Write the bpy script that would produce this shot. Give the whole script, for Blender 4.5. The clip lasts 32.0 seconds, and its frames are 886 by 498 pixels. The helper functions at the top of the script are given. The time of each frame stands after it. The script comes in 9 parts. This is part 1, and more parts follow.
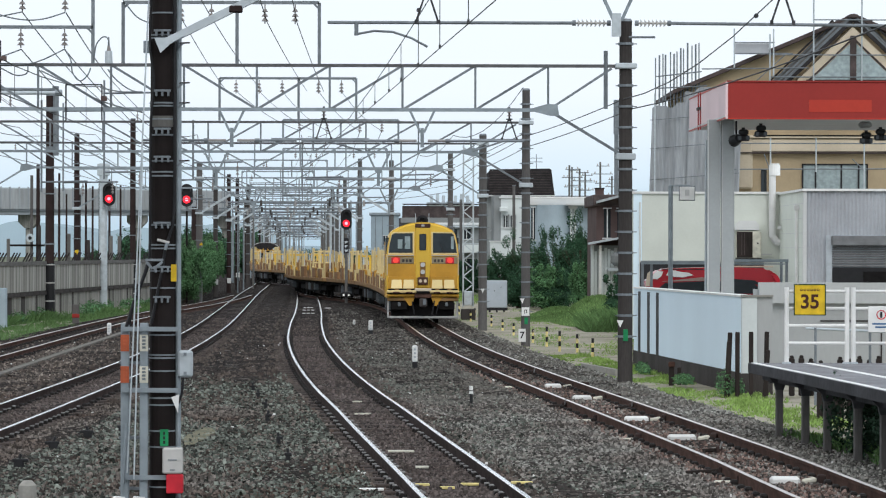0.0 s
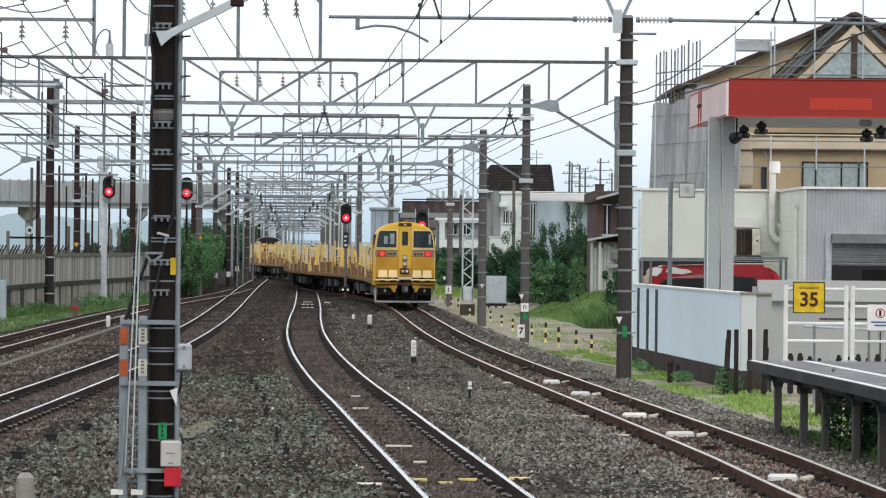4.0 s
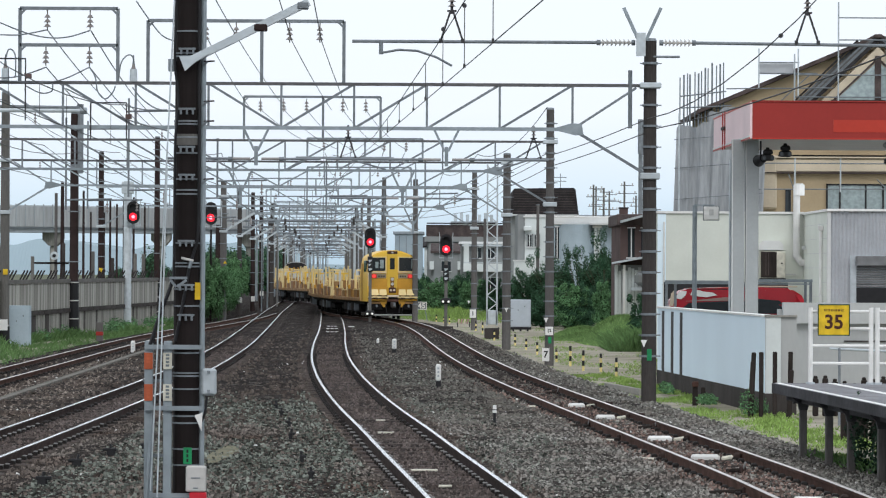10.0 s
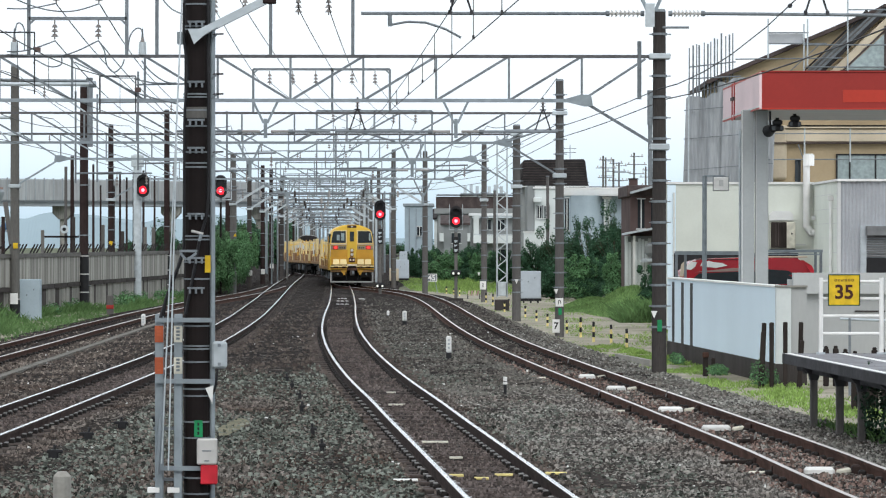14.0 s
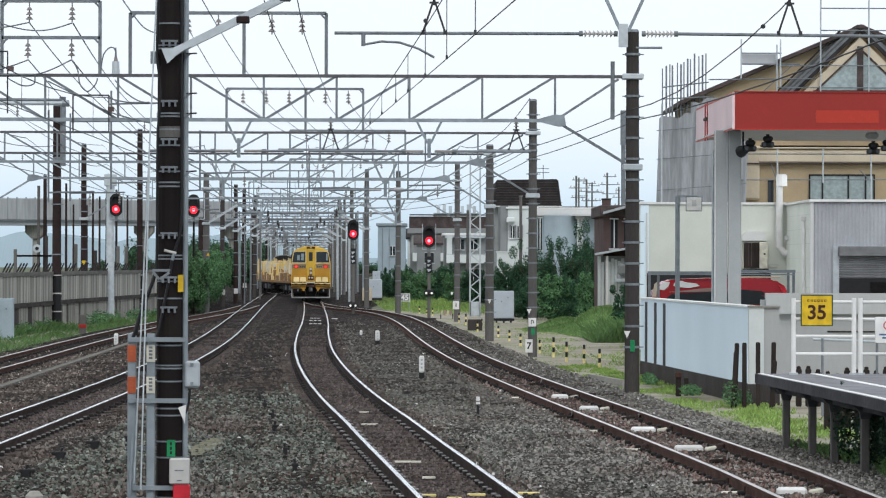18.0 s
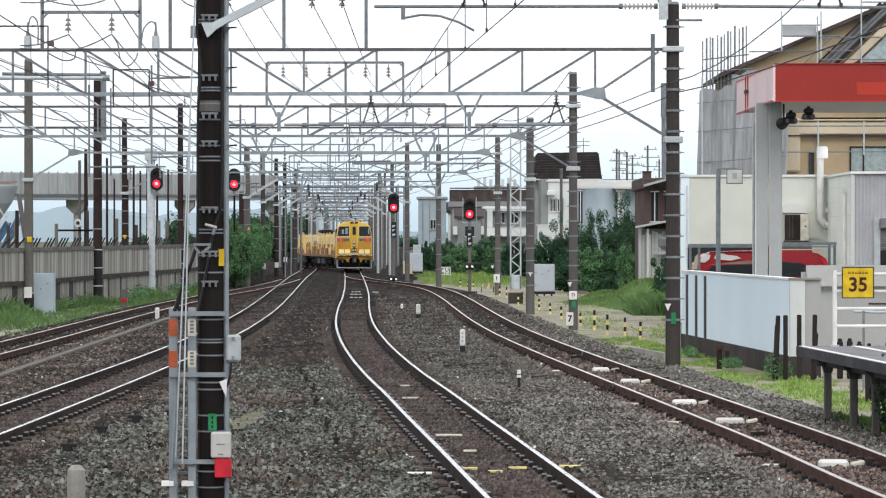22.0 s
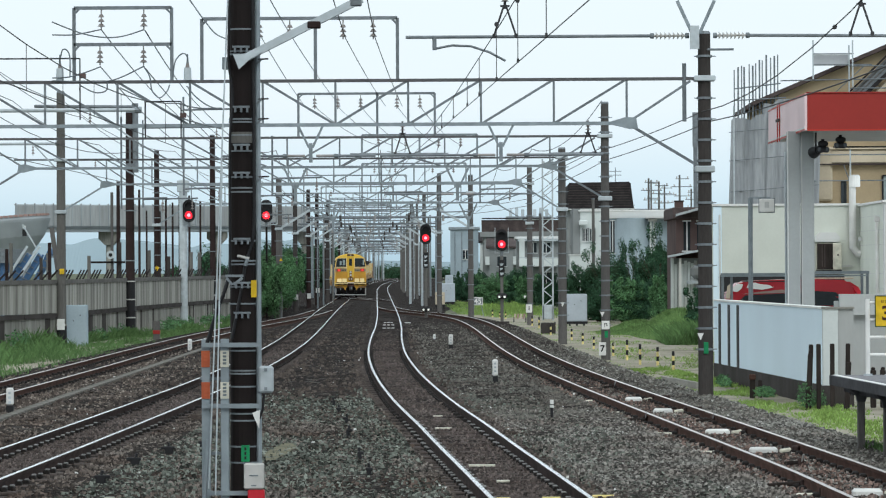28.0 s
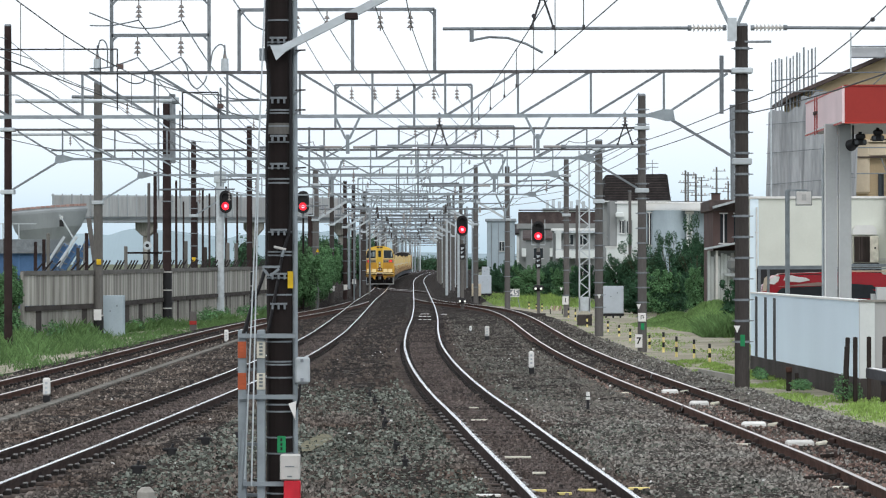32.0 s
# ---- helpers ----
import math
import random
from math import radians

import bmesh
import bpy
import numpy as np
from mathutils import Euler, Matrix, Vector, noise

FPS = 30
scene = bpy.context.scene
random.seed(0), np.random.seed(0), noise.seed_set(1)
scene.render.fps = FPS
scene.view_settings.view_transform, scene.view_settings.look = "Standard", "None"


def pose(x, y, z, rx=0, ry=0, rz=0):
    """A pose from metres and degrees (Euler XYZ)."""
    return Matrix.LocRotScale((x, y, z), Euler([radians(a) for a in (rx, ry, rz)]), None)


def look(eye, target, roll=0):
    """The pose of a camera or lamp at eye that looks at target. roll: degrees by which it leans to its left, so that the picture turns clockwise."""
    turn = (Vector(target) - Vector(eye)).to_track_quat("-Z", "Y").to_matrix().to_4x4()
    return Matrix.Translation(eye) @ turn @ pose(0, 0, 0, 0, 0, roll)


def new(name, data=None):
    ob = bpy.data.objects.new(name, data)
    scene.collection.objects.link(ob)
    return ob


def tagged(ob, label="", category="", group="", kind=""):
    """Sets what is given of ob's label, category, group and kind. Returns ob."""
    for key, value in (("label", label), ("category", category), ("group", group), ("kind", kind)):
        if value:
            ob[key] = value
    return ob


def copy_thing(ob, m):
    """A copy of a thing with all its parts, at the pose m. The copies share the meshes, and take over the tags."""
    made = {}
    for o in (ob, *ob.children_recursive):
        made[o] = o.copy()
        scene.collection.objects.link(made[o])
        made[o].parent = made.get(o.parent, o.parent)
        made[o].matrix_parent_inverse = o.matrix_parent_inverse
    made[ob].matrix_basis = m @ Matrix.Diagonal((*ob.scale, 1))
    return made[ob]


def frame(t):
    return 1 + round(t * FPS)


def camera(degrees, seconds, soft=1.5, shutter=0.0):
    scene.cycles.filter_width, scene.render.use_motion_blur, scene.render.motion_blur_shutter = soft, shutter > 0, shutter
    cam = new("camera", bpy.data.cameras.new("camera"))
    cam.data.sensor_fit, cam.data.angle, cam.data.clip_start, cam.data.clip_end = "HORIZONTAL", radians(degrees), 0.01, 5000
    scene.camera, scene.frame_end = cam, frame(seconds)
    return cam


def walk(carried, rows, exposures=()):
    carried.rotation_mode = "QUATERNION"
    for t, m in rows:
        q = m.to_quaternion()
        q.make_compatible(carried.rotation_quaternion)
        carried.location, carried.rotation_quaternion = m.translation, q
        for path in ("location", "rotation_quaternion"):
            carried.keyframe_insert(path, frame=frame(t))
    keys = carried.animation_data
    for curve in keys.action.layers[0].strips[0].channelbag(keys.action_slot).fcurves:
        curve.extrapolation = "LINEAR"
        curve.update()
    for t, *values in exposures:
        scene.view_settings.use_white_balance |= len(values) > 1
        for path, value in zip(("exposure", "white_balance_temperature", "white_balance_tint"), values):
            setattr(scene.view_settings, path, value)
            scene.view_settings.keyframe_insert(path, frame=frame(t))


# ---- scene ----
# ---- camera: handheld with a long lens, it turns but stays in one place ----
EYE = (0.0, 0.0, 2.82)
cam = camera(14.89, 32.0, 1.15)
# seconds, pitch, roll, yaw in degrees
TURNS = [
(0, 0.042, -0.122, -0.387), (0.5, 0.010, -0.228, -0.301), (1, -0.067, -0.386, -0.211), (1.5, -0.039, -0.406, -0.206), (2, 0.046, -0.365, -0.241),
(2.5, 0.124, -0.358, -0.356), (3.5, 0.020, -0.460, -0.400), (4.5, -0.063, -0.595, -0.369), (5, -0.042, -0.584, -0.287), (5.5, 0.050, -0.615, -0.271),
(6, 0.132, -0.576, -0.214), (6.5, 0.221, -0.495, -0.165), (7, 0.175, -0.456, -0.180), (7.5, 0.129, -0.512, -0.189), (8, 0.250, -0.592, -0.148),
(8.5, 0.283, -0.543, -0.117), (9, 0.296, -0.450, -0.083), (9.5, 0.345, -0.347, 0.011), (10, 0.361, -0.309, 0.016), (10.5, 0.398, -0.368, -0.094),
(11, 0.361, -0.306, -0.080), (11.5, 0.346, -0.332, 0.010), (12, 0.389, -0.302, 0.052), (12.5, 0.335, -0.226, 0.040), (13, 0.347, -0.115, 0.149),
(13.5, 0.048, -0.062, 0.187), (14, -0.115, -0.049, 0.184), (14.5, -0.091, -0.025, 0.136), (15.5, -0.020, 0.070, 0.050), (16.5, 0.068, 0.211, -0.026),
(17, 0.218, 0.035, -0.009), (17.5, 0.232, -0.169, -0.182), (18, 0.220, -0.138, -0.271), (18.5, 0.125, -0.082, -0.225), (19, 0.009, -0.007, -0.002),
(19.5, -0.124, 0.017, 0.188), (20, -0.171, -0.015, 0.166), (20.5, -0.206, 0.035, 0.106), (21, -0.295, 0.053, 0.081), (21.5, -0.310, 0.062, 0.241),
(22, -0.231, 0.039, 0.414), (22.5, -0.053, -0.015, 0.445), (23, -0.074, 0.060, 0.465), (23.5, -0.148, 0.015, 0.617), (24, 0.002, -0.012, 0.770),
(24.5, 0.159, 0.029, 0.871), (25, 0.232, 0.163, 1.020), (25.5, 0.279, 0.242, 0.961), (26.5, 0.300, 0.220, 0.955), (27.5, 0.328, 0.137, 0.965),
(28, 0.284, 0.282, 0.958), (28.5, 0.065, 0.309, 1.051), (29, 0.051, 0.322, 1.146), (29.5, -0.088, 0.346, 1.164), (30, -0.116, 0.384, 1.272),
(30.5, -0.052, 0.319, 1.326), (31, 0.065, 0.266, 1.482), (31.5, 0.165, 0.206, 1.598), (32, 0.144, 0.101, 1.575)]
# the picture's brightness and tint drift a little
TINTS = [(0, -0.07, 6180, 9), (1, -0.02, 6300, 10), (2, 0, 6400, 11), (5, 0, 6500, 11), (7, -0.03, 6380, 11), (9, -0.06, 6250, 10), (10, -0.07, 6220, 10), (11, -0.16, 5980, 7), (12, -0.15, 5950, 6), (13, -0.16, 5950, 6), (13.5, 0.0, 6200, 8), (14, 0.1, 6260, 9), (17, -0.05, 6250, 10),
         (19, -0.05, 6220, 10), (20, 0.12, 6350, 10), (21, 0.16, 6480, 11), (22, 0.17, 6500, 12), (23, 0.14, 6450, 11), (25, 0.03, 6280, 10), (26.5, -0.05, 6240, 7), (28, -0.13, 6130, 4), (29.2, 0.06, 6300, 9), (30, 0.14, 6400, 10), (31, 0.12, 6450, 11), (32, 0.06, 6330, 10)]
walk(cam, [(t, pose(*EYE, 90 + p, r, w)) for t, p, r, w in TURNS], TINTS)

# ---- light: bright overcast sky, weak broad sun ----
world = bpy.data.worlds.new("overcast_sky")
scene.world = world
world.use_nodes = True
wn, wl = world.node_tree.nodes, world.node_tree.links
bg = wn["Background"]
sky = wn.new("ShaderNodeTexSky")
sky.sky_type, sky.sun_disc = "NISHITA", False
sky.sun_elevation, sky.sun_rotation = radians(52), radians(200)
sky.air_density, sky.dust_density, sky.ozone_density = 1.0, 6.0, 1.0
gain = wn.new("ShaderNodeMixRGB")
gain.blend_type, gain.inputs[0].default_value = "MIX", 0.80
gain.inputs[2].default_value = (10.9, 12.1, 12.9, 1)
wl.new(sky.outputs[0], gain.inputs[1])
# haze: the sky is paler blue low over the horizon, white above
coord, sep, low = wn.new("ShaderNodeTexCoord"), wn.new("ShaderNodeSeparateXYZ"), wn.new("ShaderNodeValToRGB")
wl.new(coord.outputs["Generated"], sep.inputs[0])
wl.new(sep.outputs["Z"], low.inputs[0])
low.color_ramp.elements[0].position, low.color_ramp.elements[1].position = 0.002, 0.046
low.color_ramp.elements[0].color, low.color_ramp.elements[1].color = (0.6, 0.69, 0.74, 1), (1.06, 1.0, 0.97, 1)
mid = low.color_ramp.elements.new(0.022)
mid.color = (0.87, 0.9, 0.915, 1)
haze = wn.new("ShaderNodeMixRGB")
haze.blend_type, haze.inputs[0].default_value = "MULTIPLY", 1.0
wl.new(gain.outputs[0], haze.inputs[1]), wl.new(low.outputs[0], haze.inputs[2])
wl.new(haze.outputs[0], bg.inputs[0])
bg.inputs[1].default_value = 0.105
sun = new("sun", bpy.data.lights.new("sun", "SUN"))
sun.data.energy, sun.data.angle, sun.data.color = 0.9, radians(25), (1.0, 0.97, 0.92)
sun.matrix_world = look((20, -40, 60), (0, 40, 0))
scene.view_settings.exposure = 0.0


# ---- materials ----
def mat(name, col, rough=0.7, metal=0.0, var=0.15, scale=6.0, bump=0.15, bscale=13.0, col2=None, emit=None, island=False, stretch=(1, 1, 1), spread=0.7):
    """Base colour with large stains and fine grain, and a fine relief."""
    m = bpy.data.materials.new(name)
    m.use_nodes = True
    n, l = m.node_tree.nodes, m.node_tree.links
    p = n["Principled BSDF"]
    p.inputs["Roughness"].default_value, p.inputs["Metallic"].default_value = rough, metal
    p.inputs["Specular IOR Level"].default_value = 0.5 if rough < 0.35 else (0.25 if rough < 0.6 else 0.1)
    co = n.new("ShaderNodeTexCoord")
    mp = n.new("ShaderNodeMapping")
    mp.inputs["Scale"].default_value = stretch
    l.new(co.outputs["Object"], mp.inputs[0])
    big, fine = n.new("ShaderNodeTexNoise"), n.new("ShaderNodeTexNoise")
    big.inputs["Scale"].default_value, big.inputs["Detail"].default_value = scale, 4
    fine.inputs["Scale"].default_value, fine.inputs["Detail"].default_value = bscale, 3
    l.new(mp.outputs[0], big.inputs[0]), l.new(mp.outputs[0], fine.inputs[0])
    ramp = n.new("ShaderNodeValToRGB")
    c2 = col2 or [c * (1 - 2 * var) for c in col]
    ramp.color_ramp.elements[0].position, ramp.color_ramp.elements[1].position = 0.32, 0.68
    ramp.color_ramp.elements[0].color, ramp.color_ramp.elements[1].color = (*c2, 1), (*col, 1)
    l.new(big.outputs[0], ramp.inputs[0])
    mix = n.new("ShaderNodeMixRGB")
    mix.blend_type, mix.inputs[0].default_value = "OVERLAY", 0.35 if island or bump >= 0.2 else 0.08
    l.new(ramp.outputs[0], mix.inputs[1]), l.new(fine.outputs[0], mix.inputs[2])
    last = mix.outputs[0]
    rnd = n.new("ShaderNodeNewGeometry") if island else n.new("ShaderNodeObjectInfo")
    vary = n.new("ShaderNodeHueSaturation")
    rr = n.new("ShaderNodeMapRange")
    span = spread if island else 0.1
    rr.inputs["To Min"].default_value, rr.inputs["To Max"].default_value = 1 - span, 1 + span * (1.35 if island else 1)
    if island:
        # more dark pieces than light ones
        skew = n.new("ShaderNodeMath")
        skew.operation, skew.inputs[1].default_value = "POWER", 1.5
        l.new(rnd.outputs["Random Per Island"], skew.inputs[0]), l.new(skew.outputs[0], rr.inputs[0])
    else:
        l.new(rnd.outputs["Random"], rr.inputs[0])
    l.new(rr.outputs[0], vary.inputs["Value"]), l.new(last, vary.inputs["Color"])
    l.new(vary.outputs[0], p.inputs["Base Color"])
    if bump:
        b = n.new("ShaderNodeBump")
        b.inputs["Strength"].default_value, b.inputs["Distance"].default_value = bump, 0.02
        l.new(fine.outputs[0], b.inputs["Height"]), l.new(b.outputs[0], p.inputs["Normal"])
    if emit:
        p.inputs["Emission Color"].default_value, p.inputs["Emission Strength"].default_value = (*emit[:3], 1), emit[3]
    return m


def ballast_mat(name, a, b, c):
    """Crushed stone: cells of grey and brown stones, with rust-brown drifts."""
    m = bpy.data.materials.new(name)
    m.use_nodes = True
    n, l = m.node_tree.nodes, m.node_tree.links
    p = n["Principled BSDF"]
    p.inputs["Roughness"].default_value = 0.95
    p.inputs["Specular IOR Level"].default_value = 0.08
    co = n.new("ShaderNodeTexCoord")
    vor, v2 = n.new("ShaderNodeTexVoronoi"), n.new("ShaderNodeTexVoronoi")
    vor.inputs["Scale"].default_value, v2.inputs["Scale"].default_value = 12, 5
    big = n.new("ShaderNodeTexNoise")
    big.inputs["Scale"].default_value, big.inputs["Detail"].default_value = 0.35, 5
    for o in (vor, v2, big):
        l.new(co.outputs["Object"], o.inputs[0])
    r1 = n.new("ShaderNodeValToRGB")
    r1.color_ramp.elements[0].color, r1.color_ramp.elements[1].color = (*a, 1), (*b, 1)
    r1.color_ramp.elements[0].position, r1.color_ramp.elements[1].position = 0.38, 0.66
    l.new(big.outputs[0], r1.inputs[0])
    bw = n.new("ShaderNodeRGBToBW")
    l.new(vor.outputs["Color"], bw.inputs[0])
    r2 = n.new("ShaderNodeValToRGB")
    r2.color_ramp.elements[0].color, r2.color_ramp.elements[1].color = (0.12, 0.12, 0.12, 1), (1.6, 1.55, 1.5, 1)
    e = r2.color_ramp.elements.new(0.75)
    e.color = (0.75, 0.72, 0.7, 1)
    l.new(bw.outputs[0], r2.inputs[0])
    mx = n.new("ShaderNodeMixRGB")
    mx.blend_type, mx.inputs[0].default_value = "MULTIPLY", 1.0
    l.new(r1.outputs[0], mx.inputs[1]), l.new(r2.outputs[0], mx.inputs[2])
    spot = n.new("ShaderNodeValToRGB")
    spot.color_ramp.elements[0].position, spot.color_ramp.elements[1].position = 0.82, 0.9
    spot.color_ramp.elements[0].color, spot.color_ramp.elements[1].color = (0, 0, 0, 1), (1, 1, 1, 1)
    bw2 = n.new("ShaderNodeRGBToBW")
    l.new(v2.outputs["Color"], bw2.inputs[0]), l.new(bw2.outputs[0], spot.inputs[0])
    m2 = n.new("ShaderNodeMixRGB")
    m2.inputs[2].default_value = (*c, 1)
    l.new(spot.outputs[0], m2.inputs[0]), l.new(mx.outputs[0], m2.inputs[1])
    l.new(m2.outputs[0], p.inputs["Base Color"])
    bp = n.new("ShaderNodeBump")
    bp.inputs["Strength"].default_value, bp.inputs["Distance"].default_value = 0.9, 0.05
    l.new(vor.outputs["Distance"], bp.inputs["Height"]), l.new(bp.outputs[0], p.inputs["Normal"])
    return m


# beds coloured extra dark to paint the shaded gaps between loose stones
BALLAST = ballast_mat("ballast", (0.021, 0.0165, 0.0143), (0.05, 0.041, 0.036), (0.13, 0.12, 0.11))
BALLAST_R = ballast_mat("brown_ballast", (0.028, 0.023, 0.02), (0.065, 0.055, 0.049), (0.2, 0.18, 0.165))
STONE = mat("stone", (0.145, 0.131, 0.118), 0.95, island=True, spread=0.7, scale=0.45, bscale=30, bump=0, col2=(0.08, 0.06, 0.05))
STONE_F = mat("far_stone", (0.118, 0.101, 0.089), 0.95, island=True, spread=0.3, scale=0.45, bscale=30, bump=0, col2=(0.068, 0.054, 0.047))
STONE_R = mat("brown_stone", (0.222, 0.219, 0.2), 0.95, island=True, spread=0.7, scale=0.45, bscale=30, bump=0, col2=(0.135, 0.116, 0.104))
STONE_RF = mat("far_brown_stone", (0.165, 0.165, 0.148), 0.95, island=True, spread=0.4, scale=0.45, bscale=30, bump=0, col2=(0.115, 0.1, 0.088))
STONE_G = mat("grey_stone", (0.15, 0.164, 0.143), 0.95, island=True, spread=0.85, scale=0.6, bscale=30, bump=0, col2=(0.075, 0.083, 0.07))
STONE_S = mat("siding_stone", (0.25, 0.22, 0.19), 0.95, island=True, spread=0.5, scale=0.45, bscale=30, bump=0, col2=(0.125, 0.098, 0.083))
STONE_P = mat("pale_stone", (0.24, 0.236, 0.215), 0.95, island=True, spread=0.6, scale=0.45, bscale=30, bump=0, col2=(0.15, 0.145, 0.13))
STONE_I = mat("dull_track_stone", (0.125, 0.105, 0.098), 0.95, island=True, spread=0.45, scale=0.45, bscale=30, bump=0, col2=(0.085, 0.068, 0.062))
STONE_T = mat("rust_stained_stone", (0.25, 0.185, 0.16), 0.95, island=True, spread=0.6, scale=0.45, bscale=30, bump=0, col2=(0.11, 0.07, 0.058))
EARTH = mat("earth", (0.37, 0.345, 0.285), 0.95, scale=0.6, bscale=10, col2=(0.22, 0.205, 0.15), bump=0.5)
SCRUB = mat("scrubby_ground", (0.15, 0.155, 0.11), 0.95, scale=0.15, bscale=4, col2=(0.08, 0.1, 0.06), bump=0.5)
SANDY = mat("pale_sand", (0.2, 0.19, 0.13), 0.95, scale=2.0, bscale=14, col2=(0.12, 0.115, 0.08), bump=0.5)
RAILTOP = mat("polished_rail", (0.93, 0.93, 0.94), 0.18, 1.0, 0.05, bump=0.02)
RAILDULL = mat("worn_rail", (0.84, 0.78, 0.74), 0.3, 1.0, 0.15, bump=0.05)
RUST = mat("rail_rust", (0.06, 0.042, 0.038), 0.85, 0.0, 0.25, 3, 0.3)
RUSTB = mat("brown_rail_rust", (0.105, 0.058, 0.045), 0.85, 0.0, 0.25, 3, 0.3)
TIE = mat("sleeper_concrete", (0.1, 0.084, 0.077), 0.9, 0, 0.3, 2.5, 0.4, col2=(0.06, 0.049, 0.045))
WOOD = mat("tarred_wood", (0.04, 0.033, 0.03), 0.9, 0, 0.2, 4, 0.4, stretch=(1, 1, 0.2))
SPRING = mat("worn_spring_steel", (0.3, 0.295, 0.29), 0.6, 0.3)
CLIP = mat("rail_clip", (0.03, 0.027, 0.026), 0.7, 0.3)
PAINTW = mat("white_paint", (0.78, 0.78, 0.76), 0.55, 0, 0.07, 3, 0.05)
POLEM = mat("grey_brown_pole_concrete", (0.15, 0.143, 0.138), 0.9, 0, 0.2, 1.2, 0.2, 40, stretch=(1, 1, 0.15))
POLE = mat("weathered_pole_concrete", (0.07, 0.063, 0.06), 0.9, 0, 0.2, 1.2, 0.2, 40, stretch=(1, 1, 0.15))
POLEB = mat("dark_steel_pole", (0.019, 0.015, 0.0145), 0.65, 0.2, 0.2, 1.5, 0.15)
POLER = mat("rust_brown_pole", (0.042, 0.029, 0.028), 0.8, 0.1, 0.2, 1.5, 0.15)
POLEG = mat("grey_concrete_pole", (0.17, 0.165, 0.155), 0.9, 0, 0.15, 1.2, 0.2, 40, stretch=(1, 1, 0.15))
# both steels lightened and blued: distance haze of the far portals in the colour
GALV = mat("galvanised_steel", (0.28, 0.32, 0.345), 0.5, 0.45, 0.12, 5, 0.1)
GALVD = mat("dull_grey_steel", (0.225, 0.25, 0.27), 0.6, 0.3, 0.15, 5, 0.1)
CHORD = mat("dark_chord_steel", (0.13, 0.13, 0.135), 0.6, 0.3, 0.15, 5, 0.1)
GALVL = mat("pale_steel_paint", (0.5, 0.55, 0.58), 0.55, 0.1, 0.1, 5, 0.1)
WIRE = mat("wire", (0.085, 0.085, 0.088), 0.6, 0.4, bump=0)
HANGER = mat("dark_hanger_steel", (0.06, 0.06, 0.065), 0.6, 0.3, 0.1)
PORC = mat("porcelain", (0.5, 0.49, 0.47), 0.25, 0, 0.05, bump=0)
PORCG = mat("grey_porcelain", (0.33, 0.32, 0.31), 0.35, 0, 0.1, bump=0)
PORCD = mat("brown_porcelain", (0.19, 0.17, 0.16), 0.3, 0, 0.05, bump=0)
BLACK = mat("black_paint", (0.018, 0.018, 0.02), 0.5, 0, 0.1)
WHITEWALL = mat("white_wall_paint", (0.76, 0.89, 0.97), 0.7, 0, 0.03, 0.45, 0.02, 40, stretch=(1, 1, 0.5))
GREYWALL = mat("grey_wall_paint", (0.43, 0.44, 0.435), 0.75, 0, 0.05, 0.8, 0.02, stretch=(1, 1, 0.3))
CONC = mat("concrete", (0.34, 0.33, 0.3), 0.9, 0, 0.14, 1.5, 0.25)
FENCEC = mat("stained_concrete_panel", (0.36, 0.355, 0.325), 0.95, 0, 0.25, 2.2, 0.25, 25, col2=(0.16, 0.155, 0.14), stretch=(1, 1, 0.12))
FENCEU = mat("weathered_fence_panel", (0.47, 0.465, 0.425), 0.95, 0, 0.2, 3.6, 0.1, 25, col2=(0.17, 0.165, 0.15), stretch=(1, 1, 0.05))
TILE = mat("grey_roof_tile", (0.16, 0.155, 0.15), 0.8, 0, 0.2, 3, 0.3)
CREAM = mat("cream_stucco", (0.68, 0.71, 0.645), 0.85, 0, 0.05, 0.8, 0.1)
TAN = mat("tan_stucco", (0.47, 0.375, 0.245), 0.85, 0, 0.08, 0.8, 0.1)
TANL = mat("pale_tan_trim", (0.6, 0.52, 0.4), 0.8, 0, 0.08, 0.8, 0.1)
ROOFD = mat("dark_roof_tile", (0.042, 0.039, 0.04), 0.85, 0, 0.2, 2, 0.3)
ROOFB = mat("brown_roof", (0.095, 0.075, 0.072), 0.75, 0, 0.2, 2, 0.3)
CORR = mat("grey_corrugated_steel", (0.48, 0.5, 0.53), 0.5, 0.1, 0.1, 1, 0.05)
SHEET = mat("grey_scaffold_mesh", (0.36, 0.38, 0.4), 0.95, 0, 0.12, 1.2, 0.4, 12, stretch=(1, 1, 0.1))
RED = mat("red_fascia", (0.34, 0.032, 0.025), 0.45, 0, 0.05, 0.7, 0.03)
REDL = mat("faded_orange_red", (0.46, 0.042, 0.024), 0.45, 0, 0.05, 0.7, 0.03)
PINK = mat("faded_pink_fascia", (0.73, 0.57, 0.585), 0.55, 0, 0.06, 0.7, 0.03)
SOFFIT = mat("white_soffit", (0.62, 0.63, 0.62), 0.6, 0, 0.05, 1, 0.05)
TRAINY = mat("train_yellow", (0.72, 0.465, 0.06), 0.4, 0, 0.05, 1.2, 0.03)
TRAINO = mat("train_ochre", (0.54, 0.29, 0.035), 0.5, 0, 0.12, 1.5, 0.05)
TRAINP = mat("pale_yellow_panel", (0.72, 0.57, 0.27), 0.45, 0, 0.05, 1.5, 0.03)
TRAINS = mat("pale_stanchion", (0.6, 0.48, 0.24), 0.5, 0, 0.1, 2, 0.03)
TRAIND = mat("dirty_ochre_deck", (0.32, 0.19, 0.085), 0.65, 0, 0.2, 2, 0.1)
TRAINT = mat("tan_side_box", (0.29, 0.165, 0.085), 0.6, 0, 0.15, 2, 0.05)
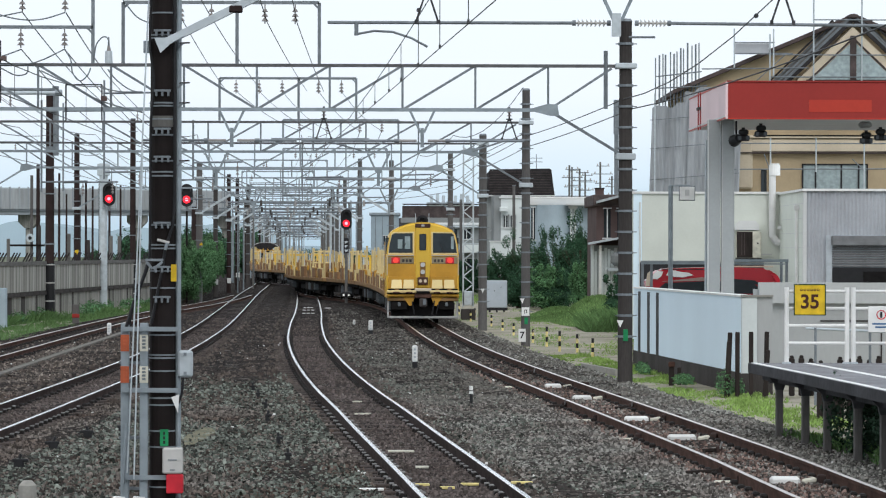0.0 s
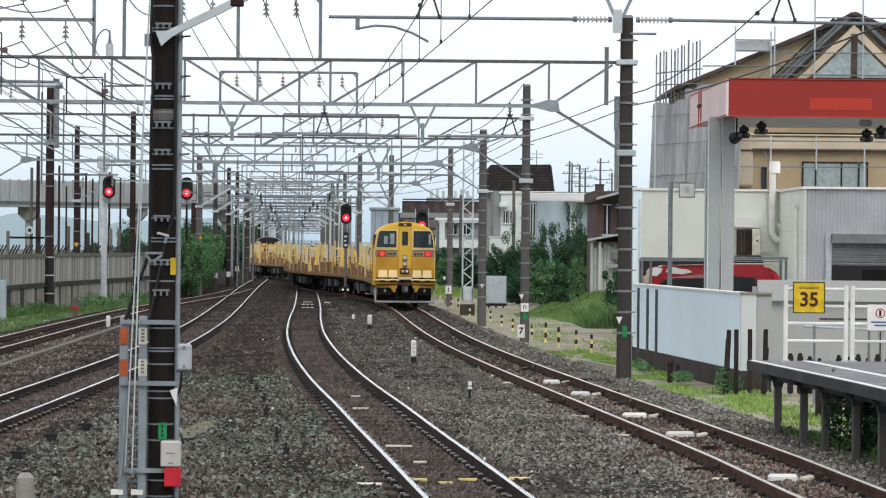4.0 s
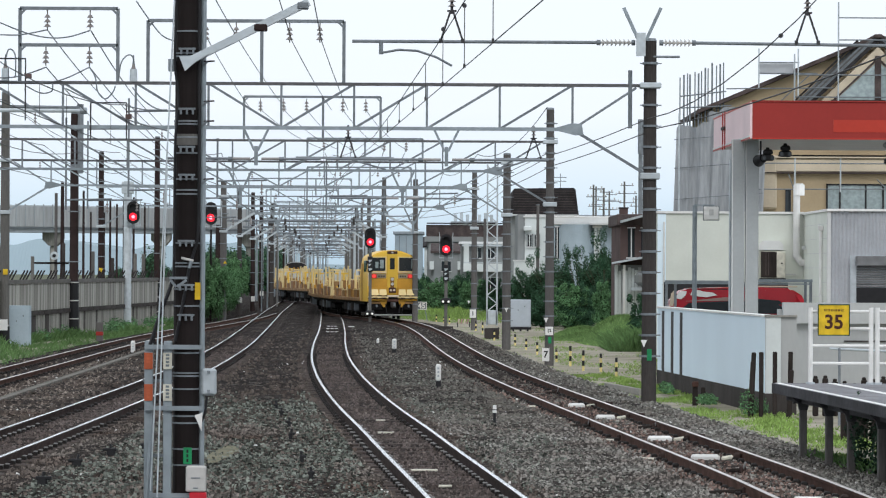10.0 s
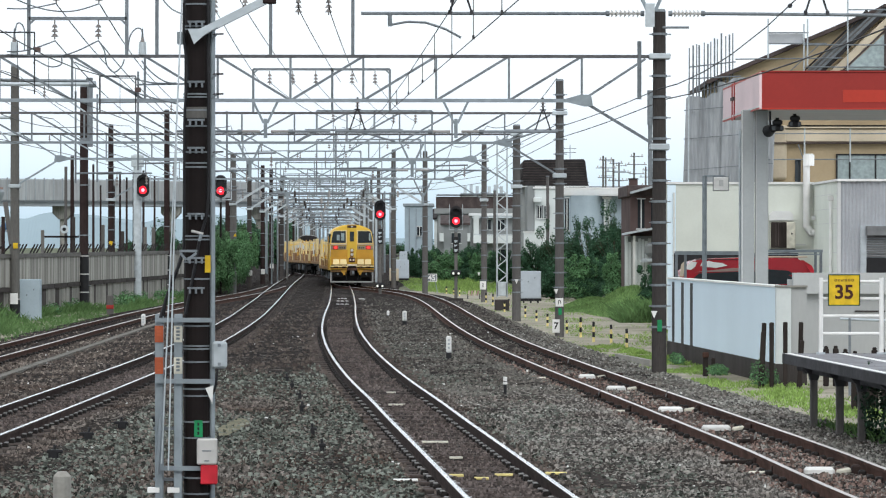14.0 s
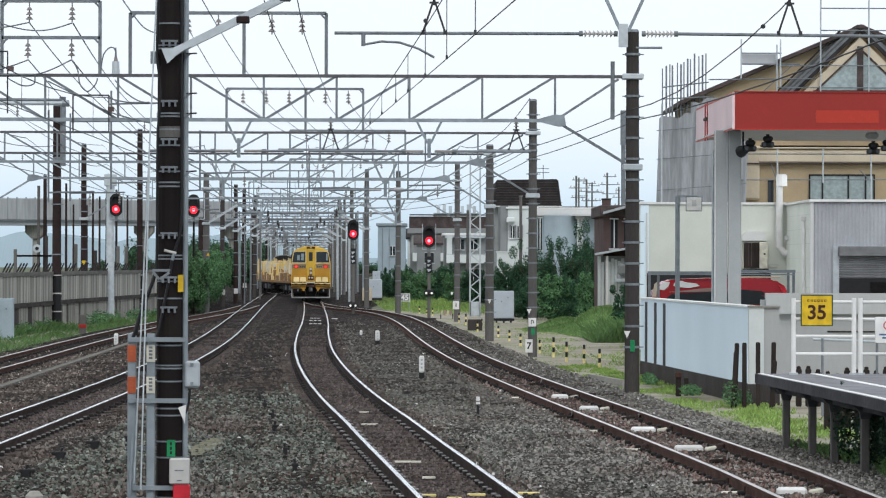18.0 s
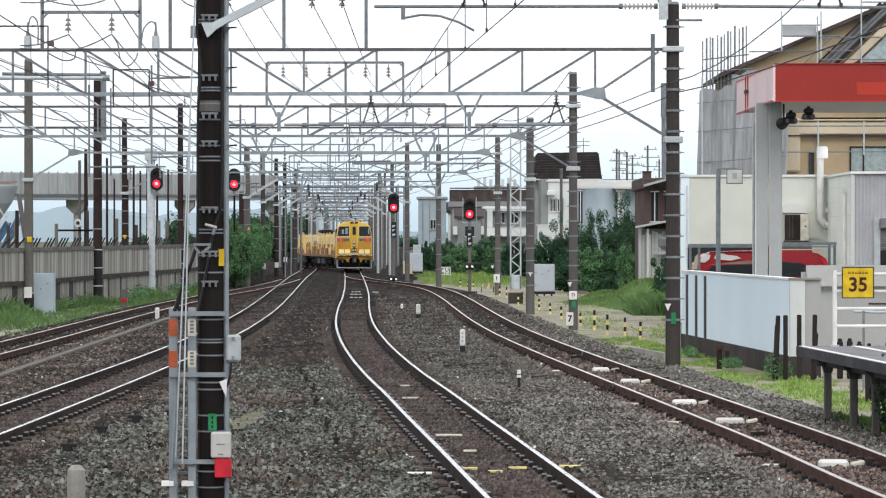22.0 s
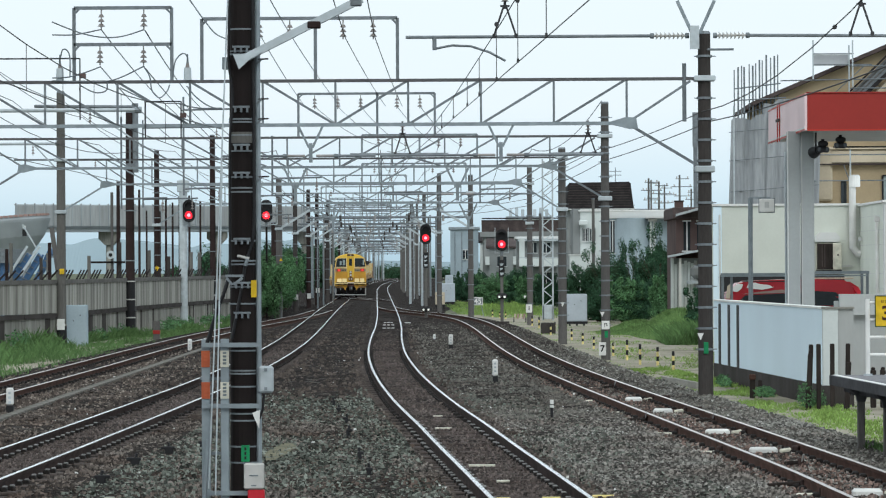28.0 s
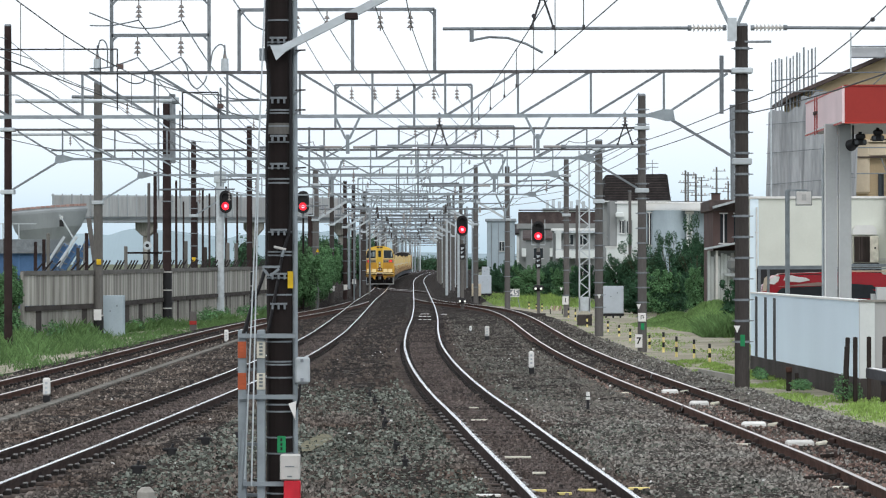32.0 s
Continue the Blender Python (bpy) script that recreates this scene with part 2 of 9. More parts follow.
LAMPP = mat("bronze_lamp_panel", (0.3, 0.25, 0.16), 0.35, 0, 0.1, 2, 0.03)
TRAINB = mat("brown_side_box", (0.26, 0.14, 0.05), 0.6, 0, 0.15, 2, 0.05)
UNDER = mat("dark_underframe", (0.014, 0.013, 0.013), 0.8, 0.1, 0.2)
SKIRT = mat("grey_skirt", (0.42, 0.42, 0.41), 0.5, 0, 0.1)
GLASS = mat("dark_glass", (0.025, 0.03, 0.034), 0.06, 0, 0.1, bump=0)
# reflected sky is painted into this glass as a paler base colour
GLASSB = mat("sky_paled_glass", (0.33, 0.4, 0.41), 0.12, 0, 0.15, bump=0)
LAMPR = mat("red_lamp", (0.7, 0.02, 0.01), 0.3, emit=(1, 0.01, 0.03, 1.9), bump=0)
LAMPC = mat("red_lamp_core", (0.8, 0.2, 0.2), 0.3, emit=(1, 0.22, 0.28, 3.0), bump=0)
LAMPW = mat("white_lamp", (0.8, 0.8, 0.75), 0.3, emit=(1, 0.95, 0.85, 0.35), bump=0)
TAILR = mat("tail_lamp", (0.7, 0.06, 0.03), 0.3, emit=(1, 0.05, 0.05, 0.5), bump=0)
CARRED = mat("car_red", (0.42, 0.012, 0.022), 0.18, 0, 0.02, bump=0)
GREEN = mat("green_plate", (0.02, 0.27, 0.1), 0.5, bump=0)
REDP = mat("red_plate", (0.7, 0.03, 0.05), 0.5, bump=0)
PLATEW = mat("cream_plate", (0.68, 0.66, 0.56), 0.6, bump=0)
ORANGE = mat("orange_plate", (0.5, 0.12, 0.05), 0.55, bump=0)
YPLATE = mat("yellow_plate", (0.72, 0.48, 0.02), 0.5, bump=0)
LEAF = mat("leaf", (0.115, 0.24, 0.105), 0.7, 0, 0.2, 3, 0, island=True, spread=0.5)
LEAFD = mat("dark_leaf", (0.046, 0.108, 0.058), 0.7, 0, 0.2, 3, 0, island=True, spread=0.5)
GRASSD = mat("dark_grass_blade", (0.13, 0.23, 0.085), 0.85, 0, 0.2, 0.7, 0, island=True, spread=0.3)
GRASS = mat("grass_blade", (0.27, 0.41, 0.11), 0.8, 0, 0.2, 0.7, 0, island=True, spread=0.3)
# near-black green: shade inside the foliage put into a colour
LEAFC = mat("shaded_core_leaf", (0.03, 0.055, 0.028), 0.9, 0, 0.2, 4, 0.3)
IVY = mat("ivy_leaf", (0.09, 0.175, 0.08), 0.7, 0, 0.2, 3, 0, island=True, spread=0.38)
# darker copy of the ivy, shade under the platform deck put into its colour
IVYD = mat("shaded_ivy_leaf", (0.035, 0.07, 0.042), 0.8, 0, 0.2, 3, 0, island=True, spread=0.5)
BARK = mat("bark", (0.09, 0.07, 0.05), 0.95, 0, 0.2, 6, 0.4)
GBOX = mat("blue_grey_cabinet", (0.5, 0.56, 0.62), 0.5, 0, 0.06, 2, 0.05)
BLUE = mat("blue_sheet", (0.08, 0.155, 0.29), 0.6, 0, 0.1, 2, 0.05)
HOUSEW = mat("white_house_wall", (0.62, 0.66, 0.65), 0.85, 0, 0.08, 0.6, 0.1)
HOUSEB = mat("blue_grey_house_wall", (0.38, 0.46, 0.51), 0.85, 0, 0.1, 0.6, 0.1)
HOUSEG = mat("grey_house_wall", (0.27, 0.285, 0.285), 0.85, 0, 0.1, 0.6, 0.1)
HOUSEBR = mat("brown_house_wall", (0.12, 0.085, 0.08), 0.85, 0, 0.15, 0.8, 0.1)
BRICKR = mat("brick_red_rim", (0.4, 0.27, 0.24), 0.85, 0, 0.15, 1, 0.1)
# distance haze is mixed into this blue-grey base colour
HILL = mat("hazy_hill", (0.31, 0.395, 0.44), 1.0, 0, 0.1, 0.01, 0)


# ---- mesh helpers ----
def bx(bm, c, s, m=None, bev=0.0):
    """A box of size s centred at c (before m)."""
    r = bmesh.ops.create_cube(bm, size=1)
    vs = r["verts"]
    bmesh.ops.transform(bm, matrix=(m or Matrix()) @ Matrix.Translation(c) @ Matrix.Diagonal((*s, 1)), verts=vs)
    if bev:
        es = list({e for v in vs for e in v.link_edges})
        bmesh.ops.bevel(bm, geom=es, offset=bev, segments=1, affect="EDGES")
    return bm


def rod(bm, p, q, r, n=8, r2=None):
    """A round bar from p to q."""
    p, q = Vector(p), Vector(q)
    d = q - p
    m = Matrix.Translation((p + q) / 2) @ d.to_track_quat("Z", "Y").to_matrix().to_4x4()
    bmesh.ops.create_cone(bm, cap_ends=True, segments=n, radius1=r, radius2=r if r2 is None else r2, depth=d.length, matrix=m)
    return bm


def bar(bm, p, q, w, h=None):
    """A square bar from p to q."""
    p, q = Vector(p), Vector(q)
    d = q - p
    m = Matrix.Translation((p + q) / 2) @ d.to_track_quat("Z", "Y").to_matrix().to_4x4()
    return bx(bm, (0, 0, 0), (w, h or w, d.length), m)


def prism(bm, pts, a, b, axis="x"):
    """A slab with the outline pts, from a to b along an axis."""
    def place(u, v, w):
        return {"x": (w, u, v), "y": (u, w, v), "z": (u, v, w)}[axis]
    lo, hi = [[bm.verts.new(place(u, v, w)) for u, v in pts] for w in (a, b)]
    n = len(pts)
    for i in range(n):
        bm.faces.new((lo[i], lo[(i + 1) % n], hi[(i + 1) % n], hi[i]))
    bm.faces.new(lo[::-1]), bm.faces.new(hi)
    bmesh.ops.recalc_face_normals(bm, faces=bm.faces)
    return bm


def mesh_of(name, bm, material):
    me = bpy.data.meshes.new(name)
    bm.to_mesh(me)
    bm.free()
    me.materials.append(material)
    return me


def part(name, bm, material, parent=None, label="", smooth=False):
    me = bm if isinstance(bm, bpy.types.Mesh) else mesh_of(name, bm, material)
    if smooth:
        me.shade_smooth()
    ob = new(name, me)
    ob.parent = parent
    if label:
        ob["label"] = label
    return ob


def thing(name, label, category, m=None, group="", kind=""):
    e = new(name)
    e.matrix_world = m or Matrix()
    return tagged(e, label, category, group, kind)


def nb():
    return bmesh.new()


def raw(name, verts, faces, material, parent=None):
    me = bpy.data.meshes.new(name)
    me.from_pydata(verts, [], faces)
    me.materials.append(material)
    ob = new(name, me)
    ob.parent = parent
    return ob


def wire(name, pts, r, owner, material=None):
    c = bpy.data.curves.new(name, "CURVE")
    c.dimensions, c.bevel_depth, c.bevel_resolution = "3D", r, 0
    s = c.splines.new("POLY")
    s.points.add(len(pts) - 1)
    for p, q in zip(s.points, pts):
        p.co = (*q, 1)
    c.materials.append(material or WIRE)
    o = new(name, c)
    o.parent = owner
    return o


def rounded(pts):
    """A smooth line through the points."""
    out = []
    for i in range(len(pts) - 1):
        a, b, c, d = (Vector(pts[min(max(k, 0), len(pts) - 1)]) for k in (i - 1, i, i + 1, i + 2))
        for k in range(5):
            u = k / 5
            out.append(tuple(0.5 * (2 * b + (c - a) * u + (2 * a - 5 * b + 4 * c - d) * u * u + (3 * b - a - 3 * c + d) * u ** 3)))
    return out + [tuple(pts[-1])]


# ---- plan of the tracks: x of each centre line along y ----
LEFT = [(-20, -7.6), (20, -7.1), (36, -6.95), (50, -6.77), (65, -6.65), (79, -6.62), (93.5, -6.78), (115, -7.25), (144, -8.2), (173, -9.25), (216, -10.8), (259, -12.2),
        (300, -13.7), (350, -15.6), (400, -17.3), (450, -18.8), (500, -20), (560, -21.2), (640, -22.2), (760, -22.8)]
MIDDLE = [(-20, 4.75), (20, 1.8), (36, 0.65), (44, 0.09), (50, -0.34), (56, -0.75), (65, -1.4), (76, -2.1), (84, -2.55), (92, -2.95), (99, -3.27), (122, -4.1), (145, -4.78), (170, -5.6), (199, -6.62), (240, -8.12), (300, -10.3), (387, -13.4),
          (450, -15.3), (512, -16.9), (560, -17.8), (640, -18.8), (760, -19.4)]
RIGHT = [(-20, 9.6), (20, 5.9), (30, 5.1), (37, 4.64), (44, 4.3), (50, 3.91), (57, 3.45), (65.5, 2.88), (77, 2.14), (92, 1.3), (101, 0.9), (124, 0.1), (140, -0.4), (153, -0.88), (165, -1.45), (176, -2.25),
         (188, -3.6), (197, -5.0), (206, -6.2), (216, -7.05), (224, -7.6)]
SIDING = [(-20, -11.3), (40, -11.0), (68, -11.0), (84, -11.1), (115, -11.45), (134, -11.5), (150, -11.3), (165, -10.9), (185, -10.6), (205, -10.7)]
ROUTE = RIGHT[3:] + [(240, -8.15), (252, -8.5), (263, -9.1), (270, -9.95), (279, -11.4), (287, -12.6), (294, -13.25)] + [p for p in LEFT if p[0] > 296]


def curve_x(pts, y):
    """Monotone cubic through the plan's points."""
    ys, xs = [p[0] for p in pts], [p[1] for p in pts]
    i = min(max(int(np.searchsorted(ys, y)) - 1, 0), len(ys) - 2)
    def slope(k):
        if k <= 0 or k >= len(ys) - 1:
            k = min(max(k, 1), len(ys) - 1)
            return (xs[k] - xs[k - 1]) / (ys[k] - ys[k - 1])
        a, b = (xs[k] - xs[k - 1]) / (ys[k] - ys[k - 1]), (xs[k + 1] - xs[k]) / (ys[k + 1] - ys[k])
        wa, wb = ys[k + 1] - ys[k], ys[k] - ys[k - 1]
        return (a * wa + b * wb) / (wa + wb)
    h = ys[i + 1] - ys[i]
    t = (y - ys[i]) / h
    if t < 0 or t > 1:
        return xs[i] + slope(i) * (y - ys[i]) if t < 0 else xs[i + 1] + slope(i + 1) * (y - ys[i + 1])
    m0, m1 = slope(i) * h, slope(i + 1) * h
    return (2 * t**3 - 3 * t**2 + 1) * xs[i] + (t**3 - 2 * t**2 + t) * m0 + (3 * t**2 - 2 * t**3) * xs[i + 1] + (t**3 - t**2) * m1


def sweep(name, pts, y0, y1, off, prof, material, parent, step=3.0, z=0.0):
    """A profile (sideways, up) swept along a track's centre line at a sideways offset."""
    n = max(2, int((y1 - y0) / step) + 1)
    vs, fs, k = [], [], len(prof)
    for i in range(n):
        y = y0 + (y1 - y0) * i / (n - 1)
        x, s = curve_x(pts, y), (curve_x(pts, y + 0.5) - curve_x(pts, y - 0.5))
        nx, ny = 1 / math.hypot(1, s), -s / math.hypot(1, s)
        for u, v in prof:
            vs.append((x + nx * (off + u), y + ny * (off + u), v + z))
    for i in range(n - 1):
        for j in range(k):
            a, b = i * k + j, i * k + (j + 1) % k
            fs.append((a, b, b + k, a + k))
    fs += [tuple(range(k))[::-1], tuple((n - 1) * k + j for j in range(k))]
    return raw(name, vs, fs, material, parent)


WEB = [(-0.063, 0.0), (0.063, 0.0), (0.063, 0.012), (0.012, 0.03), (0.012, 0.115), (0.032, 0.125), (0.032, 0.163), (-0.032, 0.163), (-0.032, 0.125), (-0.012, 0.115), (-0.012, 0.03), (-0.063, 0.012)]
HEAD = [(-0.031, 0.164), (0.031, 0.164), (0.03, 0.168), (0.015, 0.171), (-0.015, 0.171), (-0.03, 0.168)]


def railway(label, pts, y0, y1, top, side, tie, tie_from, tie_to, gauge=1.132):
    t = thing("railway_track", label, "railway track", kind="structure")
    for s in (-1, 1):
        r = sweep("rail", pts, y0, y1, s * gauge / 2, WEB, side, t)
        sweep("rail_head", pts, y0, y1, s * gauge / 2, HEAD, top, r)
    bm = bx(nb(), (0, 0, -0.055), (2.0, 0.2, 0.15), bev=0.015)
    me = mesh_of("sleeper", bm, tie)
    cb = nb()
    for s in (-1, 1):
        for d in (-1, 1):
            bx(cb, (s * gauge / 2 + d * 0.105, 0, 0.04), (0.09, 0.12, 0.07), bev=0.02)
    cm = mesh_of("rail_clip", cb, CLIP)
    pb = nb()
    for s in (-1, 1):
        for d in (-1, 1):
            bx(pb, (s * gauge / 2 + d * 0.125, -0.03, 0.083), (0.06, 0.06, 0.02), bev=0.006)
    pm = mesh_of("clip_spring", pb, SPRING)
    y = tie_from
    while y < tie_to:
        x, s = curve_x(pts, y), curve_x(pts, y + 0.5) - curve_x(pts, y - 0.5)
        m = Matrix.Translation((x, y, 0)) @ Matrix.Rotation(-math.atan(s), 4, "Z")
        o = part("sleeper", me, tie, t)
        o.matrix_local = m @ Matrix.Translation((0, 0, 0.012 * math.sin(y * 5.1)))
        part("rail_clip", cm, CLIP, o)
        if tie is TIE and y < 60:
            part("clip_spring", pm, SPRING, o)
        y += 0.6
    # farther sleepers in one mesh
    vs, fs = [], []
    while y < 330 and y < y1:
        x, s = curve_x(pts, y), curve_x(pts, y + 0.5) - curve_x(pts, y - 0.5)
        for du, dv in ((-1, -0.1), (1, -0.1), (1, 0.1), (-1, 0.1)):
            vs.append((x + du + s * dv, y + dv - s * du, 0.012))
        b = len(vs) - 4
        fs.append((b, b + 1, b + 2, b + 3))
        y += 0.6
    if fs:
        tagged(raw("far_sleepers", vs, fs, tie, t), kind="stuff")
    return t


# ---- ground: one sheet to the horizon, ballast beds on it ----
def ground_sheet():
    ys = [-60, 0, 20, 30, 40, 50, 60, 75, 90, 110, 130, 160, 200, 260, 350, 500, 800, 1500, 4000]
    xs = [-3000, -800, -200, -60, -30, -20, -15, -12, 8, 10, 14, 30, 80, 300, 1000, 3000]
    vs = [(x, y, -0.06 if abs(x) < 60 else 0.0) for y in ys for x in xs]
    n = len(xs)
    fs = [(j * n + i, j * n + i + 1, (j + 1) * n + i + 1, (j + 1) * n + i) for j in range(len(ys) - 1) for i in range(n - 1)]
    g = raw("ground", vs, fs, EARTH)
    g.data.materials.append(SCRUB)
    for f in g.data.polygons:
        f.material_index = int(f.center.y > 190 or f.center.x < -19 or f.center.x > 30)
    tagged(g, "dry sandy ground with patches of grass", "ground", kind="structure")
    vs, fs = [], []
    rows = [-20 + 6 * i for i in range(5)] + [10 + 1.2 * i for i in range(100)] + [130 + 5 * i for i in range(125)]
    random.seed(3)
    for y in rows:
        a = min(curve_x(SIDING, y), curve_x(LEFT, y)) - 2.0 - min(max(0, (y - 170) * 0.1), 6)
        b = (curve_x(RIGHT, y) if y < 224 else curve_x(MIDDLE, y)) + 2.0 + min(max(0, (y - 195) * 0.08), 6)
        k = 40
        for i in range(k + 1):
            x = a + (b - a) * i / k
            z = 0.0 + 0.03 * noise.noise((x * 0.9, y * 0.5, 0)) - (0.06 if i in (0, k) else 0)
            d = min(abs(x - curve_x(c, y)) for c in ((LEFT, MIDDLE, RIGHT, SIDING) if y < 205 else (LEFT, MIDDLE)))
            z += 0.03 if 1.1 < d < 2.2 else (0.016 if d < 0.62 else -0.005 if d < 0.75 else 0)
            vs.append((x, y, z))
    k = 41
    left, right = [], []
    for j in range(len(rows) - 1):
        for i in range(k - 1):
            x, y = vs[j * k + i][:2]
            brown = x > curve_x(MIDDLE, y) + 1.15 + 0.5 * noise.noise((y * 0.3, 7, 0)) and y < 190
            (right if brown else left).append((j * k + i, j * k + i + 1, (j + 1) * k + i + 1, (j + 1) * k + i))
    tagged(raw("ballast_bed", vs, left, BALLAST), "dark brown and grey crushed stone ballast bed", "ballast", kind="structure")
    tagged(raw("ballast_bed_brown", vs, right, BALLAST_R), "reddish brown ballast around the side track", "ballast", kind="structure")


ground_sheet()

# ---- overhead line: portals, posts, masts ----
def post_mesh(h, r0, r1, material, n=14):
    bm = nb()
    rod(bm, (0, 0, -0.3), (0, 0, h), r0, n, r1)
    return mesh_of("post", bm, material)


def band_mesh(r, material, steps=True):
    bm = nb()
    rod(bm, (0, 0, -0.025), (0, 0, 0.025), r + 0.012, 14)
    if steps:
        bx(bm, (r + 0.04, 0, 0), (0.1, 0.025, 0.022))
        bx(bm, (-r - 0.025, 0, 0), (0.07, 0.025, 0.022))
    return mesh_of("band", bm, material)


def add_post(owner, x, y, h, r, material, bands=0.45, band_mat=None, top=None):
    o = part("post", post_mesh(h, r, r * 0.82, material), material, owner, smooth=False)
    o.location = (x, y, 0)
    if bands:
        bmh = band_mesh(r * 0.95, band_mat or GALVD)
        z = 1.0
        while z < h - 0.4:
            b = part("band", bmh, GALVD, o)
            b.location = (0, 0, z)
            z += bands
    cb = rod(nb(), (0, 0, h), (0, 0, h + 0.06), r * 0.86, 14, r * 0.7)
    part("cap", cb, band_mat or GALVD, o)
    return o


def portal(label, y, xl, xr, zb, zt, hl, hr, ml, mr, steel, rl=0.15, rr=0.15, bands=0.45, pitch=1.6, th=0.068, lean=0, left_bands=None, brace=0.06):
    t = thing("catenary_portal", label, "railway gantry", group="overhead line portals")
    add_post(t, xl, y, hl, rl, ml, bands if left_bands is None else left_bands)
    add_post(t, xr, y, hr, rr, mr, bands)
    k = 1.67
    part("top_chord", bar(nb(), (xl, y, zt), (xr, y, zt), th), CHORD if y < 130 else steel, t)
    part("bottom_chord", bar(nb(), (xl + k, y, zb), (xr - k, y, zb), th * 1.1), GALV, t)
    n = max(2, round((xr - xl - 2 * k) / pitch))
    us = [xl + k + (xr - xl - 2 * k) * i / n for i in range(n + 1)]
    vm = mesh_of("vertical", bar(nb(), (0, 0, 0), (0, 0, zt - zb), th * 0.7), steel)
    for u in us:
        part("vertical", vm, steel, t).location = (u, y, zb)
    for i in range(n):
        a, b = (us[i], us[i + 1]) if i < n / 2 + lean else (us[i + 1], us[i])
        part("diagonal", bar(nb(), (a, y, zt), (b, y, zb), th * 0.75), steel, t)
    for s, x, kx in ((1, xl, xl + k), (-1, xr, xr - k)):
        part("diagonal", bar(nb(), (x + s * 0.3, y, zt - 0.05), (kx, y, zb), th * 0.75), steel, t)
        part("knee_brace", bar(nb(), (kx, y - 0.02, zb), (x + s * 0.1, y - 0.02, zb - 0.95), brace), GALVL if brace > 0.1 else steel, t)
        part("gusset", prism(nb(), [(kx + s * 0.34, zb - 0.03), (kx + s * 0.34, zb + 0.04), (kx + s * 0.02, zb + 0.13), (kx - s * 0.2, zb + 0.12), (kx - s * 0.24, zb - 0.12), (kx - s * 0.06, zb - 0.13)], y - 0.06, y - 0.04, "y"), GALV, t)
        part("clamp", bx(nb(), (x, y - 0.02, zt), (0.46, 0.4, 0.12), bev=0.02), GALVL, t)
        part("clamp", bx(nb(), (x, y - 0.02, zb - 1.0), (0.42, 0.38, 0.14), bev=0.02), GALVL, t)
    if brace > 0.1:
        part("cross_tube", rod(nb(), (xl + 0.2, y, zb - 0.42), (xr - 0.2, y, zb - 0.42), 0.05, 6), GALVD, t)
        for i in range(5):
            u = xl + (xr - xl) * (i + 0.8) / 5.6
            part("tube_insulator", rod(nb(), (u, y, zb - 0.62), (u, y, zb - 0.3), 0.07, 6), POLE if i % 2 else PORCG, t)
    return t


def insulator(bm, x, y, z, n=3, r=0.085, step=0.1):
    """Hanging string of discs from z downwards."""
    rod(bm, (x, y, z), (x, y, z - n * step - 0.12), 0.015, 6)
    for i in range(n):
        rod(bm, (x, y, z - 0.1 - i * step), (x, y, z - 0.16 - i * step), r * 0.4, 10, r * (0.8 + 0.1 * i))
    return bm


def upper_frame(y, x0, x1, z0, z1, hang, steel, mid=(), levels=(), th=0.07):
    """Rectangular frame above a portal beam, with insulator strings hanging in it."""
    t = thing("insulator_gantry", "grey steel frame above the portal with hanging insulators", "wire support", group="insulator gantries")
    for x in (x0, x1, *mid):
        part("upright", bar(nb(), (x, y, z0), (x, y, z1), th), steel, t)
    for z in (z1, *levels):
        part("crossbar", bar(nb(), (x0, y, z), (x1, y, z), th), steel, t)
        for s, x in ((1, x0), (-1, x1)):
            part("corner_plate", bar(nb(), (x, y - 0.02, z - 0.14), (x + s * 0.14, y - 0.02, z), th * 0.6), steel, t)
    for x, z in hang:
        part("insulator_string", insulator(nb(), x, y, z), PORCD, t)
    return t


# y, left x, right x, lower chord, upper chord, heights of the posts
portal("grey steel truss portal on dark banded concrete posts", 73, -14.6, 4.42, 5.87, 6.82, 8.2, 7.78, POLE, POLE, GALVD, 0.165, 0.165, lean=1)
portal("grey truss portal with weathered concrete posts", 103, -16.1, 3.21, 5.84, 6.74, 9.9, 7.72, POLER, POLEM, GALVD, 0.13, 0.145, left_bands=0)
portal("grey truss portal on tall grey posts", 123.5, -16.0, 2.28, 5.85, 6.75, 9.2, 7.05, POLEG, POLEM, GALV, 0.18, 0.165, left_bands=0)
portal("grey truss portal between a dark post and a concrete post", 163, -16.5, 1.45, 5.85, 6.75, 8.4, 7.5, POLER, POLEM, GALV, 0.15, 0.15, 0.6)
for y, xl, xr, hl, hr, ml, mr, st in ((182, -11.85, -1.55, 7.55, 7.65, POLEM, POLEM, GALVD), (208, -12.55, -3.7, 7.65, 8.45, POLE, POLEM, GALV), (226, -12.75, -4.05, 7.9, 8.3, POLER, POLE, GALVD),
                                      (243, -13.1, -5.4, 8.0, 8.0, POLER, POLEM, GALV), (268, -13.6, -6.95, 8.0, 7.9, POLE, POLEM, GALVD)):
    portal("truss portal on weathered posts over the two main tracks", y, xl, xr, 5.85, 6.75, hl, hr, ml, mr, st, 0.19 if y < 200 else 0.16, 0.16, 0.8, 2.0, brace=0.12)
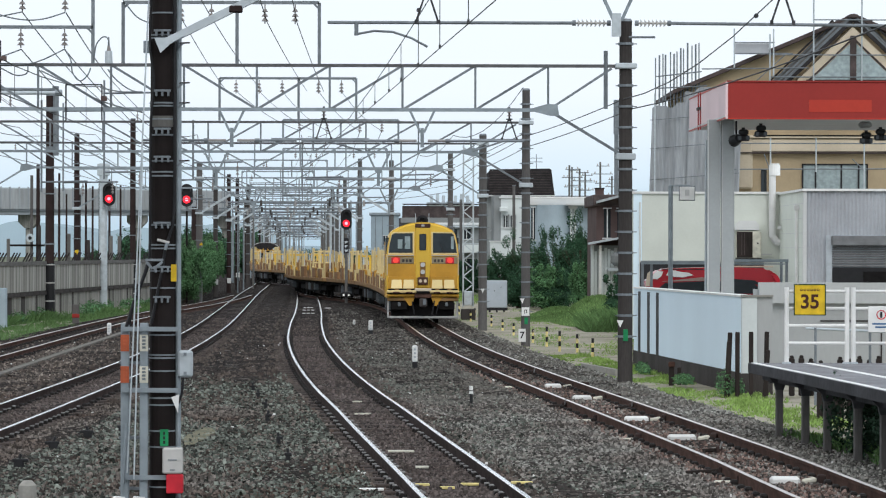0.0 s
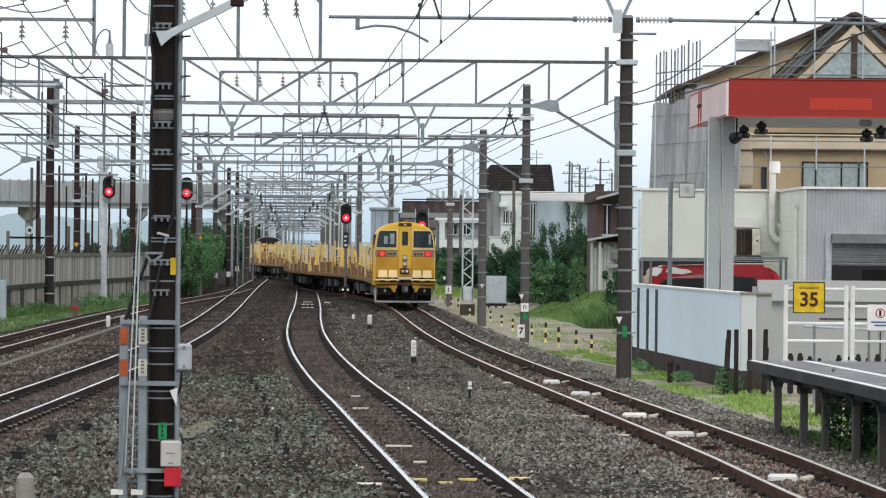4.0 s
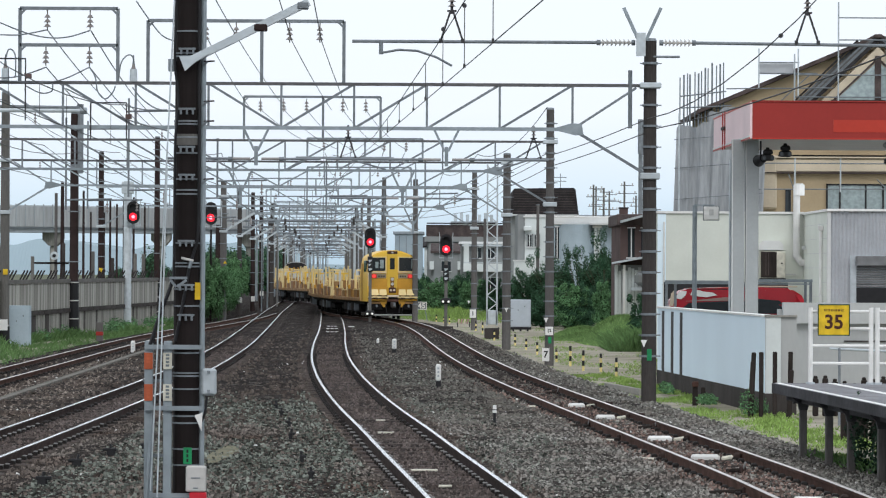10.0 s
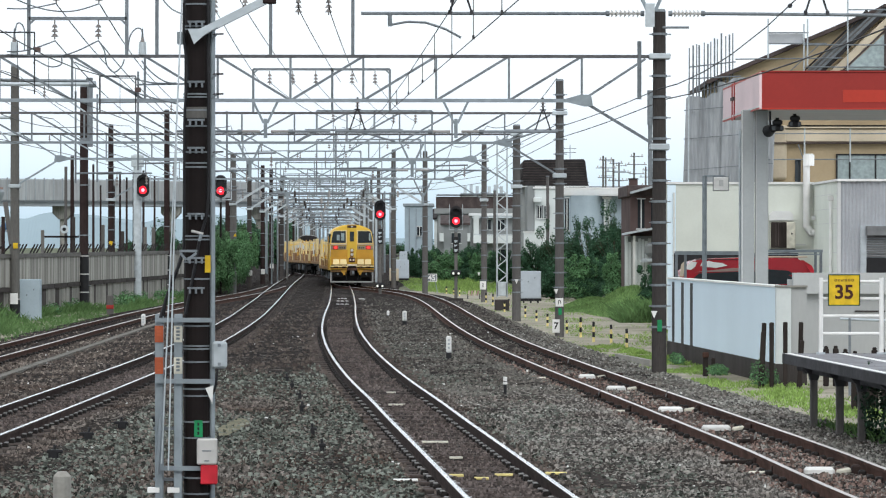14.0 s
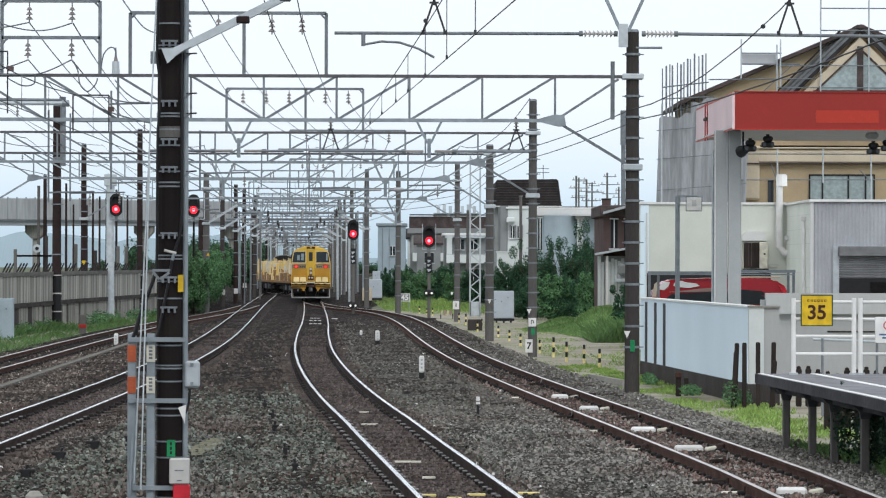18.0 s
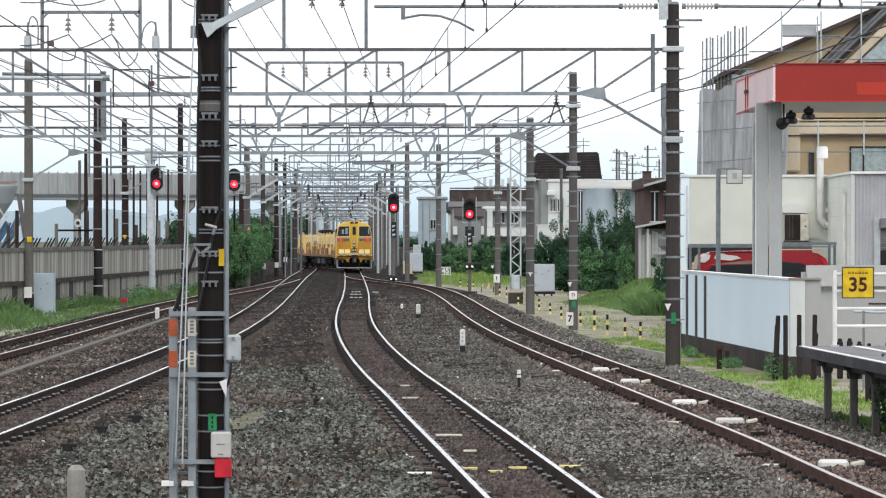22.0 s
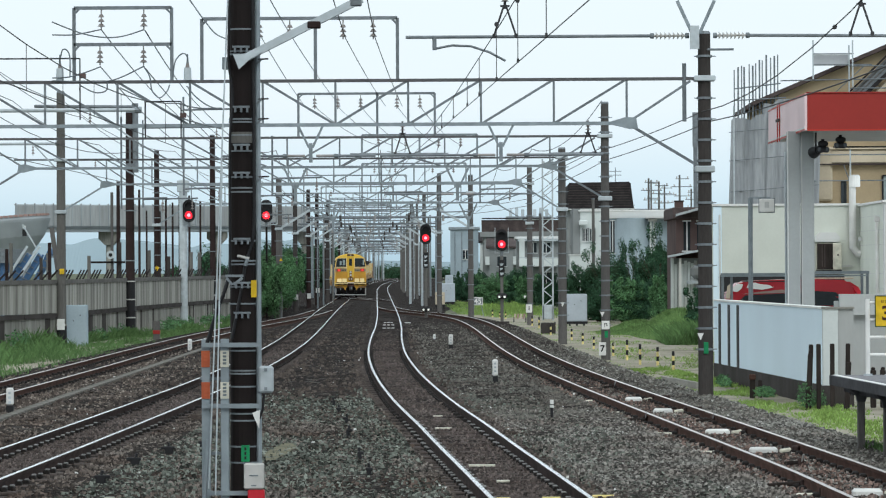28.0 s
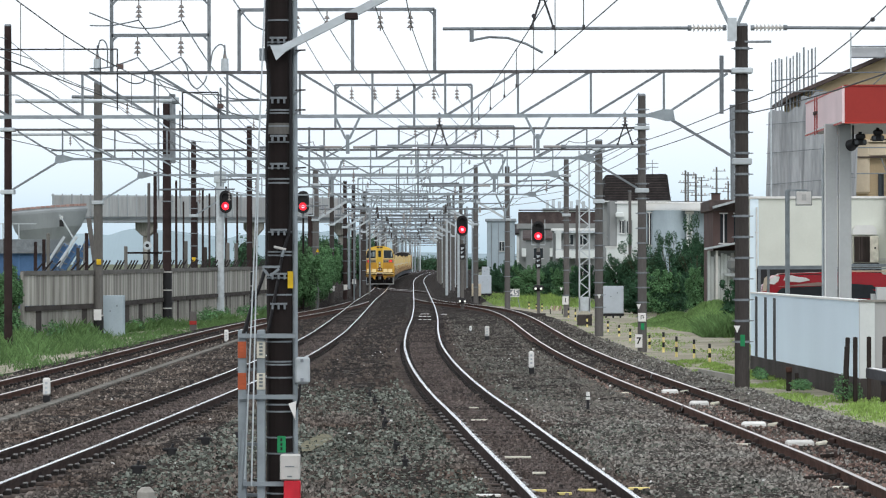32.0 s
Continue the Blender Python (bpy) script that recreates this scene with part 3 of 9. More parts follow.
# posts past 420 m turn paler, distance haze put into their colour
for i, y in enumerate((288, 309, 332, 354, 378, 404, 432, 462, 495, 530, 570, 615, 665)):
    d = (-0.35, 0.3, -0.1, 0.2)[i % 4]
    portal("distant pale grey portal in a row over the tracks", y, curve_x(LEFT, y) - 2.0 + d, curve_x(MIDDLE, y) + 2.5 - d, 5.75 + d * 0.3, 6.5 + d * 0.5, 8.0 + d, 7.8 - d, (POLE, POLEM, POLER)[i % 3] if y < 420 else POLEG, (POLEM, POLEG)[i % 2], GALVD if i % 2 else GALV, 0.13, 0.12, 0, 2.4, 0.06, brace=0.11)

# frames above the first three beams
upper_frame(73, -6.4, -2.18, 6.85, 8.17, [(-5.15, 8.13), (-4.5, 8.13), (-3.35, 8.13), (-2.7, 8.13)], GALVD, mid=(-3.95,))
upper_frame(73, -9.16, -7.05, 6.85, 8.42, [(-8.57, 8.38), (-7.65, 8.38), (-8.6, 7.6), (-7.66, 7.6)], GALVD, levels=(7.63,))
upper_frame(103, -6.1, -1.95, 6.78, 8.07, [(-5.6, 8.02), (-4.9, 8.02), (-4.2, 8.02), (-3.1, 8.02), (-2.4, 8.02)], GALVD, mid=(-3.7,))
upper_frame(123.5, -5.0, -0.8, 6.8, 7.6, [(-4.4, 7.55), (-3.4, 7.55), (-2.2, 7.55), (-1.4, 7.55)], GALV, mid=(-2.9,))
upper_frame(163, -6.6, -1.6, 6.8, 7.75, [(-6.0, 7.7), (-5.0, 7.7), (-3.2, 7.7), (-2.2, 7.7)], GALV, mid=(-4.1,))
for y in (208, 243, 268, 309, 354, 404):
    xm = (curve_x(LEFT, y) + curve_x(MIDDLE, y)) / 2
    upper_frame(y, xm - 2.2, xm + 2.2, 6.8, 7.6 + 0.1 * (y % 3), [(xm - 1.6, 7.5), (xm + 1.5, 7.5)], GALV, mid=(xm + 0.3,), levels=(7.15,) if y % 2 else ())
upper_frame(182, -8.9, -5.0, 6.8, 7.7, [(-8.4, 7.65), (-7.4, 7.65), (-5.8, 7.65)], GALV, mid=(-6.9,))


def lattice_mast(x, y, h, w=0.42):
    t = thing("lattice_mast", "pale grey lattice steel mast on a concrete foot", "mast")
    part("foot", bx(nb(), (x, y, 0.05), (0.62, 0.62, 0.7), bev=0.03), POLE, t)
    part("base_plate", bx(nb(), (x, y, 0.85), (w + 0.06, w + 0.06, 0.6), bev=0.02), GALVL, t)
    for sx in (-1, 1):
        for sy in (-1, 1):
            part("leg", bar(nb(), (x + sx * w / 2, y + sy * w / 2, 0.5), (x + sx * w / 2, y + sy * w / 2, h), 0.06), GALVL, t)
    z, s = 1.1, 1
    while z < h - 0.4:
        for sy in (-1, 1):
            part("lacing", bar(nb(), (x - s * w / 2, y + sy * w / 2, z), (x + s * w / 2, y + sy * w / 2, z + 0.34), 0.04), GALVL, t)
        z, s = z + 0.34, -s
    return t


lattice_mast(2.03, 143, 7.3)


# ---- tracks ----
railway("main line track with polished rails curving away", LEFT, -20, 740, RAILTOP, RUST, TIE, 38, 110)
railway("main line track with polished rails in an s-bend", MIDDLE, -20, 740, RAILTOP, RUST, TIE, 36, 110)
railway("rusty brown side track beside the platform", RIGHT, -20, 224, RAILDULL, RUSTB, WOOD, 36, 110)
railway("rusty siding track along the concrete fence", SIDING, -20, 205, RAILDULL, RUSTB, WOOD, 62, 130)
railway("crossover between the main line tracks", [p for p in ROUTE if 255 < p[0] < 305], 262, 296, RAILDULL, RUST, WOOD, 262, 262)


# ---- platform end on the far side ----
def far_platform():
    t = thing("platform_end", "dark platform end on concrete posts with white edge line", "platform", kind="structure")
    ys = [12, 20, 28, 36, 40, 44, 48, 52.6]
    edge = [(curve_x(RIGHT, y) + 1.36, y) for y in ys]
    back = 10.5
    slab, line, beam, face = nb(), nb(), nb(), nb()
    for bm, a, b, z0, z1 in ((slab, 0.0, None, 0.96, 1.1), (beam, 0.22, 0.42, 0.84, 0.96), (face, -0.006, 0.03, 0.95, 1.098), (line, 0.04, 0.13, 1.1, 1.104), (line, 0.85, 0.97, 1.1, 1.104)):
        lo = [(bm.verts.new((x + a, y, z0)), bm.verts.new((back if b is None else x + b, y, z0)), bm.verts.new((back if b is None else x + b, y, z1)), bm.verts.new((x + a, y, z1))) for x, y in edge]
        for p, q in zip(lo, lo[1:]):
            for i in range(4):
                bm.faces.new((p[i], p[(i + 1) % 4], q[(i + 1) % 4], q[i]))
        bm.faces.new(lo[0][::-1]), bm.faces.new(lo[-1])
        bmesh.ops.recalc_face_normals(bm, faces=bm.faces)
    part("deck", slab, PLATTOP, t)
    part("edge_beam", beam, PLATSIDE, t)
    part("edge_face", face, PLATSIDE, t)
    part("end_face", bx(nb(), (7.95, 52.61, 1.02), (5.1, 0.02, 0.15)), PLATSIDE, t)
    part("edge_line", line, PAINTW, t)
    bx(b := nb(), (7.95, 52.3, 0.88), (5.1, 0.3, 0.16))
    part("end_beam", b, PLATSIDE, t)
    for y in (51.3, 49.1, 47.4, 45.2, 43.4, 41.6, 39.8, 38.1):
        x = curve_x(RIGHT, y) + 1.62
        part("column", bx(nb(), (x, y, 0.2), (0.11, 0.12, 1.3), bev=0.012), POLEM, t)
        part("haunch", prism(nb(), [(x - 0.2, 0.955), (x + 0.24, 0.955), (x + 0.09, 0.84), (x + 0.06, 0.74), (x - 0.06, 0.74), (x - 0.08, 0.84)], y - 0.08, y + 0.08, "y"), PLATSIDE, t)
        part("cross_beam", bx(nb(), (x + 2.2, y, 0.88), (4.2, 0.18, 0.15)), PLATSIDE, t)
        for xx in (x + 1.4, x + 2.8, x + 4.2):
            part("column", bx(nb(), (xx, y, 0.2), (0.13, 0.13, 1.2), bev=0.01), POLE, t)
    return t


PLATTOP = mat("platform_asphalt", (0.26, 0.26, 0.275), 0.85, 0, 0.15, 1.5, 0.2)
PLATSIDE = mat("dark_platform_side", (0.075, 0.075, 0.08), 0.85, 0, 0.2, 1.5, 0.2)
far_platform()


def railing():
    t = thing("platform_fence", "white painted tube fence across the platform end", "fence")
    y = 52.2
    for x in (5.65, 6.58, 6.68, 7.6, 7.7, 8.62, 8.72, 9.66):
        part("post", rod(nb(), (x, y, 1.1), (x, y, 2.28), 0.036, 10), PAINTW, t)
        part("foot", rod(nb(), (x, y, 1.1), (x, y, 1.13), 0.07, 10), GALVL, t)
    for x0, x1 in ((5.65, 6.58), (6.68, 7.6), (7.7, 8.62), (8.72, 9.66)):
        for z in (2.22, 1.955, 1.69, 1.42):
            part("rail", rod(nb(), (x0, y, z), (x1, y, z), 0.024, 8), PAINTW, t)
    s = thing("speed_sign", "square yellow sign with black number 35 and a dark green rim", "sign")
    part("plate", bx(nb(), (6.0, y - 0.05, 2.09), (0.47, 0.02, 0.47), bev=0.006), YPLATE, s)
    for sx, sz, w, h in ((0, 0.235, 0.49, 0.014), (0, -0.235, 0.49, 0.014), (0.24, 0, 0.014, 0.47), (-0.24, 0, 0.014, 0.47)):
        part("rim", bx(nb(), (6.0 + sx, y - 0.062, 2.09 + sz), (w, 0.012, h)), DKGREEN, s)
    text(s, "35", 6.0, y - 0.064, 2.05, 0.30, SIGNINK)
    for i in range(6):
        part("small_print", bx(nb(), (5.87 + i * 0.052, y - 0.062, 2.24), (0.034, 0.004, 0.034)), SIGNINK, s)
        part("small_print", bx(nb(), (5.87 + i * 0.052, y - 0.065, 2.242), (0.014, 0.004, 0.02)), YPLATE, s)
    n = thing("notice_sign", "white notice with a red ring and a dark figure mark", "sign")
    part("plate", bx(nb(), (7.1, y - 0.05, 1.79), (0.4, 0.02, 0.4), bev=0.006), PAINTW, n)
    ring = nb()
    bmesh.ops.create_circle(ring, cap_ends=False, segments=24, radius=0.075)
    g = bmesh.ops.extrude_edge_only(ring, edges=list(ring.edges))
    bmesh.ops.scale(ring, vec=(0.78, 0.78, 1), verts=[v for v in g["geom"] if isinstance(v, bmesh.types.BMVert)])
    bmesh.ops.transform(ring, matrix=pose(7.1, y - 0.063, 1.86, 90), verts=ring.verts)
    part("ring", ring, REDP, n)
    part("figure_mark", bx(nb(), (7.1, y - 0.062, 1.86), (0.035, 0.004, 0.09)), BLACK, n)
    for i in range(2):
        part("small_print", bx(nb(), (7.1, y - 0.062, 1.72 - i * 0.05), (0.28 - 0.1 * i, 0.004, 0.025)), BLUE, n)


SIGNINK = mat("sign_ink", (0.07, 0.022, 0.012), 0.5, bump=0)
DKGREEN = mat("dark_green_rim", (0.03, 0.07, 0.03), 0.6, bump=0)


def text(owner, s, x, y, z, size, material, rz=0):
    c = bpy.data.curves.new("lettering", "FONT")
    c.body, c.size, c.align_x, c.align_y, c.extrude, c.offset = s, size, "CENTER", "CENTER", 0.002, size * 0.024
    c.materials.append(material)
    o = new("lettering", c)
    o.parent = owner
    o.matrix_local = pose(x, y, z, 90, 0, rz)
    return o


railing()


# ---- white wall and filling station canopy ----
def white_wall():
    t = thing("wall_yard", "white painted low wall with black stripes and dark base", "wall", kind="structure")
    a, b = Vector((5.33, 84.6, 0)), Vector((6.51, 68.7, 0))
    d = (b - a).normalized()
    nrm = Vector((d.y, -d.x, 0))
    if nrm.x > 0:
        nrm = -nrm
    ang = math.atan2(d.y, d.x)
    L = (b - a).length
    m = Matrix.Translation(a) @ Matrix.Rotation(ang, 4, "Z")
    part("panel", bx(nb(), (L / 2, 0.12, 1.14), (L, 0.22, 1.56), m), WHITEWALL, t)
    part("plinth", bx(nb(), (L / 2, 0.12, 0.15), (L + 0.02, 0.26, 0.44), m), POLE, t)
    part("coping", bx(nb(), (L / 2, 0.12, 1.93), (L, 0.27, 0.04), m), PAINTW, t)
    for u in (1.0, 2.6, 4.1):
        for s in (-1,):
            part("stripe", bx(nb(), (u, 0.006, 1.1), (0.38, 0.012, 1.5), m), BLACK, t)
            part("stripe", bx(nb(), (u, 0.234, 1.1), (0.38, 0.012, 1.5), m), BLACK, t)
    part("end_panel", bx(nb(), (6.66, 68.56, 1.14), (0.3, 0.2, 1.56)), HOUSEW, t)
    part("end_return", bx(nb(), (6.97, 68.6, 1.14), (0.32, 0.2, 1.56)), GREYWALL, t)
    part("plinth", bx(nb(), (6.82, 68.56, 0.15), (0.62, 0.24, 0.44)), POLE, t)
    part("coping", bx(nb(), (6.82, 68.56, 1.935), (0.64, 0.26, 0.04)), CONC, t)
    # grey return wall behind the platform fence
    part("return_wall", bx(nb(), (10.9, 75.2, 1.0), (7.0, 0.2, 2.0)), GREYWALL, t)
    part("return_cap", bx(nb(), (10.95, 75.05, 1.92), (6.9, 0.3, 0.46)), GREYWALL, t)
    part("panel_joint", bx(nb(), (9.55, 75.08, 1.3), (1.35, 0.02, 0.03)), POLE, t)
    part("panel_joint", bx(nb(), (10.23, 75.08, 0.8), (0.03, 0.02, 1.0)), POLE, t)
    return t


white_wall()


def canopy():
    t = thing("filling_station_canopy", "flat canopy with red front fascia, faded pink side and white soffit", "canopy")
    x0, xb, x1, y0, y1, z0, z1 = 7.44, 7.28, 15.5, 82, 91, 6.04, 6.94
    part("roof_slab", prism(nb(), [(x0 + 0.06, y0 + 0.06), (x1, y0 + 0.06), (x1, y1), (xb + 0.06, y1)], z0 + 0.06, z1 - 0.04, "z"), SOFFIT, t)
    part("front_fascia", bx(nb(), ((x0 + x1) / 2, y0, (z0 + z1) / 2), (x1 - x0, 0.08, z1 - z0), bev=0.01), RED, t)
    part("faded_patch", bx(nb(), (10.16, y0 - 0.044, 6.36), (1.52, 0.008, 0.3)), REDL, t, "faded orange-red patch where lettering was")
    part("side_fascia", prism(nb(), [(x0 - 0.06, y0 - 0.03), (x0, y0 - 0.03), (xb, y1), (xb - 0.06, y1)], z0 + 0.01, z1, "z"), PINK, t)
    part("side_lip", prism(nb(), [(x0 - 0.075, y0 - 0.04), (x0 - 0.06, y0 - 0.03), (xb - 0.06, y1), (xb - 0.075, y1)], z0 + 0.05, z0 + 0.09, "z"), SOFFIT, t)
    for y in (87.9, 88.45):
        xs = x0 - 0.06 - 0.16 * (y - y0) / 9 - 0.012
        part("side_seam", bx(nb(), (xs, y, (z0 + z1) / 2 - 0.01), (0.03, 0.09, z1 - z0 + 0.07)), RED, t)
    part("gutter_hook", bx(nb(), (x0 - 0.2, 88.15, 6.55), (0.06, 0.75, 0.07)), ROOFB, t)
    for z in (z0 + 0.025, z1 - 0.02):
        part("side_edge", prism(nb(), [(x0 - 0.072, y0 - 0.035), (x0 - 0.06, y0 - 0.03), (xb - 0.06, y1), (xb - 0.072, y1)], z - 0.02, z + 0.02, "z"), REDL, t)
    part("edge_trim", bx(nb(), ((x0 + x1) / 2, y0 - 0.01, z1 + 0.015), (x1 - x0 + 0.04, 0.12, 0.03)), RED, t)
    part("drip_edge", bx(nb(), ((x0 + x1) / 2, y0 - 0.02, z0 + 0.01), (x1 - x0, 0.1, 0.03)), REDL, t)
    part("soffit_rail", bx(nb(), (12.0, y0 + 1.4, 5.69), (7.6, 0.05, 0.04)), POLE, t)
    for y, x in ((84.0, 7.275), (84.05, 7.625)):
        c = part("column", bx(nb(), (x, y, 3.2), (0.31, 0.3, 5.8), bev=0.02), COLUMN, t)
        part("column_edge", bx(nb(), (x - 0.15, y - 0.152, 3.2), (0.025, 0.02, 5.8)), SOFFIT, c)
    part("downpipe", rod(nb(), (7.1, 84.2, 0.9), (7.1, 84.2, 5.6), 0.03, 8), GALVL, t)
    for x, z in ((7.93, 5.72), (8.36, 5.82), (10.95, 5.66), (11.3, 5.74)):
        f = part("floodlight", bx(nb(), (x, y0 + 1.2, z - 0.1), (0.3, 0.26, 0.14), bev=0.03), BLACK, t)
        part("bracket", bx(nb(), (x, y0 + 1.2, z + 0.1), (0.08, 0.06, 0.12)), BLACK, f)
        part("lamp_body", bx(nb(), (x, y0 + 1.15, z + 0.04), (0.24, 0.2, 0.14), bev=0.04), BLACK, f)
        for s in (-0.1, 0.1):
            part("glass", bx(nb(), (x + s, y0 + 1.05, z - 0.1), (0.08, 0.03, 0.1)), GLASS, f)
    big = part("floodlight", rod(nb(), (7.74, y0 + 1.6, 5.56), (7.84, y0 + 1.3, 5.62), 0.15, 16, 0.1), BLACK, t)
    part("stay", rod(nb(), (7.78, y0 + 1.45, 5.6), (7.78, y0 + 1.45, 6.05), 0.025, 8), BLACK, big)
    part("housing", bx(nb(), (10.95, y0 + 1.4, 5.96), (0.3, 0.3, 0.16), bev=0.05), GREYWALL, t)
    return t


SHUTTER = mat("dull_shutter_steel", (0.2, 0.205, 0.21), 0.55, 0.2, 0.15, 3, 0.05)
COLUMN = mat("grey_column_paint", (0.41, 0.435, 0.44), 0.6, 0, 0.06, 1, 0.05)
canopy()

# ---- buildings behind the yard ----
def corrugated(bm, x0, x1, y, z0, z1, pitch=0.075, depth=0.02):
    n = int((x1 - x0) / pitch)
    vs = []
    for i in range(n * 2 + 1):
        x = x0 + (x1 - x0) * i / (2 * n)
        d = depth if i % 2 else 0
        vs.append((bm.verts.new((x, y - d, z0)), bm.verts.new((x, y - d, z1))))
    for a, b in zip(vs, vs[1:]):
        bm.faces.new((a[0], b[0], b[1], a[1]))
    return bm


def white_garage():
    t = thing("white_garage_building", "cream walled flat roofed building with grey corrugated garage wing", "building")
    yb, yf = 108, 101
    part("wall", bx(nb(), (9.14, yb + 3, 2.36), (4.66, 6, 4.64)), CREAM, t)
    part("parapet", bx(nb(), (9.1, yb + 2.98, 4.71), (4.7, 6.1, 0.07)), PAINTW, t)
    # garage wing: stands forward, its flank shows cream boards
    part("wing_wall", bx(nb(), (14.75, yf + 5.5, 2.34), (6.6, 10.9, 4.62)), CREAM, t)
    part("corner_trim", bx(nb(), (11.47, yf + 0.02, 2.34), (0.1, 0.12, 4.62)), SOFFIT, t)
    part("metal_cladding", corrugated(nb(), 11.52, 18.1, yf + 0.03, 0.2, 4.64, 0.11, 0.025), CORR, t)
    part("parapet", bx(nb(), (14.76, yf + 5.4, 4.68), (6.75, 11.0, 0.07)), PAINTW, t)
    for k in range(8):
        part("board_joint", bx(nb(), (11.446, yf + 5.4, 1.2 + k * 0.44), (0.006, 10.6, 0.012)), SOFFIT, t)
    part("downpipe", rod(nb(), (11.38, yf + 1.4, 0.9), (11.38, yf + 1.4, 4.1), 0.05, 8), PAINTW, t)
    part("downpipe_hopper", bx(nb(), (11.38, yf + 1.4, 4.16), (0.16, 0.16, 0.16), bev=0.02), PAINTW, t)
    sh = part("shutter_frame", bx(nb(), (15.1, yf - 0.03, 2.1), (6.0, 0.1, 2.46)), GALVL, t)
    part("shutter_box", bx(nb(), (15.2, yf - 0.2, 3.17), (5.9, 0.3, 0.3), bev=0.02), SHUTTER, sh)
    for i in range(9):
        part("slat", bx(nb(), (15.2, yf - 0.11, 2.98 - i * 0.07), (5.84, 0.05, 0.058), bev=0.012), SHUTTER, sh)
    # flat black sheet stands in for the unlit garage inside
    part("opening", bx(nb(), (15.2, yf - 0.095, 1.62), (5.84, 0.03, 1.5)), BLACK, sh, "black sheet for the unlit garage inside, under the half raised shutter")
    part("inner_shelf", bx(nb(), (14.0, yf - 0.12, 2.0), (1.6, 0.03, 0.5)), UNDER, sh)
    # outdoor unit on the wall, flue and pipes
    u = part("outdoor_unit", bx(nb(), (10.45, yb - 0.2, 3.05), (0.78, 0.34, 0.86), bev=0.03), PLATEW, t, "cream outdoor air unit with dark grille")
    # whiter strip paints the daylight on the wall's end face
    part("corner_strip", bx(nb(), (6.93, yb - 0.012, 2.36), (0.27, 0.03, 4.6)), WHITEWALL, t)
    part("grille", bx(nb(), (10.31, yb - 0.375, 3.06), (0.5, 0.02, 0.82)), WOOD, u)
    for i in range(2):
        part("grille_bar", bx(nb(), (10.22 + i * 0.085, yb - 0.39, 3.08), (0.025, 0.02, 0.72)), ROOFB, u)
    part("valve", rod(nb(), (10.72, yb - 0.38, 3.1), (10.72, yb - 0.4, 3.1), 0.03, 10), BLACK, u)
    part("bracket", bx(nb(), (10.45, yb - 0.2, 2.6), (0.8, 0.36, 0.05)), BLACK, u)
    part("pipe_stub", bx(nb(), (11.0, yb - 0.1, 2.75), (0.4, 0.06, 0.04)), SOFFIT, t)
    part("rain_cover", prism(nb(), [(10.02, 3.52), (10.78, 3.52), (10.78, 3.7), (10.66, 3.82), (10.14, 3.82), (10.02, 3.7)], yb - 0.3, yb, "y"), SOFFIT, t)
    f = part("flue", rod(nb(), (11.2, yb - 0.25, 3.3), (11.2, yb - 0.25, 5.3), 0.11, 14), PAINTW, t)
    part("elbow", rod(nb(), (11.2, yb - 0.25, 3.34), (11.34, yb - 0.25, 3.14), 0.11, 14), PAINTW, f)
    part("elbow", rod(nb(), (11.3, yb - 0.25, 3.15), (11.62, yb - 0.25, 3.1), 0.11, 14), PAINTW, f)
    part("cowl", rod(nb(), (11.27, yb - 0.25, 5.26), (11.27, yb - 0.25, 5.6), 0.18, 14), PAINTW, f)
    part("rim", rod(nb(), (11.27, yb - 0.25, 5.6), (11.27, yb - 0.25, 5.64), 0.15, 14), SOFFIT, f)
    part("wall_vent", bx(nb(), (11.36, yb - 0.9, 3.6), (0.1, 0.2, 0.12)), SOFFIT, t)
    part("pipe", rod(nb(), (7.0, yb - 0.08, 1.0), (7.0, yb - 0.08, 4.4), 0.03, 8), SOFFIT, t)
    for z in (1.2, 2.4, 3.6):
        part("pipe_clip", bx(nb(), (7.0, yb - 0.06, z), (0.09, 0.1, 0.03)), SOFFIT, t)
    return t


white_garage()


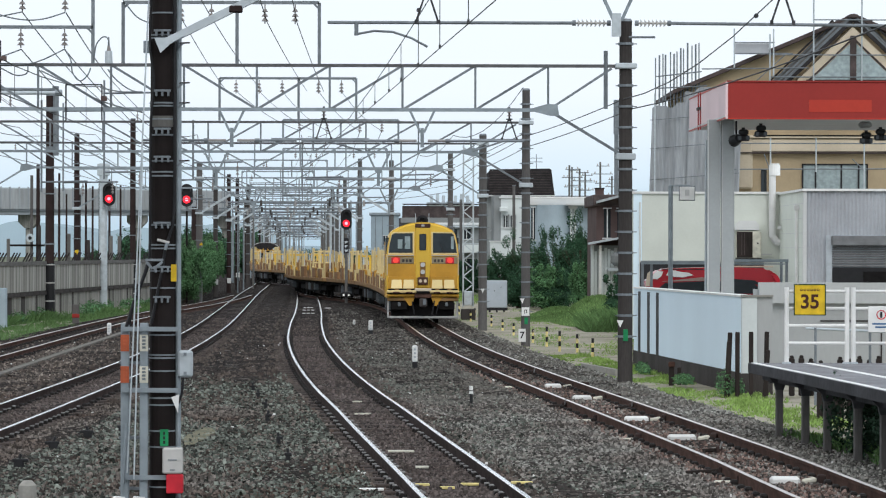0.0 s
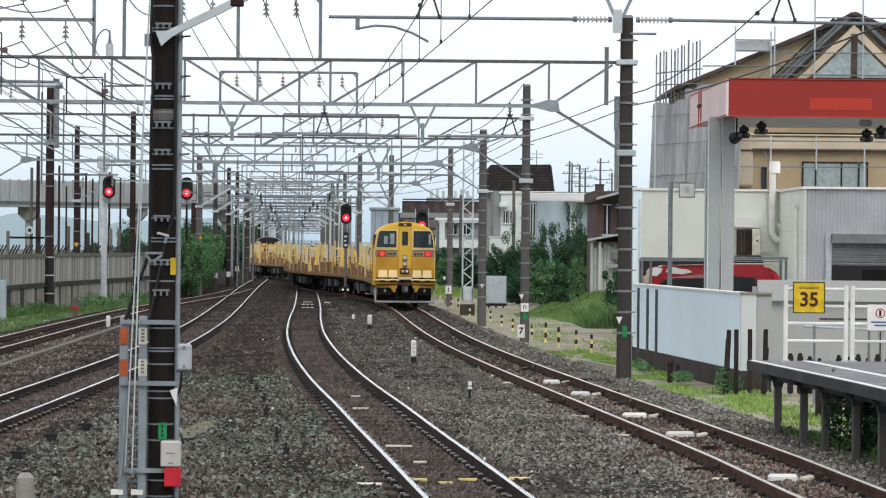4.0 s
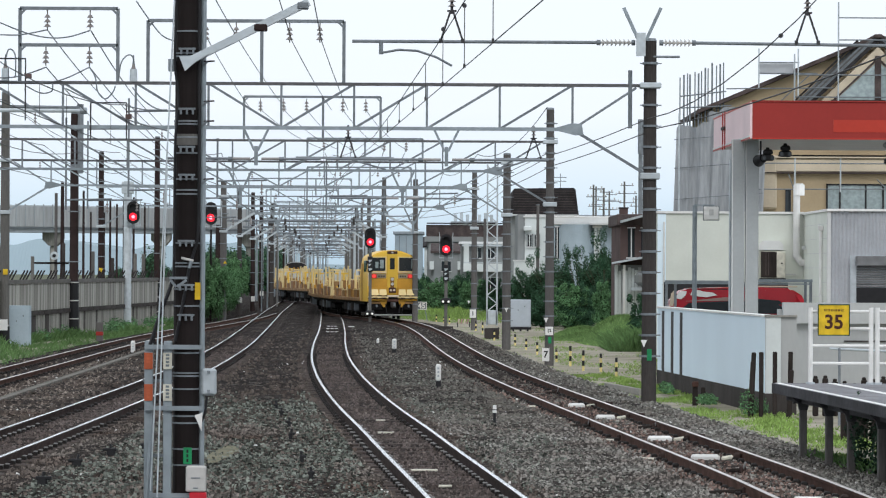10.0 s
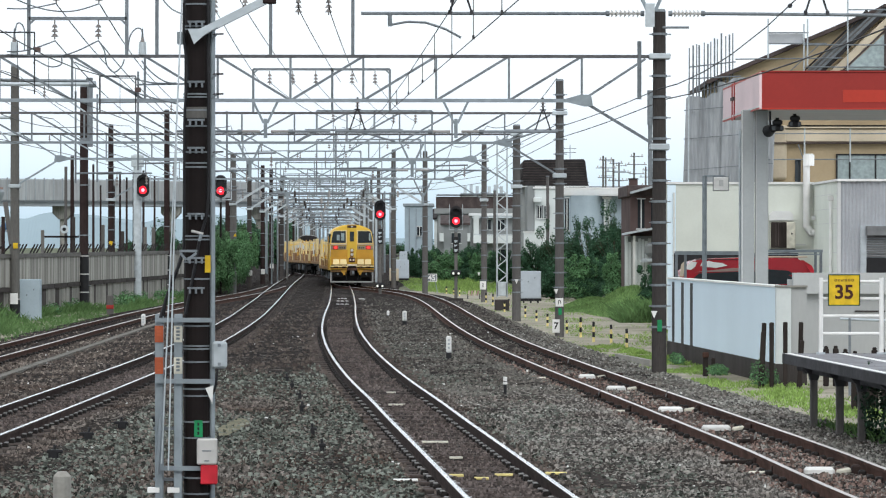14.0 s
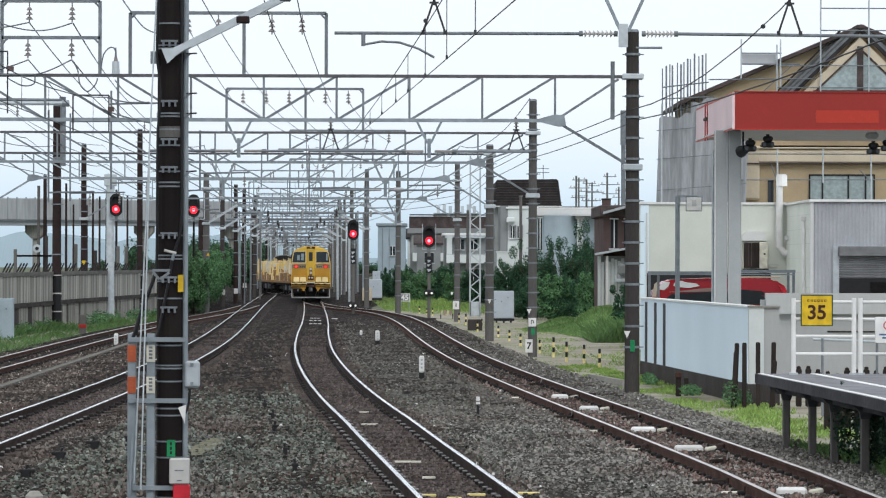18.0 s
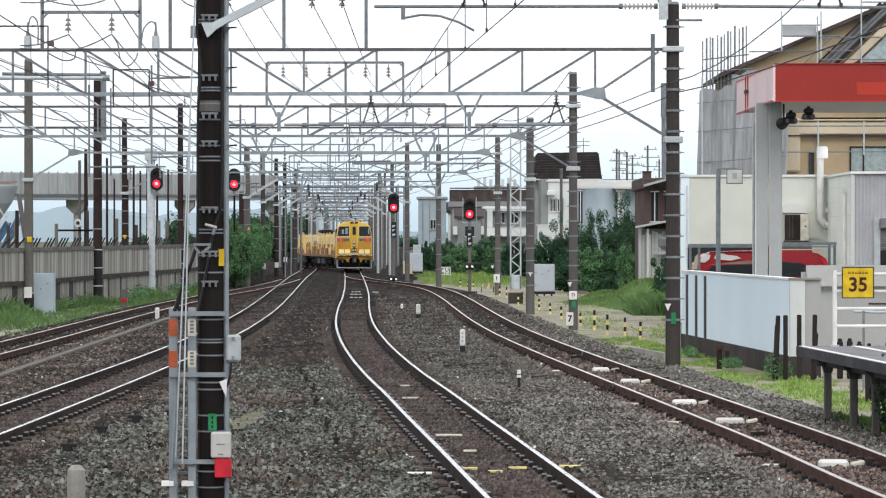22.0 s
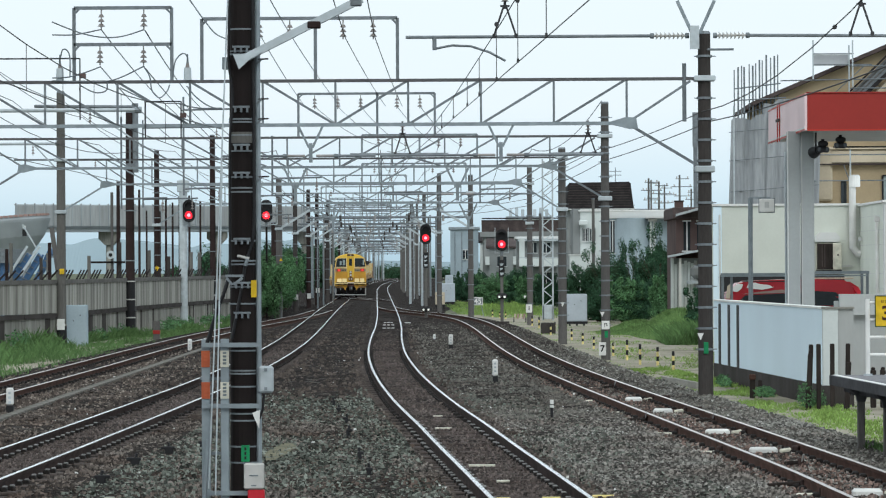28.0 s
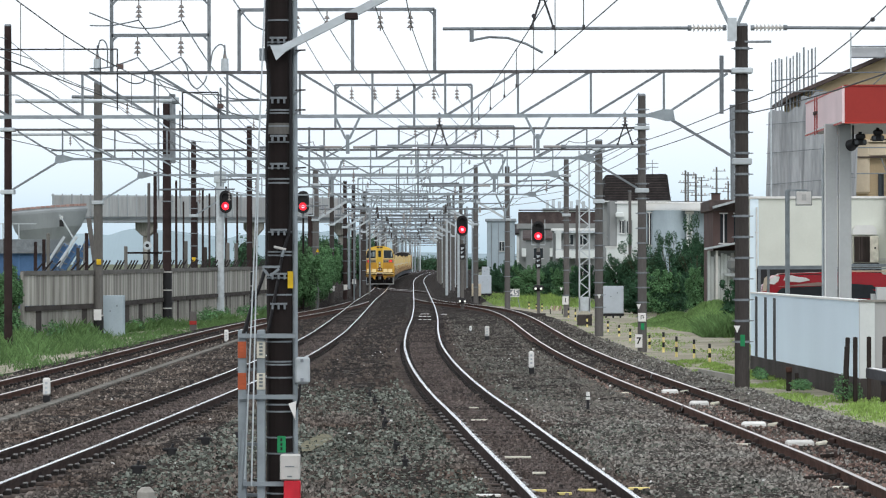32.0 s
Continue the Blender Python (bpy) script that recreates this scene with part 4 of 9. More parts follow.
def tan_house():
    t = thing("tan_house", "tan stucco house with brown verge and glazed front gable, under scaffolding", "house")
    y = 131
    part("wall", bx(nb(), (16.8, y + 5.2, 4.0), (12.6, 10, 8.0)), TAN, t)
    part("cornice", bx(nb(), (16.8, y + 5.1, 6.95), (12.8, 10.2, 0.5), bev=0.04), TANL, t)
    # dark strip paints the shadow line below the cornice
    part("cornice_shadow_joint", bx(nb(), (16.8, y + 5.05, 6.66), (12.86, 10.3, 0.05)), ROOFB, t)
    part("cornice", bx(nb(), (16.8, y + 5.1, 7.28), (12.95, 10.4, 0.1), bev=0.02), TANL, t)
    part("corner_pier", bx(nb(), (12.5, y + 0.12, 6.3), (0.72, 0.3, 2.1), bev=0.08), TANL, t)
    part("gable_wall", prism(nb(), [(10.3, 7.9), (10.3, 9.14), (16.73, 11.86), (23.2, 9.14), (23.2, 7.9)], y + 0.22, y + 10, "y"), TAN, t)
    part("roof", prism(nb(), [(9.75, 8.92), (16.73, 11.88), (23.7, 8.92), (23.7, 9.08), (16.73, 12.04), (9.75, 9.08)], y - 0.3, y + 10.4, "y"), ROOFB, t)
    # front gable: beige face, glazed triangle, tiled verge stepping back at both sides
    yg = y - 0.7
    cx, peak = 16.64, 11.78
    part("front_gable", prism(nb(), [(14.15, 9.1), (cx, 11.5), (19.13, 9.1), (19.13, 8.3), (14.15, 8.3)], yg, y + 2, "y"), TANL, t)
    for s in (-1, 1):
        part("verge_edge", bar(nb(), (cx, yg - 0.06, peak), (cx + s * 2.75, yg - 0.06, peak - 2.62), 0.14), ROOFD, t)
        part("face_trim", bar(nb(), (cx, yg - 0.02, 11.06), (cx + s * 1.78, yg - 0.02, 9.36), 0.07), ROOFB, t)
        for k in range(6):
            a, d = 0.1 + 0.1 * k, 0.02 + 0.22 * k
            part("verge_tile", bar(nb(), (cx + s * a, yg + d, peak + 0.06 - 0.012 * k), (cx + s * (a + 2.75), yg + d, peak - 2.56 - 0.012 * k), 0.085), TILE if k % 2 else GALVD, t)
        part("wall_edge", bar(nb(), (cx + s * 0.72, yg + 0.5, peak), (cx + s * 3.4, yg + 0.5, peak - 2.6), 0.07), ROOFD, t)
    part("ridge_tile", bx(nb(), (cx, yg + 0.6, peak + 0.12), (0.34, 1.6, 0.16), bev=0.04), ROOFB, t)
    g = part("gable_window", prism(nb(), [(15.02, 9.45), (cx, 10.95), (18.26, 9.45)], yg - 0.03, yg - 0.005, "y"), GLASSB, t)
    part("mullion", bx(nb(), (cx, yg - 0.05, 10.3), (0.24, 0.06, 1.7)), ROOFB, g)
    part("mullion", bx(nb(), (cx, yg - 0.05, 9.42), (3.6, 0.06, 0.08)), ROOFB, g)
    w = part("window", bx(nb(), (16.05, y + 0.17, 5.72), (2.5, 0.06, 1.0)), GLASSB, t)
    for i, u in enumerate((14.8, 15.3, 16.3, 16.97, 17.3)):
        part("mullion", bx(nb(), (u - 0.0, y + 0.12, 5.72), (0.06, 0.05, 1.04)), BLACK, w)
    for z in (5.2, 6.22):
        part("window_frame", bx(nb(), (16.05, y + 0.12, z), (2.56, 0.05, 0.06)), BLACK, w)
    part("narrow_window", bx(nb(), (13.3, y + 0.17, 5.55), (0.22, 0.06, 1.0)), GLASS, t)
    part("drain_pipe", rod(nb(), (13.55, y + 0.1, 4.6), (13.55, y + 0.1, 6.6), 0.05, 8), TANL, t)
    return t


tan_house()


def scaffold():
    t = thing("scaffold", "steel tube scaffold with hanging grey mesh sheets", "scaffolding")
    y = 130.6
    random.seed(5)
    for i in range(13):
        x = 9.08 + i * 0.14 + random.uniform(-0.03, 0.03)
        part("standard", rod(nb(), (x, y + 0.4, 0.9), (x, y + 0.4, 10.28 + 0.06 * i + random.uniform(-0.12, 0.1)), 0.026 + 0.012 * (i % 2), 6), GALVD, t)
    for x, z0, z1 in ((9.0, 4.6, 8.9), (12.05, 9.9, 11.4), (13.56, 9.6, 11.4), (13.42, 9.35, 11.2), (15.1, 9.3, 13.2), (16.95, 9.3, 13.2), (13.45, 4.6, 7.2), (17.05, 4.6, 7.2), (15.2, 5.9, 7.2)):
        part("standard", rod(nb(), (x, y - 0.5, z0), (x, y - 0.5, z1), 0.032, 6), GALVL, t)
    for x0, x1, z, dz in ((9.05, 10.8, 9.55, 0.2), (9.05, 11.0, 9.1, 0.1), (12.05, 13.6, 10.87, 0), (12.05, 14.3, 10.45, 0), (13.4, 18.4, 10.4, 0), (15.1, 18.4, 11.75, 0), (15.1, 18.4, 12.6, 0), (10.8, 14.9, 9.85, 0.05), (13.4, 18.4, 9.55, 0), (11.6, 18.4, 6.0, 0.03), (11.6, 18.4, 7.0, 0)):
        part("ledger", rod(nb(), (x0, y - 0.5, z), (x1, y - 0.5, z + dz), 0.024, 6), GALVD, t)
    for x0, z0, x1, z1 in ((12.9, 9.4, 14.0, 10.4), (13.45, 5.9, 13.2, 6.6), (16.6, 6.4, 17.1, 5.9)):
        part("brace", rod(nb(), (x0, y - 0.5, z0), (x1, y - 0.5, z1), 0.02, 6), GALVD, t)
    part("netting", bx(nb(), (12.75, y - 0.3, 10.64), (1.3, 0.02, 0.42)), CORR, t)
    # hanging sheets: three overlapping cloths with folds
    for k, (u0, u1, lift, back) in enumerate(((0.0, 0.4, 0.05, 0.0), (0.36, 0.72, 0.5, 0.12), (0.6, 1.0, 0.05, 0.22))):
        bm = nb()
        n, rows = 44, 10
        grid = []
        for j in range(rows + 1):
            v = j / rows
            line = []
            for i in range(n + 1):
                u = u0 + (u1 - u0) * i / n
                x = 8.8 + 0.15 * v + u * 3.4
                top = 8.32 + lift + 0.5 * u + 0.07 * math.sin(u * 23 + k) + 0.03 * math.sin(u * 51)
                z = 3.9 + (top - 3.9) * v
                d = 0.08 * math.sin(u * 34 + v * 2.2 + k) + 0.025 * math.sin(u * 88 - v * 1.4) + 0.05 * math.sin(v * 7 + u * 12)
                line.append(bm.verts.new((x, y - 0.75 + d + back + 0.9 * (1 - u), z)))
            grid.append(line)
        for a, b in zip(grid, grid[1:]):
            for i in range(n):
                bm.faces.new((a[i], a[i + 1], b[i + 1], b[i]))
        part("mesh_sheet", bm, SHEET, t)
    for z in (5.6, 6.8, 7.9):
        part("sheet_seam", rod(nb(), (8.85, y - 0.9 + 0.9, z), (12.2, y - 0.9, z + 0.25), 0.014, 6), GALVD, t)
    return t


scaffold()


# ---- signals ----
def signal(x, y, z, h, label, pole=GALVL, pr=0.09, small=True, aside=0.0, frame_w=0.32, k=1.0):
    """Two-lamp signal head on a pole; k scales the head."""
    t = thing("railway_signal", label, "railway signal", group="red signals")
    part("pole", rod(nb(), (x + aside, y + abs(aside), 0), (x + aside, y + abs(aside), h), pr, 14), pole, t)
    if aside:
        for dz in (-0.3, 0.3):
            part("arm", bx(nb(), (x + aside / 2, y + abs(aside) / 2, z + dz), (abs(aside) + 0.1, 0.08, 0.06)), pole, t)
        part("top_box", bx(nb(), (x + aside, y + abs(aside), h - 0.3), (0.56, 0.4, 0.55), bev=0.03), pole, t)
    bm = nb()
    pts = [(0.29 * k * math.cos(a), ((0.24 if math.sin(a) > 0 else -0.24) + 0.29 * math.sin(a)) * k) for a in [i * math.pi / 10 for i in range(20)]]
    prism(bm, [(x + u, z + v) for u, v in pts], y - 0.16, y - 0.1, "y")
    b = part("backboard", bm, BLACK, t)
    for dz, m in ((-0.2 * k, LAMPR), (0.22 * k, BLACK)):
        # red disc made wider than a lens, the lamp's halo built into it
        part("lens", rod(nb(), (x, y - 0.17, z + dz), (x, y - 0.2, z + dz), 0.18 * k, 18), m, b)
        if m is LAMPR:
            part("lamp_core", rod(nb(), (x, y - 0.2, z + dz), (x, y - 0.215, z + dz), 0.08 * k, 14), LAMPC, b)
        arc = [math.pi * (i - 1) / 10 for i in range(13)]
        hd = prism(nb(), [(x + 0.2 * k * math.cos(w), z + dz + 0.2 * k * math.sin(w)) for w in arc] + [(x + 0.18 * k * math.cos(w), z + dz + 0.18 * k * math.sin(w)) for w in arc[::-1]], y - 0.43, y - 0.16, "y")
        part("hood", hd, BLACK, b)
    part("bracket", bx(nb(), (x, y - 0.05, z), (0.1, 0.16, 0.5)), GALVL, t)
    part("lower_bracket", bx(nb(), (x, y - 0.02, z - 0.6 * k), (0.12, 0.12, 0.3)), GALVD, t)
    if small:
        part("ladder_side", rod(nb(), (x - frame_w, y + 0.05, z - 0.62 * k), (x + frame_w, y + 0.05, z - 0.62 * k), 0.03 if frame_w > 0.4 else 0.02, 6), GALVL, t)
        for s in (-frame_w, frame_w):
            part("ladder_side", rod(nb(), (x + s, y + 0.05, z - 0.62 * k), (x + s, y + 0.05, z + 0.6 * k), 0.018 if frame_w < 0.4 else 0.028, 6), GALVL, t)
    return t


signal(-14.48, 158, 5.44, 6.9, "red railway signal with black backboard on white pole", GALVL, 0.19, True, -0.3)
signal(-12.45, 181, 5.79, 5.5, "red railway signal with black backboard in a pale frame", POLEB, 0.055, frame_w=0.56, k=1.15)
for x, y, z in ((-3.83, 176, 4.47), (0.1, 163, 4.04)):
    s = signal(x, y, z, z + 0.5, "red railway signal on a grey pole with low shunt lamps", POLEG, 0.08, y < 170)
    m = part("marker", bx(nb(), (x, y - 0.14, z - 1.35), (0.27, 0.08, 0.8), bev=0.02), BLACK, s)
    for i in range(3):
        part("marker_bar", prism(nb(), [(x - 0.09, z - 1.12 - i * 0.22), (x + 0.09, z - 1.12 - i * 0.22), (x + (0.06, -0.02, 0.08)[i], z - 1.2 - i * 0.22), (x - 0.05, z - 1.26 - i * 0.22)], y - 0.2, y - 0.18, "y"), GALVL, m)
    q = part("shunt_lamp_box", bx(nb(), (x, y - 0.2, 0.58 if y > 170 else 1.35), (0.5, 0.2, 0.28), bev=0.08), BLACK, s)
    for dx in (-0.13, 0.13):
        part("shunt_lamp", rod(nb(), (x + dx, y - 0.3, 0.55 if y > 170 else 1.32), (x + dx, y - 0.33, 0.55 if y > 170 else 1.32), 0.058, 12), LAMPW, q)
    part("base", bx(nb(), (x, y, 0.05), (0.7, 0.5, 0.16)), POLE, s)


# ---- train ----
RZ = 0.172


def wheelset(owner, y):
    b = part("bogie", bx(nb(), (0, y, 0.55), (1.9, 2.6, 0.3), bev=0.05), UNDER, owner)
    wm = mesh_of("wheel", rod(nb(), (-0.06, 0, 0), (0.06, 0, 0), 0.4, 16), UNDER)
    for dy in (-0.95, 0.95):
        for s in (-1, 1):
            part("wheel", wm, UNDER, b).location = (s * 0.56, y + dy, 0.4)


def cab_car(label):
    """Origin on the rail at the middle of the car; the cab faces -y."""
    t = thing("work_train_cab_car", label, "train car", group="work train")
    hl = 8.4
    half = [(1.325, 0.95), (1.325, 2.45), (1.275, 2.9), (1.19, 3.28), (1.08, 3.42), (0.82, 3.56), (0.5, 3.665), (0.2, 3.71)]
    side = [(-half[0][0], half[0][1])] + half + [(-x, z) for x, z in half[:0:-1]]
    bm = prism(nb(), side, -hl + 0.25, -hl + 3.6, "y")
    bmesh.ops.bevel(bm, geom=[e for e in bm.edges if abs(e.verts[0].co.y - e.verts[1].co.y) < 0.01 and e.verts[0].co.y < -hl + 0.3], offset=0.07, segments=3, affect="EDGES")
    part("cab_body", bm, TRAINY, t, "rounded yellow cab")
    yf = -hl + 0.25
    for s in (-1, 1):
        out = part("windscreen_surround", prism(nb(), [(s * 0.31, 2.55), (s * 1.28, 2.55), (s * 1.24, 2.9), (s * 1.155, 3.3), (s * 1.08, 3.36), (s * 0.31, 3.37)], yf - 0.012, yf + 0.02, "y"), TRAINP, t)
        w = part("windscreen", prism(nb(), [(s * 0.37, 2.6), (s * 1.245, 2.6), (s * 1.21, 2.9), (s * 1.13, 3.26), (s * 1.06, 3.31), (s * 0.37, 3.32)], yf - 0.026, yf + 0.02, "y"), GLASS, t)
        part("wiper", bar(nb(), (s * 0.8, yf - 0.04, 2.58), (s * 0.62, yf - 0.04, 2.95), 0.022), BLACK, w)
        # pale patches on the glass paint daylight seen through the cab
        part("blind", bx(nb(), (-0.56 if s < 0 else 1.08, yf - 0.03, 2.97), (0.2 if s < 0 else 0.1, 0.006, 0.46)), GLASSB, w)
        if s < 0:
            part("blind", bx(nb(), (-0.83, yf - 0.03, 2.92), (0.17, 0.006, 0.34)), GLASSB, w)
        part("window_ledge", bx(nb(), (s * 0.8, yf - 0.03, 2.5), (0.98, 0.07, 0.055), bev=0.02), TANL, w)
        lp = part("lamp_panel", bx(nb(), (s * 0.8, yf - 0.015, 2.32), (0.95, 0.03, 0.24), bev=0.015), LAMPP, t)
        for i in range(3):
            part("panel_marking", bx(nb(), (s * (0.45 + i * 0.13), yf - 0.033, 2.31), (0.085, 0.006, 0.1)), POLE, lp)
        part("tail_lamp", rod(nb(), (s * 0.99, yf - 0.02, 2.32), (s * 0.99, yf - 0.06, 2.32), 0.105, 16), TAILR, lp)
        part("tail_lamp_housing", bx(nb(), (s * 0.99, yf - 0.03, 2.32), (0.32, 0.04, 0.225), bev=0.02), REDP, lp)
        for i in range(2):
            c = s * (0.52 + i * 0.44)
            q = prism(nb(), [(c - 0.17, 1.72), (c + 0.17, 1.72), (c + 0.2, 1.3), (c - 0.2, 1.3)], yf - 0.36, yf, "y")
            for v in q.verts:
                if v.co.z > 1.6:
                    v.co.y += 0.24 if v.co.y < yf - 0.2 else 0
            st = part("step_panel", q, TRAINP, t)
            part("panel_foot", bx(nb(), (c, yf - 0.34, 1.265), (0.15, 0.08, 0.07)), TRAIND, st)
        part("panel_backing", bx(nb(), (s * 0.76, yf - 0.1, 1.52), (1.0, 0.16, 0.42)), TRAINO, t)
        part("panel_slot", bx(nb(), (s * 0.78, yf - 0.28, 1.262), (0.98, 0.1, 0.06)), UNDER, t)
        part("ledge", bx(nb(), (s * 0.78, yf - 0.28, 1.18), (1.08, 0.46, 0.1), bev=0.03), TRAINP, t)
        for i in range(2):
            part("ledge_slot", bx(nb(), (s * (0.5 + i * 0.48), yf - 0.512, 1.155), (0.24, 0.02, 0.045)), RUSTB, t)
        part("step_rail", bx(nb(), (s * 0.8, yf - 0.24, 1.04), (1.04, 0.34, 0.09), bev=0.03), TRAINO, t)
        # near-black strip stands in for the shade below the ledge
        part("step_shade", bx(nb(), (s * 0.8, yf - 0.2, 1.105), (1.0, 0.34, 0.04)), UNDER, t)
        part("lower_beam", bx(nb(), (s * 0.82, yf - 0.14, 0.9), (0.96, 0.3, 0.13), bev=0.02), TRAIND, t)
        part("buffer_beam_box", bx(nb(), (s * 0.86, yf - 0.1, 0.66), (0.6, 0.3, 0.3), bev=0.03), UNDER, t)
        part("hose_end", bx(nb(), (s * 0.86, yf - 0.28, 0.72), (0.1, 0.08, 0.14), bev=0.02), GALVD, t)
        part("skirt_side", bx(nb(), (s * 1.27, yf, 0.54), (0.065, 0.3, 0.62)), SKIRT, t)
        br = prism(nb(), [(s * 0.3, 0.98), (s * 0.72, 0.98), (s * 0.5, 0.66), (s * 0.42, 0.66)], yf - 0.32, yf - 0.2, "y")
        part("coupler_bracket", br, TRAINO, t)
        part("side_window", bx(nb(), (s * 1.28, yf + 1.1, 2.85), (0.12, 0.9, 0.6)), GLASS, t)
        part("side_door", bx(nb(), (s * 1.33, yf + 2.4, 2.0), (0.03, 0.75, 2.0)), TRAINO, t)
        part("grab_rail", rod(nb(), (s * 1.3, yf - 0.05, 1.78), (s * 1.3, yf - 0.05, 2.48), 0.018, 6), TANL, t)
    d = part("end_door", bx(nb(), (0, yf - 0.03, 2.42), (0.54, 0.06, 2.2), bev=0.02), TRAINY, t)
    part("door_window", bx(nb(), (0, yf - 0.065, 2.99), (0.25, 0.02, 0.6), bev=0.02), GLASS, d)
    part("lamp_housing", bx(nb(), (0, yf - 0.065, 1.98), (0.2, 0.02, 0.56), bev=0.01), TRAINB, d)
    for z in (2.16, 1.9):
        part("headlamp", rod(nb(), (0, yf - 0.07, z), (0, yf - 0.13, z), 0.085, 14), PORC, d)
    part("coupling_box", bx(nb(), (0, yf - 0.1, 1.57), (0.38, 0.12, 0.28), bev=0.02), RUSTB, t)
    for s in (-0.09, 0.09):
        part("coupling_socket", rod(nb(), (s, yf - 0.15, 1.57), (s, yf - 0.19, 1.57), 0.06, 10), TANL, t)
    part("roof_lamp_box", bx(nb(), (0, yf - 0.02, 3.59), (0.56, 0.12, 0.15), bev=0.02), RUSTB, t)
    part("roof_lamp", bx(nb(), (0, yf - 0.08, 3.59), (0.12, 0.03, 0.09), bev=0.02), SKIRT, t)
    part("lower_band", bx(nb(), (0, yf - 0.012, 1.96), (2.52, 0.02, 0.46)), TRAINO, t)
    part("step_centre", bx(nb(), (0, yf - 0.3, 1.25), (0.6, 0.4, 0.11), bev=0.02), TANL, t)
    part("centre_slot", bx(nb(), (0, yf - 0.45, 1.155), (0.5, 0.1, 0.08)), UNDER, t)
    part("centre_plate", bx(nb(), (0, yf - 0.36, 1.03), (0.62, 0.2, 0.17), bev=0.03), RUSTB, t)
    part("coupler", rod(nb(), (0, yf - 0.5, 0.8), (0, yf + 0.3, 0.8), 0.12, 10), UNDER, t)
    part("coupler_head", bx(nb(), (0, yf - 0.55, 0.78), (0.28, 0.25, 0.32), bev=0.05), POLE, t)
    part("coupler_knuckle", bx(nb(), (0.05, yf - 0.69, 0.8), (0.12, 0.06, 0.2), bev=0.02), GALVD, t)
    for s, r in ((0.42, 0.03), (-0.4, 0.025), (0.6, 0.02)):
        part("air_hose", rod(nb(), (s, yf - 0.3, 0.85), (s * 0.8, yf - 0.36, 0.36), r, 6), BLACK, t)
    part("skirt", bx(nb(), (0, yf - 0.05, 0.24), (2.6, 0.12, 0.085), bev=0.02), SKIRT, t)
    part("guard_plate", bx(nb(), (0, yf + 0.1, 0.36), (2.3, 0.06, 0.3)), UNDER, t)
    part("underside", bx(nb(), (0, yf + 0.5, 0.6), (2.3, 0.9, 0.6)), UNDER, t)
    deck(t, -hl + 3.2, hl)
    fittings(t, -hl + 4.0, hl - 0.3, 61)
    for y in (-5.6, 5.6):
        wheelset(t, y)
    return t


def deck(t, y0, y1):
    part("deck", bx(nb(), (0, (y0 + y1) / 2, 1.04), (2.6, y1 - y0, 0.2), bev=0.02), TRAIND, t)
    part("sill", bx(nb(), (0, (y0 + y1) / 2, 0.86), (2.2, y1 - y0 - 0.3, 0.18)), UNDER, t)
    part("underframe", bx(nb(), (0, (y0 + y1) / 2, 0.55), (1.8, (y1 - y0) * 0.45, 0.5), bev=0.05), UNDER, t)
    for i in range(4):
        for s in (-1, 1):
            part("underfloor_box", bx(nb(), (s * 1.0, (y0 + y1) / 2 - 2.4 + i * 1.5, 0.6), (0.3, 0.55 if i % 2 else 0.3, 0.42), bev=0.03), POLE if i % 2 else GALVD, t)


